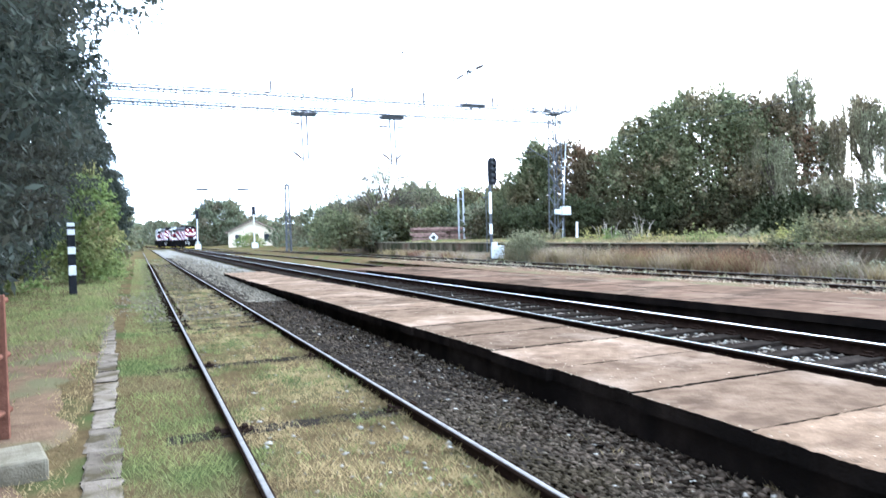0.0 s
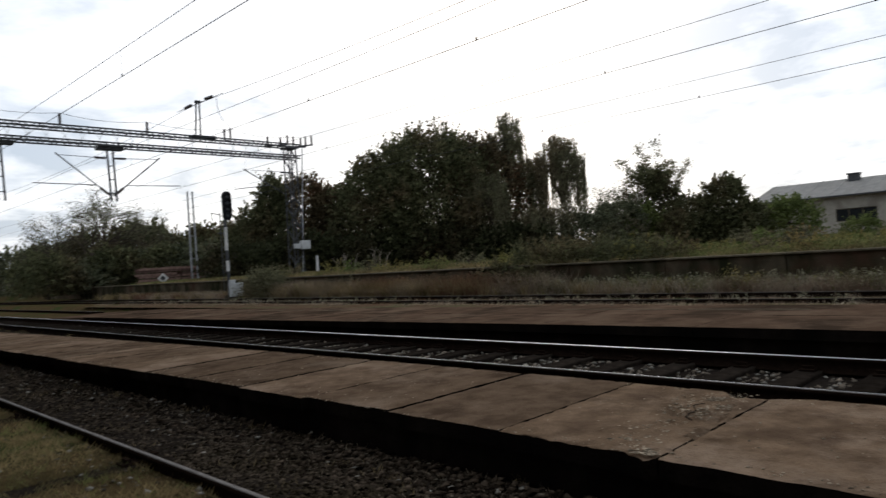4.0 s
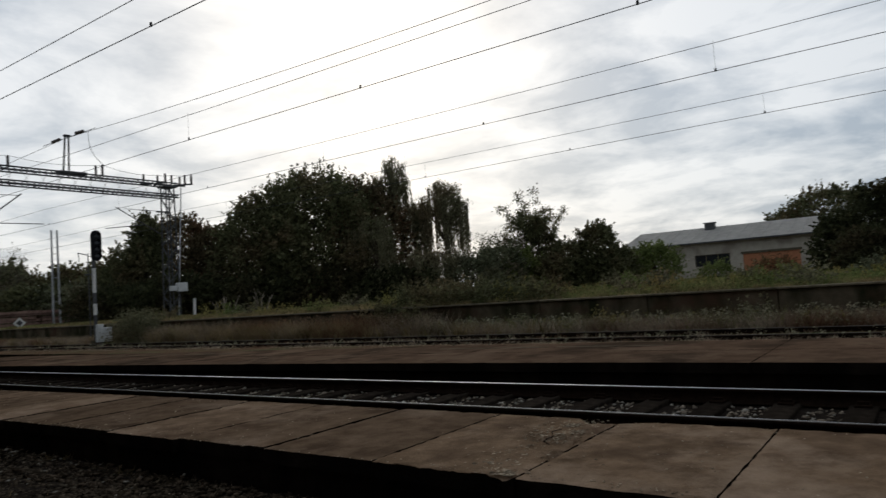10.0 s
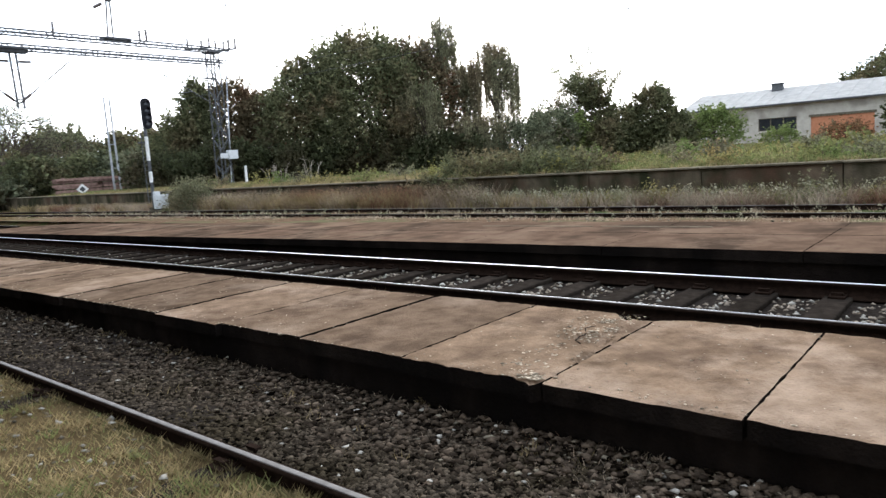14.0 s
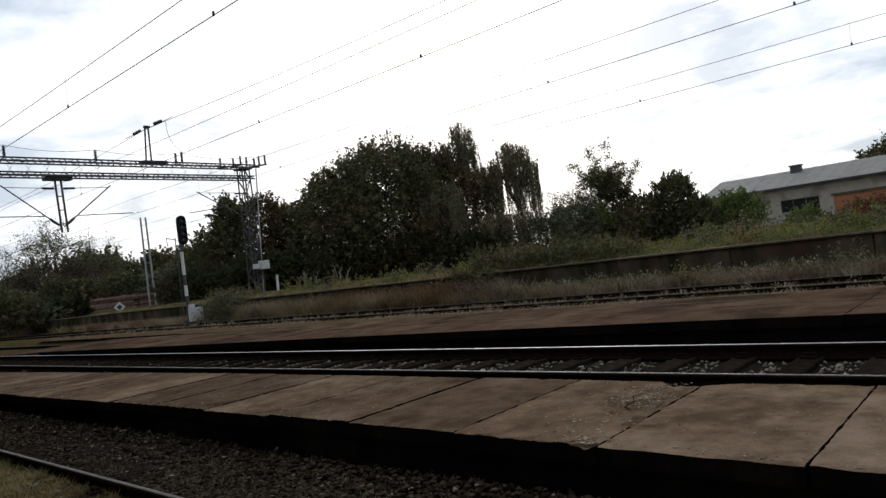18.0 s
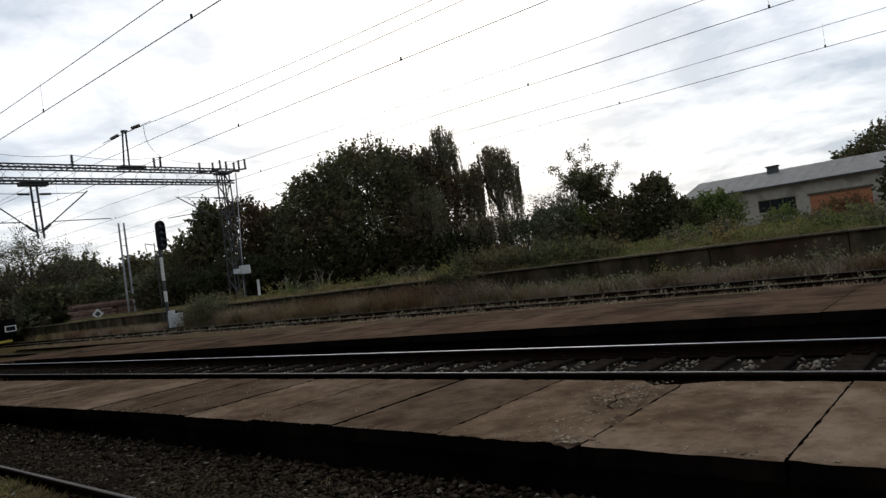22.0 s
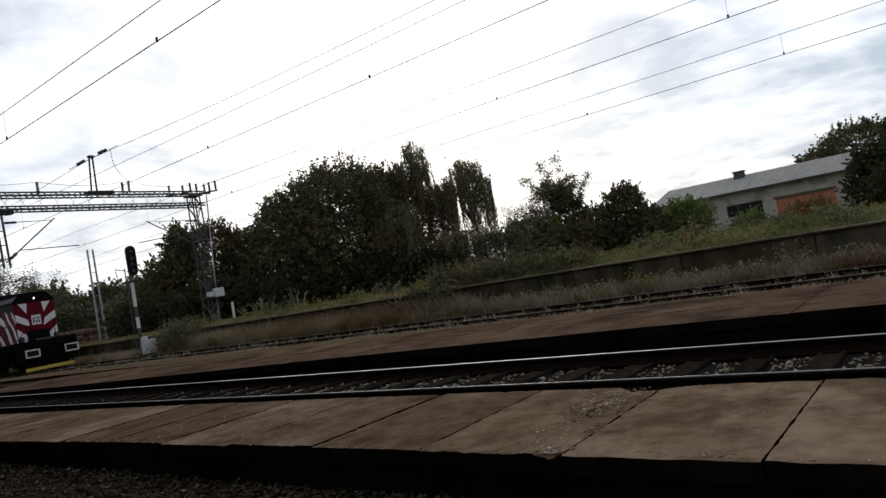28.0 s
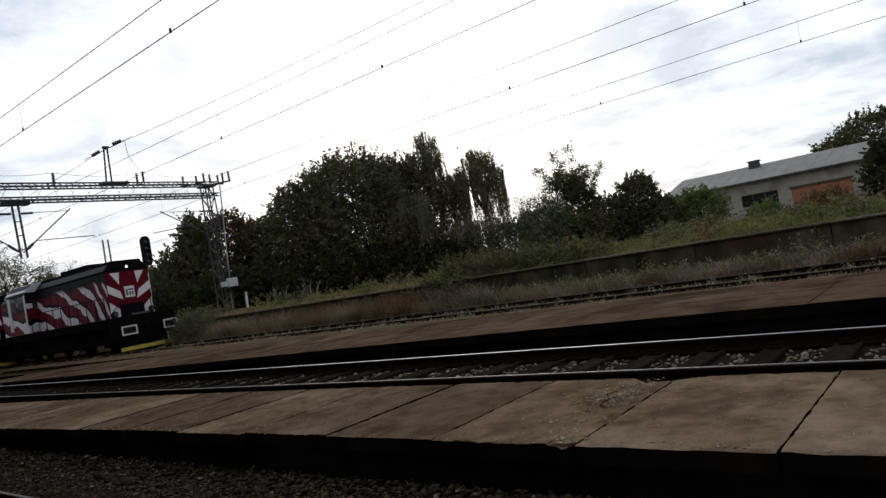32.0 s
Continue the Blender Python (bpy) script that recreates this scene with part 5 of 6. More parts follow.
def spreading_tree(x, y, z, height, reach, leaf_n, label):
    """A forked trunk, wide arching boughs and fine drooping twigs with thin foliage."""
    t = thing("spreading_tree", pose(x, y, z), label, "tree", "trackside greenery")
    bm = bmesh.new()
    tips = []

    def bough(p, d, length, r, depth):
        for i in range(2):
            d = (d + Vector((random.uniform(-1, 1), random.uniform(-1, 1), random.uniform(-0.6, 0.5) - 0.12 * (4 - depth))) * 0.22).normalized()
            q = p + d * length * 0.5
            bm_bar(bm, p, q, r * (1 - 0.2 * i), 6 if depth > 2 else 3, r * (0.8 - 0.2 * i))
            p = q
        if depth == 0:
            tips.append(p)
            return
        for i in range(4 if depth == 4 else 3):
            e = Vector((random.uniform(-1, 1), random.uniform(-1, 1), random.uniform(-0.35, 0.55)))
            bough(p, (d * 0.75 + e * 0.8).normalized(), length * random.uniform(0.6, 0.85), r * 0.58, depth - 1)

    for i in range(3):
        a = i * 2.1 + random.uniform(0, 0.6)
        bough(Vector((0.1 * math.cos(a), 0.1 * math.sin(a), -0.1)), Vector((0.42 * math.cos(a), 0.42 * math.sin(a), 1)).normalized(), height * 0.30, 0.16, 4)
    span = max(max(abs(q.x), abs(q.y)) for q in tips)
    top = max(q.z for q in tips)
    for v in bm.verts:
        v.co = Vector((v.co.x * reach / span, v.co.y * reach / span, v.co.z * height / top))
    part("trunk", bm, M_BARK, t, "dark forked trunk with fine twigs")
    c = np.array([(q.x * reach / span, q.y * reach / span, q.z * height / top) for q in tips])
    c = c[RNG.integers(0, len(c), leaf_n)] + RNG.normal(0, 0.24, (leaf_n, 3))
    v, f = leaf_cards(c, 0.12)
    v[:, 2] = np.maximum(v[:, 2], 0.02)
    raw_mesh("crown", v, f, M_LEAF_GREY, t)
    return t


PZ = PLATEAU
DARK = "dense dark green broadleaf tree behind the loading bank"
for az, d, h, r, n, mat, lab, cone in (
        (31.6, 47.5, 6.6, 2.3, 13000, M_LEAF_DARK, "pointed broadleaf tree near the gantry mast", True),
        (30.2, 48, 4.6, 2.0, 8000, M_LEAF_DARK, "smaller dark broadleaf tree behind the gantry mast", False),
        (34.0, 49, 6.7, 2.5, 15000, M_LEAF_RED, "broadleaf tree with reddish-brown autumn tinge", False),
        (36.7, 49.5, 6.0, 2.5, 14000, M_LEAF_RED, "broadleaf tree with reddish-brown autumn tinge", False),
        (40.3, 47, 7.5, 3.3, 26000, M_LEAF_DARK, DARK, False),
        (44.6, 46.5, 8.9, 4.6, 44000, M_LEAF_DARK, DARK, False),
        (48.6, 47.5, 8.5, 3.0, 22000, M_LEAF_RED, "tall broadleaf tree with a reddish-brown crown", False)):
    x, y = polar(az, d)
    broadleaf("broadleaf_tree", x, y, PZ, h, r, n, 0.21, mat, lab, low=0.0, cone=cone)
for az, d, h, r, n, g, st, rc, fl, lab in (
        (50.9, 47.5, 10.4, 1.45, 11000, 15, 10, (0.2, 0.5), 300, "tall weeping willow with thin hanging branches"),
        (55.0, 48, 8.3, 2.0, 24000, 30, 9, (0.4, 0.8), 0, "weeping willow with hanging branches and gaps of sky"),
        (52.5, 49, 7.3, 1.25, 10000, 13, 9, (0.45, 0.8), 0, "slim weeping willow between two taller ones"),
        (49.2, 43.5, 5.6, 1.6, 8000, 10, 11, (0.4, 0.7), 2500, "low green weeping willow before darker trees"),
        (53.4, 44.5, 3.3, 1.9, 9000, 14, 11, (0.5, 0.8), 3000, "low weeping shrub with a dome of hanging twigs")):
    x, y = polar(az, d)
    willow(x, y, PZ, h, r, n, lab, g, st, rc, fl)
for az, d, h, r, n, leaf, mat, lab in (
        (57.0, 45.5, 2.6, 2.2, 9000, 0.17, M_LEAF_GREY, "low grey-green shrub at the foot of the willows"),
        (59.4, 47.5, 3.4, 1.9, 8000, 0.17, M_LEAF_GREY, "grey-green shrub on the loading bank"),
        (61.2, 48.5, 3.0, 1.5, 6000, 0.17, M_LEAF_FRESH, "green shrub on the loading bank"),
        (62.9, 50.5, 4.7, 1.3, 7000, 0.19, M_LEAF_DARK, "dark leafy shrub under a sparse young tree"),
        (64.9, 50, 3.4, 1.7, 8000, 0.19, M_LEAF_DARK, "dark rounded shrub before the outbuilding"),
        (63.6, 48.5, 2.4, 1.5, 5000, 0.19, M_LEAF_DARK, "dark rounded shrub before the outbuilding"),
        (67.3, 50, 4.5, 1.65, 14000, 0.19, M_LEAF_DARK, "dark pointed shrub on the loading bank"),
        (69.0, 50.5, 2.6, 1.3, 5000, 0.19, M_LEAF_DARK, "dark rounded shrub beside a pointed one"),
        (71.7, 52, 2.8, 1.8, 8000, 0.17, M_LEAF_FRESH, "bushy green shrub in front of the shed"),
        (76.2, 51, 1.0, 1.3, 3000, 0.13, M_LEAF_FRESH, "low weedy shrub in front of the shed"),
        (80.3, 52, 1.1, 1.6, 3500, 0.13, M_RUSTLEAF, "reddish autumn shrub in front of the shed gate"),
        (84.6, 51, 3.6, 1.6, 9000, 0.22, M_LEAF_SHADED, "dark broad tree hiding the end of the shed"),
        (87.0, 50, 5.2, 2.2, 13000, 0.22, M_LEAF_SHADED, "dark broad tree hiding the end of the shed"),
        (90.4, 49.5, 6.8, 2.5, 16000, 0.22, M_LEAF_SHADED, "dark broadleaf tree beside the shed"),
        (93.4, 48, 5.4, 2.3, 12000, 0.22, M_LEAF_SHADED, "dark broadleaf tree beside the shed"),
        (96.2, 48, 6.9, 2.6, 14000, 0.22, M_LEAF_SHADED, "dark broadleaf tree beside the shed"),
        (99.8, 46, 9.5, 2.6, 13000, 0.24, M_LEAF_SHADED, "tall dark broadleaf tree"),
        (104.0, 46, 8.0, 3.4, 10000, 0.26, M_LEAF_SHADED, "dark broadleaf tree beside the shed"),
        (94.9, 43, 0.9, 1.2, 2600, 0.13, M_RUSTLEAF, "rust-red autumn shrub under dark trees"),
        (86.4, 46.5, 2.4, 1.9, 6000, 0.20, M_LEAF_SHADED, "dark rounded shrub below dark trees"),
        (89.6, 45, 2.5, 2.1, 6000, 0.20, M_LEAF_SHADED, "dark rounded shrub below dark trees"),
        (97.6, 45, 2.8, 2.2, 6000, 0.20, M_LEAF_SHADED, "dark rounded shrub below dark trees"),
        (83.9, 86, 9.1, 4.6, 17000, 0.30, M_LEAF_DARK, "broad tree rising behind the shed roof"),
        (81.4, 87, 7.2, 2.8, 8000, 0.30, M_LEAF_DARK, "tree rising behind the shed roof"),
        (29.0, 60, 4.2, 2.7, 7500, 0.28, M_LEAF_DARK, "grey-green tree behind the light signal"),
        (26.6, 66, 4.6, 2.9, 7500, 0.30, M_LEAF_DARK, "grey-green tree in the hedge past the yard"),
        (24.2, 68, 4.8, 3.4, 8250, 0.30, M_LEAF_DARK, "grey-green tree in the hedge past the yard"),
        (21.8, 66, 5.2, 3.4, 8250, 0.30, M_LEAF_DARK, "grey-green tree in the hedge past the yard"),
        (18.9, 66, 5.4, 3.6, 12000, 0.22, M_LEAF_DARK, "rounded dark tree in the hedge past the yard"),
        (16.0, 74, 4.9, 3.6, 8250, 0.32, M_LEAF_DARK, "grey-green tree in the hedge past the yard"),
        (13.8, 84, 4.9, 3.4, 5000, 0.34, M_LEAF_GREY, "grey-green tree in the hedge past the yard"),
        (8.3, 117, 2.0, 2.2, 3500, 0.22, M_LEAF_FRESH, "green bush in front of the station house"),
        (11.6, 100, 4.6, 3.4, 4500, 0.36, M_LEAF_GREY, "green tree beside the station house"),
        (6.0, 168, 10.5, 6.5, 14000, 0.6, M_LEAF_GREY, "rounded dark tree behind the station house"),
        (8.6, 172, 7.0, 5.5, 5000, 0.6, M_LEAF_GREY, "green tree behind the station house"),
        (3.0, 260, 7.5, 6.0, 3500, 0.8, M_LEAF_GREY, "hazy distant tree at the line's end"),
        (1.4, 280, 9.0, 6.0, 3500, 0.8, M_LEAF_GREY, "hazy distant tree at the line's end")):
    x, y = polar(az, d)
    tall = h > 3.4
    zz = PZ if x > 17 and y < 62 else 0.1
    broadleaf("broadleaf_tree" if tall else "shrub", x, y, zz, h, r, n, leaf, mat, lab, "tree" if tall else "shrub", low=0.0)
for az, d, h, r, lv in ((18.9, 60, 8.3, 4.0, 7000), (21.9, 61, 6.9, 3.2, 4000), (16.0, 64, 6.6, 2.8, 4000)):
    x, y = polar(az, d)
    spreading_tree(x, y, 0.1, h, r, lv, "spreading thin-leaved tree with fine drooping twigs")
x, y = polar(62.3, 50)
bare_shrub(x, y, PZ, 6.9, 1.9, 16, "slim sparse young tree with open feathery crown", M_LEAF_DARK, 9500)
for az, d, h, r in ((60.2, 50, 4.6, 1.2), (58.7, 51, 4.4, 1.1), (61.0, 49.5, 4.2, 1.0)):
    x, y = polar(az, d)
    bare_shrub(x, y, PZ, h, r, 22, "feathery half-bare shrub with pale twigs", leaf_n=900, twig=M_TWIG)
for az, d, h in ((37.4, 38, 1.3), (39.9, 38.5, 1.9), (36.9, 38.5, 1.2)):
    x, y = polar(az, d)
    bare_shrub(x, y, PZ, h * 0.8, h * 0.5, 6, "small dead shrub with bare grey twigs")

for k in range(7):
    x, y = polar(15.5 + 2.1 * k, random.uniform(54.0, 58.0))
    broadleaf("shrub", x, y, 0.5 if x < 17 else PZ, random.uniform(2.0, 2.8), random.uniform(2.0, 2.5), 4000, 0.26, (M_LEAF_DARK, M_LEAF_GREY)[k % 2], "dark undergrowth shrub past the sleeper stacks", "shrub", low=0.0)
# undergrowth takes the darkened leaf colour to stand for shade below the crowns
for k in range(11):
    x, y = polar(28.6 + 2.3 * k, random.uniform(42.5, 44.5))
    broadleaf("shrub", x, y, PZ, random.uniform(1.7, 2.6), random.uniform(1.6, 2.1), 4500, 0.20, M_LEAF_SHADED, "dark undergrowth shrub below the trees", "shrub", low=0.0)
for k in range(14):
    x, y = random.uniform(22.0, 34.0), -9 + 2.2 * k + random.uniform(-0.5, 0.5)
    broadleaf("shrub", x, y, PZ, random.uniform(0.3, 0.6), random.uniform(0.5, 1.0), 900, 0.12, (M_LEAF_FRESH, M_LEAF_OLIVE, M_LEAF_GREY)[k % 3], "low weedy shrub on the loading bank", "shrub", low=0.0)
for yy, hh in ((14.0, 0.6), (12.6, 0.5), (11.2, 0.55), (9.6, 0.4)):
    broadleaf("shrub", 17.25, yy, PZ, hh, 0.8, 2600, 0.09, M_LEAF_DARK, "dark green shrub on the wall's edge", "shrub", low=0.0)

# spruces and bushes along the path
spruce(-5.5, 10.4, -0.05, 19.0, 7.6, 330000, "large dark blue-green spruce with drooping branches", needle=0.115)
spruce(-5.9, 16.4, -0.05, 17.0, 6.6, 150000, "large dark blue-green spruce with drooping branches", needle=0.135)
spruce(-5.9, 24.8, -0.05, 17.0, 6.6, 70000, "dark spruce beside the track", 0.08)
spruce(-3.2, 41.0, -0.05, 9.5, 3.4, 24000, "dark spruce farther along the track", 0.05)
spruce(-9.8, 19.0, -0.05, 15.0, 4.6, 24000, "dark spruce in the second row")
spruce(-9.5, 12.0, -0.05, 15.0, 5.0, 24000, "dark spruce in the second row")
for x, y, h, r, n, mat, lab in ((-2.7, 30.5, 4.5, 1.3, 9000, M_LEAF_FRESH, "yellow-green bush beside the track"), (-2.6, 33.0, 3.2, 1.4, 6000, M_LEAF_FRESH, "yellow-green bush beside the track"),
                                (-4.9, 25.5, 2.4, 1.6, 6000, M_LEAF_FRESH, "green bush under the spruces"), (-5.0, 12.5, 1.5, 1.4, 4000, M_LEAF_DARK, "dark bush under the spruces"),
                                (-4.2, 45, 6.0, 2.8, 8000, M_LEAF_DARK, "dark tree farther along the track"), (-4.5, 62, 6.5, 3.2, 7000, M_LEAF_DARK, "dark tree farther along the track"),
                                (-3.6, 85, 6.0, 3.2, 5000, M_LEAF_GREY, "hazy tree farther along the track"), (-4.0, 120, 7.0, 4.0, 4000, M_LEAF_GREY, "hazy tree farther along the track")):
    broadleaf("broadleaf_tree" if h > 3 else "shrub", x, y, -0.05, h, r, n, 0.16 if y < 40 else 0.34, mat, lab, "tree" if h > 3 else "shrub", low=0.03)

broadleaf("shrub", -1.0, 133, -0.05, 2.2, 1.3, 2500, 0.3, M_LEAF_DARK, "dark rounded bush far along the track", "shrub", low=0.0)
disc = thing("ground_disc_signal", pose(-1.95, 131, -0.05), "small white disc signal on a short post", "signal")
bm = bmesh.new()
bm_bar(bm, (0, 0, -0.1), (0, 0, 0.5), 0.05, 8)
part("post", bm, M_STEEL_DARK, disc)
bm = bmesh.new()
bm_bar(bm, (0, -0.06, 0.65), (0, 0.0, 0.65), 0.26, 16)
part("disc", bm, M_WHITE, disc)

# far belt of woods closing the view
bn = 26000
ba = RNG.uniform(math.radians(-30), math.radians(140), bn)
bd = RNG.uniform(330, 420, bn)
bh = 7 + 3.5 * np.sin(ba * 17) + 2.5 * np.sin(ba * 41 + 1)
bp = np.c_[EYE_X + bd * np.sin(ba), bd * np.cos(ba), bh * RNG.uniform(0, 1, bn) ** 0.7 + 0.3]
v, f = leaf_cards(bp, 2.6, ratio=0.8)
v[:, 2] = np.maximum(v[:, 2], 0.05)
belt = raw_mesh("far_woods", v, f, M_LEAF_GREY)
tagged(belt, "distant hazy belt of woods on the horizon", "woods", kind="stuff")

# ---------------------------------------------------------------- grass, weeds, stones
def stuff(ob, label, category):
    return tagged(ob, label, category, kind="stuff")


def tufts(n, per, spread, x0, x1, y0, y1, near=None):
    """Blade places gathered in tufts."""
    c = scatter(n, x0, x1, y0, y1, near)
    p = np.repeat(c, per, axis=0) + RNG.normal(0, spread, (n * per, 2)) * np.repeat(RNG.uniform(0.4, 1.5, n), per)[:, None]
    p[:, 0] = np.clip(p[:, 0], x0, x1)
    return p[~((p[:, 0] > 14.9) & (p[:, 0] < 16.4) & (p[:, 1] > 28.6) & (p[:, 1] < 31.2))]      # cleared on the camera's side so the signal's cabinet stays in view


def weed_bed(name, n, per, x0, x1, y0, y1, z, height, leaf, mat, label, droop=0.0):
    """Rank weeds: clumps of small leaves on unseen stalks, of uneven height and spread."""
    c = scatter(n, x0, x1, y0, y1)
    c = c[~((c[:, 0] > 14.8) & (c[:, 0] < 16.5) & (c[:, 1] > 28.4) & (c[:, 1] < 31.3))]
    k = len(c)
    h = height * RNG.uniform(0.35, 1.25, k)
    w = RNG.uniform(0.3, 0.75, k) * h
    t = RNG.uniform(0, 1, (k, per)) ** 0.8
    p = np.empty((k, per, 3))
    p[..., :2] = c[:, None] + RNG.normal(size=(k, per, 2)) * (w[:, None] * (0.55 - 0.35 * t))[..., None]
    p[..., 0] = np.clip(p[..., 0], x0 - 0.05, x1 + 0.05)
    p[..., 2] = z + t * h[:, None]
    v, f = leaf_cards(p.reshape(-1, 3), leaf, droop)
    v[:, 2] = np.maximum(v[:, 2], z - 0.02)
    return stuff(raw_mesh(name, v, f, mat), label, "weeds")


weed_bed("wall_foot_weeds", 700, 34, 15.3, 16.12, -16, 14, 0.1, 0.42, 0.055, M_LEAF_SAGE, "dusty grey-green weeds along the wall's foot")
weed_bed("wall_foot_weeds", 260, 34, 15.2, 16.12, -16, 30, 0.1, 0.34, 0.05, M_LEAF_YELLOW, "yellowing weeds along the wall's foot")
weed_bed("wall_foot_weeds", 620, 36, 15.3, 16.12, 12, 31, 0.1, 0.62, 0.055, M_LEAF_RED, "tall red-brown weeds covering the wall")
weed_bed("bank_weeds", 700, 30, 16.75, 18.8, -16, 14, PZ, 0.22, 0.06, M_LEAF_FRESH, "fresh green weeds along the bank's edge")
weed_bed("bank_weeds", 420, 36, 18.5, 40, -16, 20, PZ, 0.26, 0.09, M_LEAF_FRESH, "green weeds over the open bank")
weed_bed("bank_weeds", 260, 36, 18.5, 40, -16, 20, PZ, 0.34, 0.08, M_LEAF_YELLOW, "yellowing weeds over the open bank")
weed_bed("track_weeds", 420, 16, 12.6, 15.0, -12, 34, 0.08, 0.14, 0.035, M_LEAF_SAGE, "small dusty weeds in the loading track")
weed_bed("nettles", 26, 60, -3.6, -2.7, 6.0, 10.5, -0.05, 1.3, 0.09, M_LEAF_FRESH, "tall nettles by the rail fence", 0.3)
stuff(blades("grass_tufts", tufts(760, 30, 0.06, 0.06, 1.44, 2.2, 24, 2.2), -0.09, 0.06, M_STRAW, 1.0, 0.0035), "yellowed grass tufts between the rails", "grass")
stuff(blades("grass_tufts", tufts(260, 30, 0.06, 0.06, 1.44, 2.2, 24, 2.2), -0.09, 0.065, M_GRASS, 0.9, 0.0035), "green grass tufts between the rails", "grass")
stuff(blades("gravel_tufts", tufts(46, 16, 0.05, 1.65, 2.8, 1.5, 18, 1.5), -0.1, 0.065, M_STRAW, 0.7, 0.003), "sparse dry grass tufts in the gravel", "weeds")
stuff(blades("platform_tufts", tufts(40, 12, 0.03, 4.5, 5.0, 0, 26), 0.03, 0.12, M_STRAW, 0.6, 0.004), "dry grass tufts beside the platform edge", "weeds")
stuff(blades("grass_between_rails", scatter(24000, 0.06, 1.44, 2.2, 46, 2.2), -0.09, 0.030, M_STRAW, 0.9, 0.0035), "short yellowed grass between the rails", "grass")
stuff(blades("grass_between_rails", scatter(8000, 0.06, 1.44, 2.2, 60, 2.2), -0.09, 0.038, M_GRASS, 0.8, 0.0035), "short green grass between the rails", "grass")
stuff(blades("grass_verge", scatter(36000, -0.92, -0.1, 2.2, 70, 2.2), -0.09, 0.055, M_GRASS, 0.9, 0.0035), "green grass verge beside the rail", "grass")
stuff(blades("grass_verge", scatter(26000, -3.6, -1.15, 3.5, 18, 3.5), -0.06, 0.035, M_STRAW, 0.9, 0.0035), "thin dry grass on trodden soil", "grass")
stuff(blades("grass_verge", scatter(42000, -5.0, -1.3, 13, 70, 13) + RNG.normal(0, 1, (42000, 2)) * np.array([0.1, 1.7]), -0.06, 0.10, M_GRASS, 0.8, 0.007), "green grass under the spruces", "grass")
stuff(blades("ballast_weeds", scatter(5000, 1.6, 2.9, 1.5, 26, 1.5), -0.1, 0.04, M_WEED, 0.9, 0.003), "sparse dry weeds in the gravel", "weeds")
SIDE = np.concatenate([scatter(24000, 1.6, 2.78, -3, 22, 0.5), scatter(15000, 1.6, 2.78, -1, 6)])
stuff(stones("gravel", SIDE, np.interp(SIDE[:, 0], [1.6, 2.2, 2.82], [-0.065, -0.09, -0.115]), 0.021, M_STONE, 0.55), "dark loose gravel beside the platform", "gravel")
stuff(stones("gravel", np.concatenate([scatter(3600, 1.62, 2.76, -2, 18, 0.5), scatter(1500, 1.62, 2.76, -1, 5)]), -0.08, 0.027, M_STONE_BROWN, 0.45), "larger brown gravel stones beside the platform", "gravel")
stuff(stones("gravel", scatter(600, 0.08, 1.42, 1.5, 18, 1.5), -0.09, 0.016, M_STONE_TAN), "small stones in the grass between the rails", "gravel")
stuff(stones("pale_gravel", scatter(260, 0.1, 2.9, 1.0, 22, 1.0), -0.085, 0.022, M_STONE_PALE), "scattered pale stones", "gravel")
stuff(stones("pale_gravel", np.concatenate([np.c_[RNG.normal(-0.7, 0.5, 420), RNG.normal(20.0, 1.6, 420)], scatter(1800, -0.6, 1.65, 15, 70, 15)]), -0.085, 0.032, M_STONE_TAN), "pale stones spilled over the grass", "gravel")
stuff(stones("pale_gravel", np.concatenate([scatter(3600, 1.75, 2.75, 18, 70, 18), scatter(3000, 2.75, 4.5, 32, 80, 32)]), -0.10, 0.045, M_STONE_TAN), "pale gravel past the platform end", "gravel")
stuff(stones("ballast", np.concatenate([scatter(4200, 4.55, 7.2, -8, 14), scatter(3500, 4.55, 7.2, 14, 50, 14)]), -0.005, 0.040, M_STONE), "dark stained track ballast", "ballast")
GAPS = np.array([(RNG.uniform(5.12, 6.45), -9.685 + 0.63 * k + RNG.normal(0, 0.11)) for k in range(70) for _ in range(16)])
TAN_GAPS = np.array([(RNG.uniform(5.12, 6.45), -9.685 + 0.63 * k + RNG.normal(0, 0.12)) for k in range(70) for _ in range(60)])
stuff(stones("tan_ballast", TAN_GAPS, 0.025, 0.024, M_STONE_BUFF), "small tan ballast stones between the sleepers", "ballast")
stuff(stones("pale_ballast", GAPS, 0.03, 0.024, M_STONE_PALE), "scattered pale ballast stones between the rails", "ballast")
stuff(blades("bank_grass", scatter(30000, 16.62, 19.0, -16, 46), PZ, 0.17, M_GRASS, 0.7, 0.011), "green grass along the top of the loading bank", "grass")
stuff(blades("bank_grass", scatter(12000, 17.0, 27, -14, 44), PZ, 0.17, M_GRASS, 0.6, 0.02), "rank green grass on the loading bank", "grass")
stuff(blades("bank_straw", scatter(30000, 16.62, 22, 13, 38), PZ, 0.17, M_STRAW, 0.7, 0.014), "dry yellow grass on the loading bank", "grass")
stuff(blades("bank_grass", scatter(14000, 27, 60, -16, 30), PZ, 0.20, M_GRASS, 0.6, 0.035), "rank weeds on the open bank", "grass")
stuff(blades("wall_foot_weeds", tufts(1900, 30, 0.2, 15.2, 16.2, -14, 44), 0.10, 0.34, M_WEED, 0.7, 0.006), "dead grey-brown weeds along the wall foot", "weeds")
stuff(blades("wall_foot_weeds", tufts(320, 22, 0.16, 15.1, 16.2, 8, 48), 0.10, 0.36, M_STRAW, 0.4, 0.014), "dry yellow weeds along the wall foot", "weeds")
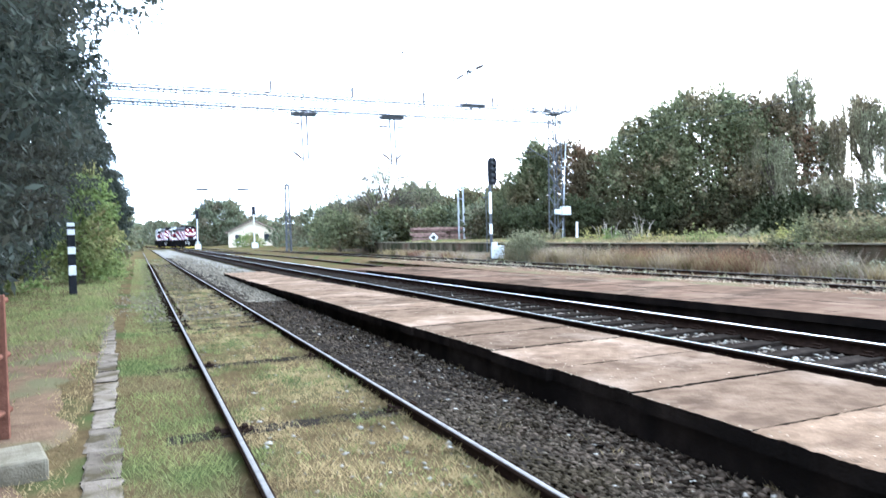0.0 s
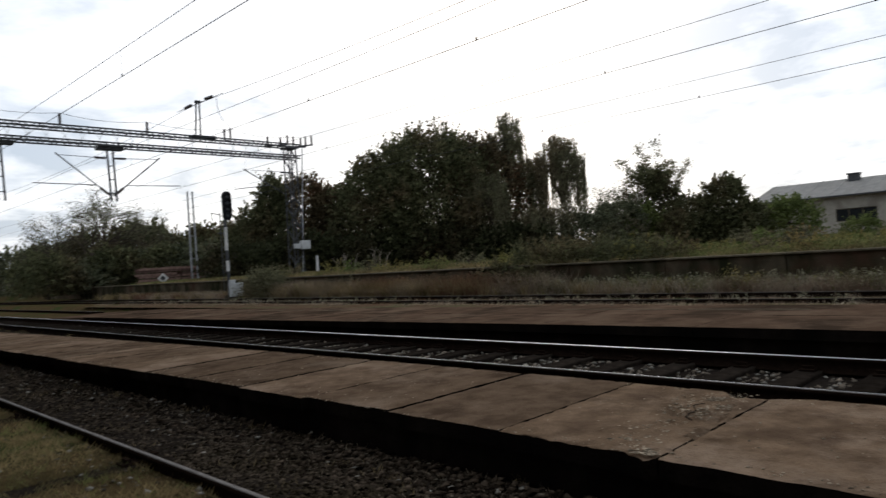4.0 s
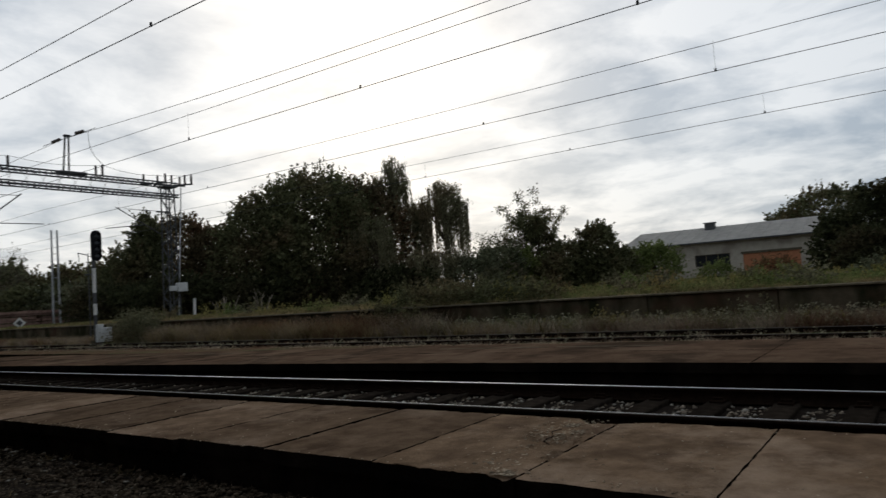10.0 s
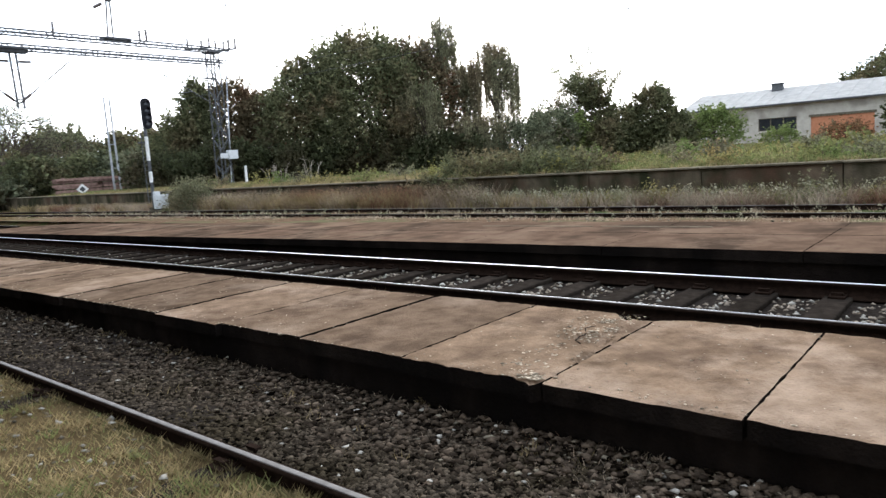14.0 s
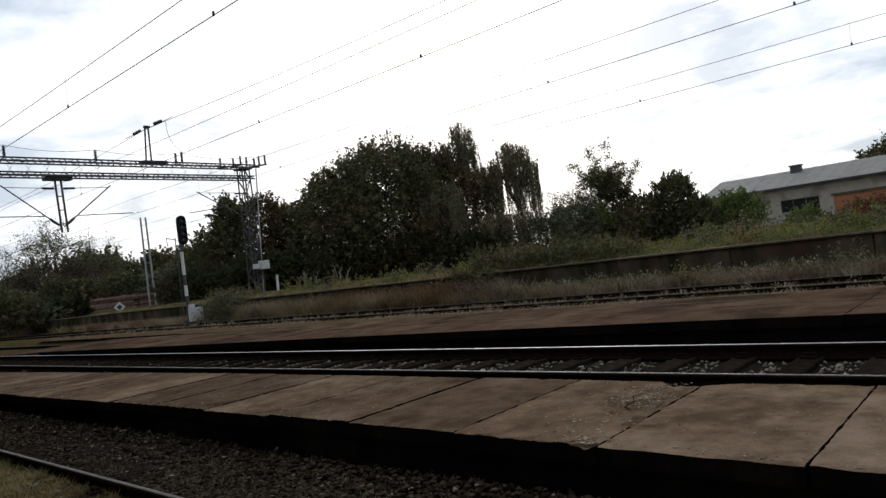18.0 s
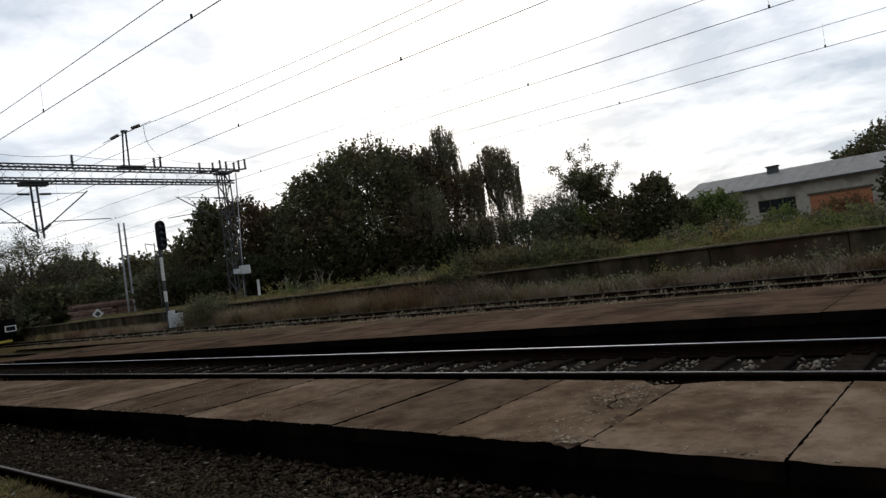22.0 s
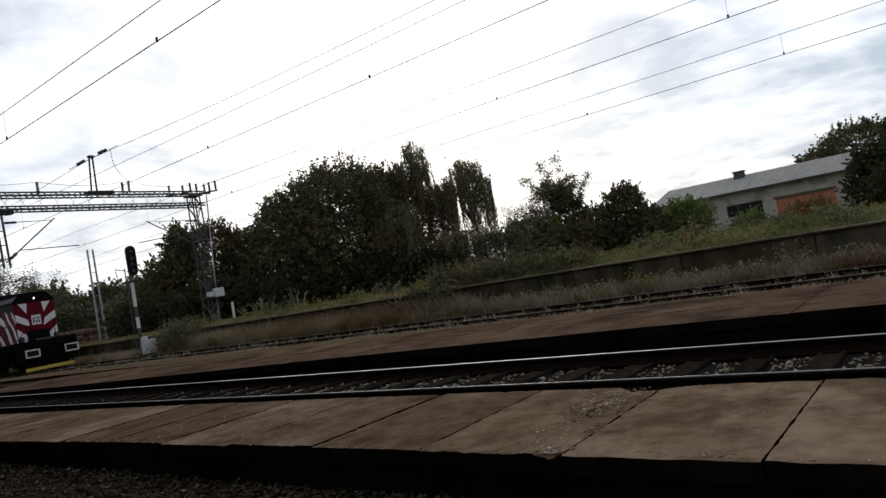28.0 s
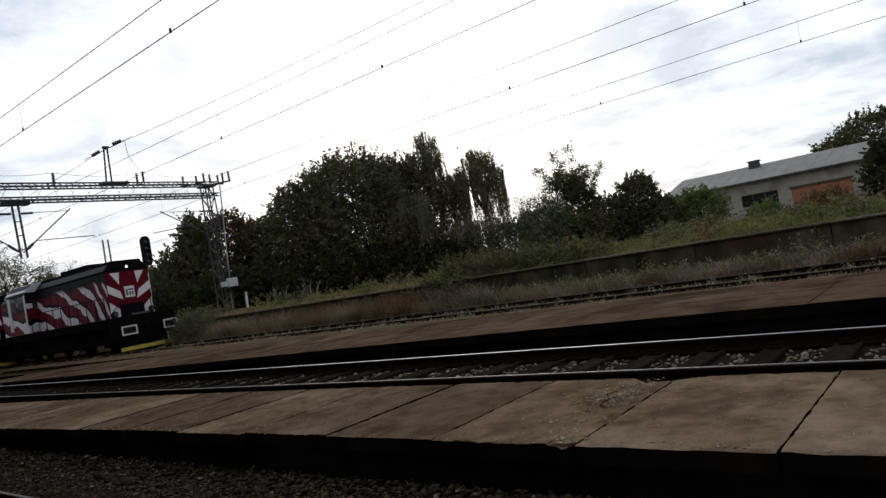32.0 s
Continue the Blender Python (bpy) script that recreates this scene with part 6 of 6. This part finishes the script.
stuff(blades("wall_weeds", tufts(420, 26, 0.26, 15.2, 16.2, 15, 30), 0.12, 0.52, M_STRAW, 0.6, 0.006), "tall straw-coloured weeds hiding the wall", "weeds")
stuff(blades("wall_weeds", tufts(620, 26, 0.26, 15.4, 16.2, 12, 31), 0.12, 0.6, M_WEED, 0.6, 0.006), "tall dead brown weeds hiding the wall", "weeds")
stuff(blades("wall_weeds", tufts(200, 24, 0.26, 15.4, 16.3, 2, 28.5), 0.12, 0.45, M_GRASS, 0.75, 0.006), "tall green weeds at the wall", "weeds")
stuff(blades("coping_grass", tufts(300, 20, 0.12, 16.3, 16.8, -14, 44), PZ + 0.03, 0.11, M_STRAW, 0.9, 0.008), "dry grass overgrowing the wall's coping", "grass")
stuff(blades("track_weeds", tufts(600, 15, 0.12, 11.8, 15.0, -12, 40), 0.08, 0.10, M_WEED, 0.8, 0.004), "dry weeds growing over the loading track", "weeds")
stuff(blades("dirt_grass", scatter(9000, 9.95, 12.4, -12, 36), 0.17, 0.04, M_WEED, 0.8, 0.005), "sparse dry grass on the dirt strip", "grass")
x, y = 15.6, 27.6
broadleaf("shrub", x, y, 0.02, 1.2, 1.05, 11000, 0.075, M_LEAF_OLIVE, "dense green bush growing at the wall beside the signal", "shrub", low=0.02)
for yy, hh in ((14.4, 1.0), (13.3, 0.8), (15.2, 0.7)):
    broadleaf("creeper", 16.12, yy, 0.12, hh, 0.42, 1300, 0.09, M_LEAF_DARK, "dark creeper hanging over the wall", "climbing plant", low=0.02)

for k in range(20):
    yy = -3 + 1.7 * k + random.uniform(-0.6, 0.6)
    broadleaf("weed_clump", random.uniform(17.0, 18.6), yy, PZ, random.uniform(0.2, 0.42), random.uniform(0.35, 0.7), 700, 0.075, (M_LEAF_OLIVE, M_LEAF_FRESH, M_LEAF_YELLOW)[k % 3], "low olive weed clump on the bank's edge", "weeds", low=0.0)
for k in range(9):
    yy = 0.5 + 3.1 * k + random.uniform(-0.8, 0.8)
    broadleaf("weed_clump", random.uniform(15.5, 16.0), yy, 0.1, random.uniform(0.3, 0.5), random.uniform(0.3, 0.5), 700, 0.065, (M_LEAF_YELLOW, M_LEAF_OLIVE)[k % 2], "low weed clump at the wall's foot", "weeds", low=0.0)

stuff(stones("concrete_crumbs", np.concatenate([scatter(230, 3.6, 4.4, 2.3, 2.8), np.c_[RNG.normal(3.15, 0.14, 260), RNG.normal(2.52, 0.12, 260)], np.c_[RNG.normal(4.1, 0.16, 200), RNG.normal(2.5, 0.09, 200)], scatter(140, 2.74, 2.86, 2.24, 2.5)]), 0.244, 0.012, M_CRUMB, 0.14), "crumbled concrete flakes on the cracked slab", "rubble")

stuff(stones("pale_gravel", np.concatenate([scatter(420, 10.1, 12.6, -10, 30), np.c_[RNG.normal(10.9, 0.5, 140), RNG.normal(8.0, 1.6, 140)]]), 0.2, 0.026, M_STONE_TAN, 0.5), "pale grit and litter on the dirt strip", "gravel")
stuff(blades("dirt_tufts", tufts(330, 18, 0.07, 10.0, 12.3, -12, 32), 0.18, 0.07, M_WEED, 0.9, 0.004), "dry grass tufts on the dirt strip", "weeds")
stuff(stones("pale_scraps", np.concatenate([scatter(90, 1.65, 2.7, -1, 14, 0.5), scatter(40, 0.1, 1.4, 1, 14, 1)]), -0.075, 0.026, M_STONE_PALE, 0.3), "flat pale scraps and stones in the gravel", "litter")
stuff(stones("dry_leaves", np.concatenate([scatter(500, 1.62, 2.75, -1, 14, 0.5), scatter(260, 0.1, 1.4, 1, 14, 1)]), -0.075, 0.018, M_STONE_TAN, 0.2), "fallen pale brown leaves in the gravel", "litter")

EDGE_CHIPS = np.concatenate([np.c_[2.74 + np.abs(RNG.normal(0, 0.05, 700)), RNG.uniform(-3, 16, 700)], np.c_[4.46 - np.abs(RNG.normal(0, 0.05, 300)), RNG.uniform(-3, 16, 300)], scatter(900, 2.8, 4.4, -3, 14)])
stuff(stones("slab_grit", EDGE_CHIPS, np.array([p1_top(q) for q in EDGE_CHIPS[:, 1]]) - 0.004, 0.007, M_CRUMB, 0.5), "loose grit and chips on the slabs", "grit")
# cracks drawn as thin dark strips lying on the slab tops
for x0, y0, a0, n in ((3.55, 2.40, 0.15, 6), (3.85, 2.52, 0.1, 4), (3.72, -0.20, 4.6, 4), (3.80, -0.34, 4.9, 3)):
    p, a = Vector((x0, y0, 0.0)), a0
    bm = bmesh.new()
    for i in range(n):
        a = a0 + random.uniform(-0.75, 0.75)
        q = p + Vector((math.cos(a) * 0.05, math.sin(a) * 0.05, 0))
        w = random.uniform(0.003, 0.011)
        for u in (p, q):
            u.z = p1_top(u.y) - 0.0005
        bm_beam(bm, p, q, w, 0.006)
        p = q
    part("crack", bm, M_CRACK, plat1, "thin dark strip drawn as a crack")

# unseen building block added behind the viewer to block skylight from that side
station = tagged(new("skylight_blocker"), "plain unseen building block added to cut off skylight", "building", kind="structure")
bm = bmesh.new()
bm_box(bm, -16.0, -4.4, -46, 2.0, -0.3, 9.5)
part("wall", bm, M_RENDER, station)
bm = bmesh.new()
bm_prism(bm, [(-17.0, 9.5), (-3.3, 9.5), (-10.2, 13.5)], "y", -47, 3.0)
part("roof", bm, M_TILE, station)

# ---------------------------------------------------------------- locomotives
def livery(name):
    """Wavy maroon and white bands with dark gaps, painted along the hood."""
    m = bpy.data.materials.new(name)
    m.use_nodes = True
    n, l = m.node_tree.nodes, m.node_tree.links
    b = n["Principled BSDF"]
    tc = n.new("ShaderNodeTexCoord")
    sep = n.new("ShaderNodeSeparateXYZ")
    l.new(tc.outputs["Object"], sep.inputs["Vector"])
    nz = n.new("ShaderNodeTexNoise")
    nz.inputs["Scale"].default_value = 0.7
    l.new(tc.outputs["Object"], nz.inputs["Vector"])
    lg = n.new("ShaderNodeMath"); lg.operation = "LOGARITHM"
    lg.inputs[1].default_value = math.e
    ya = n.new("ShaderNodeMath"); ya.operation = "ADD"
    ya.inputs[1].default_value = -0.6
    l.new(sep.outputs["Y"], ya.inputs[0])
    l.new(ya.outputs[0], lg.inputs[0])
    s1 = n.new("ShaderNodeMath"); s1.operation = "MULTIPLY"
    s1.inputs[1].default_value = 0.95
    l.new(sep.outputs["Z"], s1.inputs[0])
    s2 = n.new("ShaderNodeMath"); s2.operation = "MULTIPLY_ADD"
    s2.inputs[1].default_value = -1.75
    l.new(lg.outputs[0], s2.inputs[0])
    l.new(s1.outputs[0], s2.inputs[2])
    s3 = n.new("ShaderNodeMath"); s3.operation = "MULTIPLY_ADD"
    s3.inputs[1].default_value = 1.15
    l.new(nz.outputs["Fac"], s3.inputs[0])
    l.new(s2.outputs[0], s3.inputs[2])
    fr = n.new("ShaderNodeMath"); fr.operation = "FRACT"
    l.new(s3.outputs[0], fr.inputs[0])
    r = n.new("ShaderNodeValToRGB")
    r.color_ramp.interpolation = "CONSTANT"
    r.color_ramp.elements[0].position, r.color_ramp.elements[0].color = 0.0, (0.125, 0.009, 0.018, 1)
    r.color_ramp.elements[1].position, r.color_ramp.elements[1].color = 0.36, (0.66, 0.60, 0.62, 1)
    e = r.color_ramp.elements.new(0.73)
    e.color = (0.010, 0.008, 0.011, 1)
    e = r.color_ramp.elements.new(0.86)
    e.color = (0.125, 0.009, 0.018, 1)
    l.new(fr.outputs[0], r.inputs["Fac"])
    mx = n.new("ShaderNodeMix"); mx.data_type = "RGBA"
    mx.inputs["B"].default_value = (0.008, 0.007, 0.009, 1)
    mr = n.new("ShaderNodeMapRange")
    nm = n.new("ShaderNodeMath"); nm.operation = "MULTIPLY_ADD"
    nm.inputs[1].default_value = 0.5
    l.new(nz.outputs["Fac"], nm.inputs[0]); l.new(sep.outputs["Z"], nm.inputs[2])
    l.new(nm.outputs[0], mr.inputs["Value"])
    mr.inputs["From Min"].default_value, mr.inputs["From Max"].default_value = 3.22, 3.40
    l.new(mr.outputs["Result"], mx.inputs["Factor"])
    l.new(r.outputs["Color"], mx.inputs["A"])
    l.new(mx.outputs["Result"], b.inputs["Base Color"])
    b.inputs["Roughness"].default_value = 0.5
    b.inputs["Specular IOR Level"].default_value = 0.05
    return m


M_LIVERY = livery("banded_loco_paint")


def hood_poly(hw, z0, z1, ch):
    return [(-hw, z0), (hw, z0), (hw, z1 - ch), (hw - ch * 0.9, z1), (-hw + ch * 0.9, z1), (-hw, z1 - ch)]


LOCO_LEN = 14.2
HW = 0.95            # half width of the hoods


def locomotive(label):
    L = thing("diesel_locomotive", pose(0, 0, 0), label, "locomotive", "coupled locomotives")
    # frame and walkway
    bm = bmesh.new()
    bm_box(bm, -1.42, 1.42, 0.55, LOCO_LEN - 0.55, 1.12, 1.48, 0.03)
    bm_box(bm, -1.15, 1.15, 4.6, 9.2, 0.35, 1.12, 0.08)
    part("underframe", bm, M_UNDER, L, "oily black underframe with fuel tank")
    for ya, s in ((0.62, 1), (LOCO_LEN - 0.62, -1)):
        bm = bmesh.new()
        bm_box(bm, -1.45, 1.45, min(ya, ya - 0.08 * s), max(ya, ya - 0.08 * s), 0.55, 1.5, 0.02)
        beam = part("buffer_beam", bm, M_UNDER, L)
        for x in (-0.9, 0.9):
            bm = bmesh.new()
            bm_bar(bm, (x, ya - 0.08 * s, 0.9), (x, ya - 0.56 * s, 0.9), 0.10, 10)
            part("buffer_shank", bm, M_UNDER, beam)
            bm = bmesh.new()
            bm_box(bm, x - 0.33, x + 0.33, min(ya - 0.56 * s, ya - 0.62 * s), max(ya - 0.56 * s, ya - 0.62 * s), 0.71, 1.09, 0.02)
            part("buffer_plate", bm, M_BLACK, beam, "black buffer plate with white border")
            bm = bmesh.new()
            y0, y1 = sorted((ya - 0.622 * s, ya - 0.634 * s))
            for q in ((x - 0.33, x + 0.33, 0.71, 0.77), (x - 0.33, x + 0.33, 1.03, 1.09), (x - 0.33, x - 0.27, 0.771, 1.029), (x + 0.27, x + 0.33, 0.771, 1.029)):
                bm_box(bm, q[0], q[1], y0, y1, q[2], q[3])
            part("buffer_border", bm, M_WHITE, beam)
        bm = bmesh.new()
        bm_box(bm, -0.12, 0.12, min(ya - 0.08 * s, ya - 0.4 * s), max(ya - 0.08 * s, ya - 0.4 * s), 0.92, 1.12, 0.03)
        for x in (-0.45, 0.45, -0.55, 0.55):
            bm_bar(bm, (x, ya - 0.12 * s, 1.02), (x * 0.9, ya - 0.2 * s, 0.55), 0.03, 6)
        part("coupling", bm, M_UNDER, beam)
        bm = bmesh.new()
        y0, y1 = sorted((ya - 0.1 * s, ya - 0.16 * s))
        bm_box(bm, -1.12, 1.12, y0, y1, 0.06, 0.21, 0.01)
        part("rail_guard", bm, M_YELLOW, beam, "yellow painted rail guard")
        # black plate added so the gap below the buffer beam reads as shade
        bm = bmesh.new()
        bm_box(bm, -1.0, 1.0, min(ya - 0.02 * s, ya + 0.04 * s), max(ya - 0.02 * s, ya + 0.04 * s), 0.22, 0.56, 0.01)
        part("gap_blackout_plate", bm, M_UNDER, beam)
        for x in (-1.08, 1.08):
            bm = bmesh.new()
            bm_bar(bm, (x, ya - 0.12 * s, 0.2), (x, ya - 0.05 * s, 0.6), 0.03, 6)
            part("guard_strut", bm, M_UNDER, beam)
    # long hood
    bm = bmesh.new()
    bm_prism(bm, hood_poly(HW, 1.5, 3.88, 0.36), "y", 1.35, 8.6)
    hood = part("long_hood", bm, M_LIVERY, L, "long hood with wavy maroon and white bands")
    bm = bmesh.new()
    bm_prism(bm, [(-HW - 0.02, 3.47), (-HW + 0.33, 3.9), (HW - 0.33, 3.9), (HW + 0.02, 3.47), (HW + 0.02, 3.43), (-HW - 0.02, 3.43)], "y", 1.31, 8.62)
    roof = part("hood_roof", bm, M_NAVY, hood, "black hood roof")
    bm = bmesh.new()
    bm_box(bm, -0.6, 0.6, 3.6, 5.3, 3.9, 4.06, 0.06)
    bm_bar(bm, (0, 7.2, 3.9), (0, 7.2, 4.15), 0.28, 12, 0.22)
    part("roof_fan", bm, M_NAVY, roof)
    for s in (-1, 1):
        for i in range(10):
            y = 1.8 + 0.745 * i
            bm = bmesh.new()
            bm_box(bm, s * HW - 0.006, s * HW + 0.006, y - 0.005, y + 0.005, 1.6, 3.4)
            part("door_seam", bm, M_NAVY, hood)
    # hood end with chevrons
    nose = new("hood_end")
    nose.parent = L
    nose.matrix_basis = pose(0, -0.1, -0.08) @ Matrix.Diagonal((HW / 1.18, 1, 1, 1))
    bm = bmesh.new()
    bm_prism(bm, hood_poly(1.16, 1.5, 3.93, 0.42), "y", 1.405, 1.448)
    part("end_panel", bm, M_MAROON, nose, "maroon hood end")
    bm = bmesh.new()
    bm_prism(bm, [(-1.17, 3.5), (1.17, 3.5), (0.8, 3.96), (-0.8, 3.96)], "y", 1.392, 1.404)
    part("dark_panel", bm, M_NAVY, nose)
    bm = bmesh.new()
    bm_prism(bm, [(-0.62, 1.5), (0.62, 1.5), (0.62, 2.1), (-0.62, 2.1)], "y", 1.30, 1.404)
    part("dark_panel", bm, M_NAVY, nose)
    for s in (-1, 1):
        for poly in ([(0.42, 3.46), (0.92, 3.46), (0.50, 2.95)], [(1.15, 2.98), (1.15, 2.62), (0.36, 2.28), (0.50, 2.66)], [(1.15, 2.25), (1.15, 1.75), (0.66, 1.52), (0.64, 1.9)]):
            bm = bmesh.new()
            bm_prism(bm, [(s * u, w) for u, w in poly], "y", 1.394, 1.404)
            part("chevron", bm, M_LIVERY_WHITE, nose, "white chevron")
    bm = bmesh.new()
    bm_box(bm, -0.27, 0.27, 1.38, 1.403, 2.36, 2.84, 0.01)
    plate = part("number_panel", bm, M_LIVERY_WHITE, nose, "pale square panel with illegible dark marks")
    bm = bmesh.new()
    for x0, x1, z0, z1 in ((-0.2, -0.12, 2.46, 2.72), (-0.06, 0.2, 2.66, 2.72), (-0.04, 0.04, 2.46, 2.6), (0.1, 0.18, 2.46, 2.6)):
        bm_box(bm, x0, x1, 1.372, 1.38, z0, z1)
    part("bar", bm, M_STEEL_DARK, plate)
    bm = bmesh.new()
    bm_bar(bm, (0, 1.395, 3.68), (0, 1.34, 3.68), 0.08, 14)
    part("lamp_ring", bm, M_BLACK, nose)
    bm = bmesh.new()
    bm_bar(bm, (0, 1.34, 3.68), (0, 1.33, 3.68), 0.055, 14)
    part("headlamp", bm, M_LAMP, nose, "lit round headlamp")
    for x in (-1.0, 1.0):
        bm = bmesh.new()
        bm_bar(bm, (x, 1.405, 1.72), (x, 1.25, 1.72), 0.13, 14)
        part("marker_lamp", bm, M_BLACK, nose)
        bm = bmesh.new()
        bm_bar(bm, (x, 1.25, 1.72), (x, 1.24, 1.72), 0.09, 12)
        part("lens", bm, M_GLASS, nose)
    bm = bmesh.new()
    bm_box(bm, -0.5, 0.5, 0.70, 0.74, 1.5, 1.66)
    part("plate", bm, M_STEEL_DARK, nose)
    # handrails
    for s in (-1, 1):
        bm = bmesh.new()
        bm_bar(bm, (s * 1.38, 0.8, 2.35), (s * 1.38, 8.5, 2.35), 0.018, 6)
        for i in range(10):
            y = 0.8 + 0.85 * i
            bm_bar(bm, (s * 1.38, y, 1.46), (s * 1.38, y, 2.35), 0.016, 6)
        bm_bar(bm, (s * 1.38, 0.75, 1.46), (s * 0.55, 0.72, 2.3), 0.018, 6)
        bm_bar(bm, (s * 0.55, 0.72, 1.46), (s * 0.55, 0.72, 2.3), 0.018, 6)
        part("handrail", bm, M_NAVY, L)
    # cab
    bm = bmesh.new()
    bm_prism(bm, hood_poly(1.42, 1.5, 3.85, 0.35), "y", 8.62, 11.0)
    cab = part("cab", bm, M_LIVERY, L, "driver's cab with banded paint")
    bm = bmesh.new()
    bm_prism(bm, [(-1.45, 3.5), (-1.0, 3.88), (1.0, 3.88), (1.45, 3.5), (1.42, 3.46), (-1.42, 3.46)], "y", 8.55, 11.1)
    part("cab_roof", bm, M_GREYBOX, cab, "pale grey cab roof")
    for s in (-1, 1):
        for y0, y1 in ((8.95, 9.7), (9.85, 10.55)):
            bm = bmesh.new()
            bm_box(bm, s * 1.43 - 0.01, s * 1.43 + 0.01, y0, y1, 2.55, 3.3, 0.004)
            part("window", bm, M_GLASS, cab)
        bm = bmesh.new()
        bm_box(bm, s * 1.44 - 0.012, s * 1.44 + 0.012, 10.62, 10.95, 1.7, 3.35)
        bm_box(bm, s * 1.44 - 0.012, s * 1.44 + 0.012, 8.72, 8.9, 1.7, 3.35)
        part("door_pillar", bm, M_GREYBOX, cab, "pale grey door pillar")
        bm = bmesh.new()
        bm_box(bm, s * 0.95 - 0.22, s * 0.95 + 0.22, 8.59, 8.615, 2.7, 3.3)
        part("window", bm, M_GLASS, cab)
    # short hood
    bm = bmesh.new()
    bm_prism(bm, hood_poly(HW, 1.5, 3.6, 0.35), "y", 11.02, 13.3)
    part("short_hood", bm, M_LIVERY, L, "short hood with maroon and white bands")
    # bogies with wheelsets
    axles = []
    for yc in (2.9, 11.3):
        bm = bmesh.new()
        for s in (-1, 1):
            bm_box(bm, s * 1.0 - 0.09, s * 1.0 + 0.09, yc - 1.75, yc + 1.75, 0.42, 0.72, 0.04)
            for dy in (-1.2, 1.2):
                bm_box(bm, s * 1.06 - 0.12, s * 1.06 + 0.12, yc + dy - 0.2, yc + dy + 0.2, 0.3, 0.72, 0.04)
            bm_box(bm, s * 1.04 - 0.1, s * 1.04 + 0.1, yc - 0.4, yc + 0.4, 0.55, 1.05, 0.05)
        bm_box(bm, -0.9, 0.9, yc - 0.4, yc + 0.4, 0.5, 1.1, 0.05)
        bogie = part("bogie", bm, M_UNDER, L, "black bogie frame")
        for dy in (-1.2, 1.2):
            bm = bmesh.new()
            for s in (-1, 1):
                bm_bar(bm, (s * 0.68, 0, 0), (s * 0.82, 0, 0), 0.505, 28)
                for k in range(6):
                    a = k * math.pi / 3
                    bm_box(bm, s * 0.83 - 0.015, s * 0.83 + 0.015, 0.3 * math.cos(a) - 0.06, 0.3 * math.cos(a) + 0.06, 0.3 * math.sin(a) - 0.06, 0.3 * math.sin(a) + 0.06)
            bm_bar(bm, (-0.8, 0, 0), (0.8, 0, 0), 0.09, 10)
            w = part("wheelset", bm, M_RUST, L, "steel wheelset")
            w.matrix_basis = pose(0, yc + dy, 0.505)
            axles.append((w, yc + dy))
    for s in (-1, 1):
        for ya in (0.75, 13.3, 8.75):
            bm = bmesh.new()
            for k in range(3):
                bm_box(bm, s * 1.35 - 0.1, s * 1.35 + 0.1, ya, ya + 0.35, 0.4 + 0.35 * k, 0.44 + 0.35 * k)
            for q in (0.0, 0.33):
                bm_box(bm, s * 1.45 - 0.015, s * 1.45 + 0.015, ya + q, ya + q + 0.03, 0.4, 1.3)
            part("footstep", bm, M_UNDER, L)
    return L, axles


LOCO_Y = [(0.0, 131.0), (1.0, 126.0), (2.0, 121.0), (3.0, 116.0), (4.5, 108.7), (6.5, 99.4), (8.0, 92.9), (10.0, 84.7), (12.5, 75.4), (15.0, 67.0), (17.5, 59.5), (20.0, 53.0), (22.0, 48.5),
          (23.0, 46.5), (24.0, 44.4), (26.0, 40.2), (28.0, 36.05), (30.0, 31.9), (32.0, 28.0)]


def loco_front(t):
    """Front of the leading unit along the track at t seconds, eased between the rows."""
    ts = [q[0] for q in LOCO_Y]
    ys = [q[1] for q in LOCO_Y]
    i = max(0, min(len(ts) - 2, sum(1 for q in ts if q <= t) - 1))
    def slope(k):
        a, b = max(0, k - 1), min(len(ts) - 1, k + 1)
        return (ys[b] - ys[a]) / (ts[b] - ts[a])
    h = ts[i + 1] - ts[i]
    u = (t - ts[i]) / h
    return (ys[i] * (1 + 2 * u) * (1 - u) ** 2 + slope(i) * h * u * (1 - u) ** 2 + ys[i + 1] * u * u * (3 - 2 * u) + slope(i + 1) * h * u * u * (u - 1))


def on_track(y):
    """Pose of a unit whose buffer face is at y: turned to follow the bend."""
    ya, yb = y + 2.9, y + 11.3
    xa, xb = x_far(ya), x_far(yb)
    a = math.atan2(xb - xa, yb - ya)
    return pose(xa - math.sin(a) * 2.9, ya - math.cos(a) * 2.9, 0.18, 0, 0, -math.degrees(a))


lead, lead_axles = locomotive("black locomotive with maroon and white bands and white end chevrons")
trail, trail_axles = locomotive("second black locomotive with maroon and white bands coupled behind")


def motions():
    times = [0.5 * i for i in range(65)]
    walk(lead, [(t, on_track(loco_front(t))) for t in times])
    walk(trail, [(t, on_track(loco_front(t) + LOCO_LEN + 0.05)) for t in times])
    # wheels roll without slipping
    rolling = [(0.0, 0.0)]
    t = 0.0
    start = loco_front(0.0)
    while t < 32.0:
        t = round(t + 1 / 15, 4) if t < 14 else round(t + 2 / 15, 4)
        t = min(t, 32.0)
        rolling.append((t, math.degrees((start - loco_front(t)) / 0.505)))
    for axles in (lead_axles, trail_axles):
        for w, y in axles:
            walk(w, [(t, pose(0, y, 0.505, a, 0, 0)) for t, a in rolling])


motions()
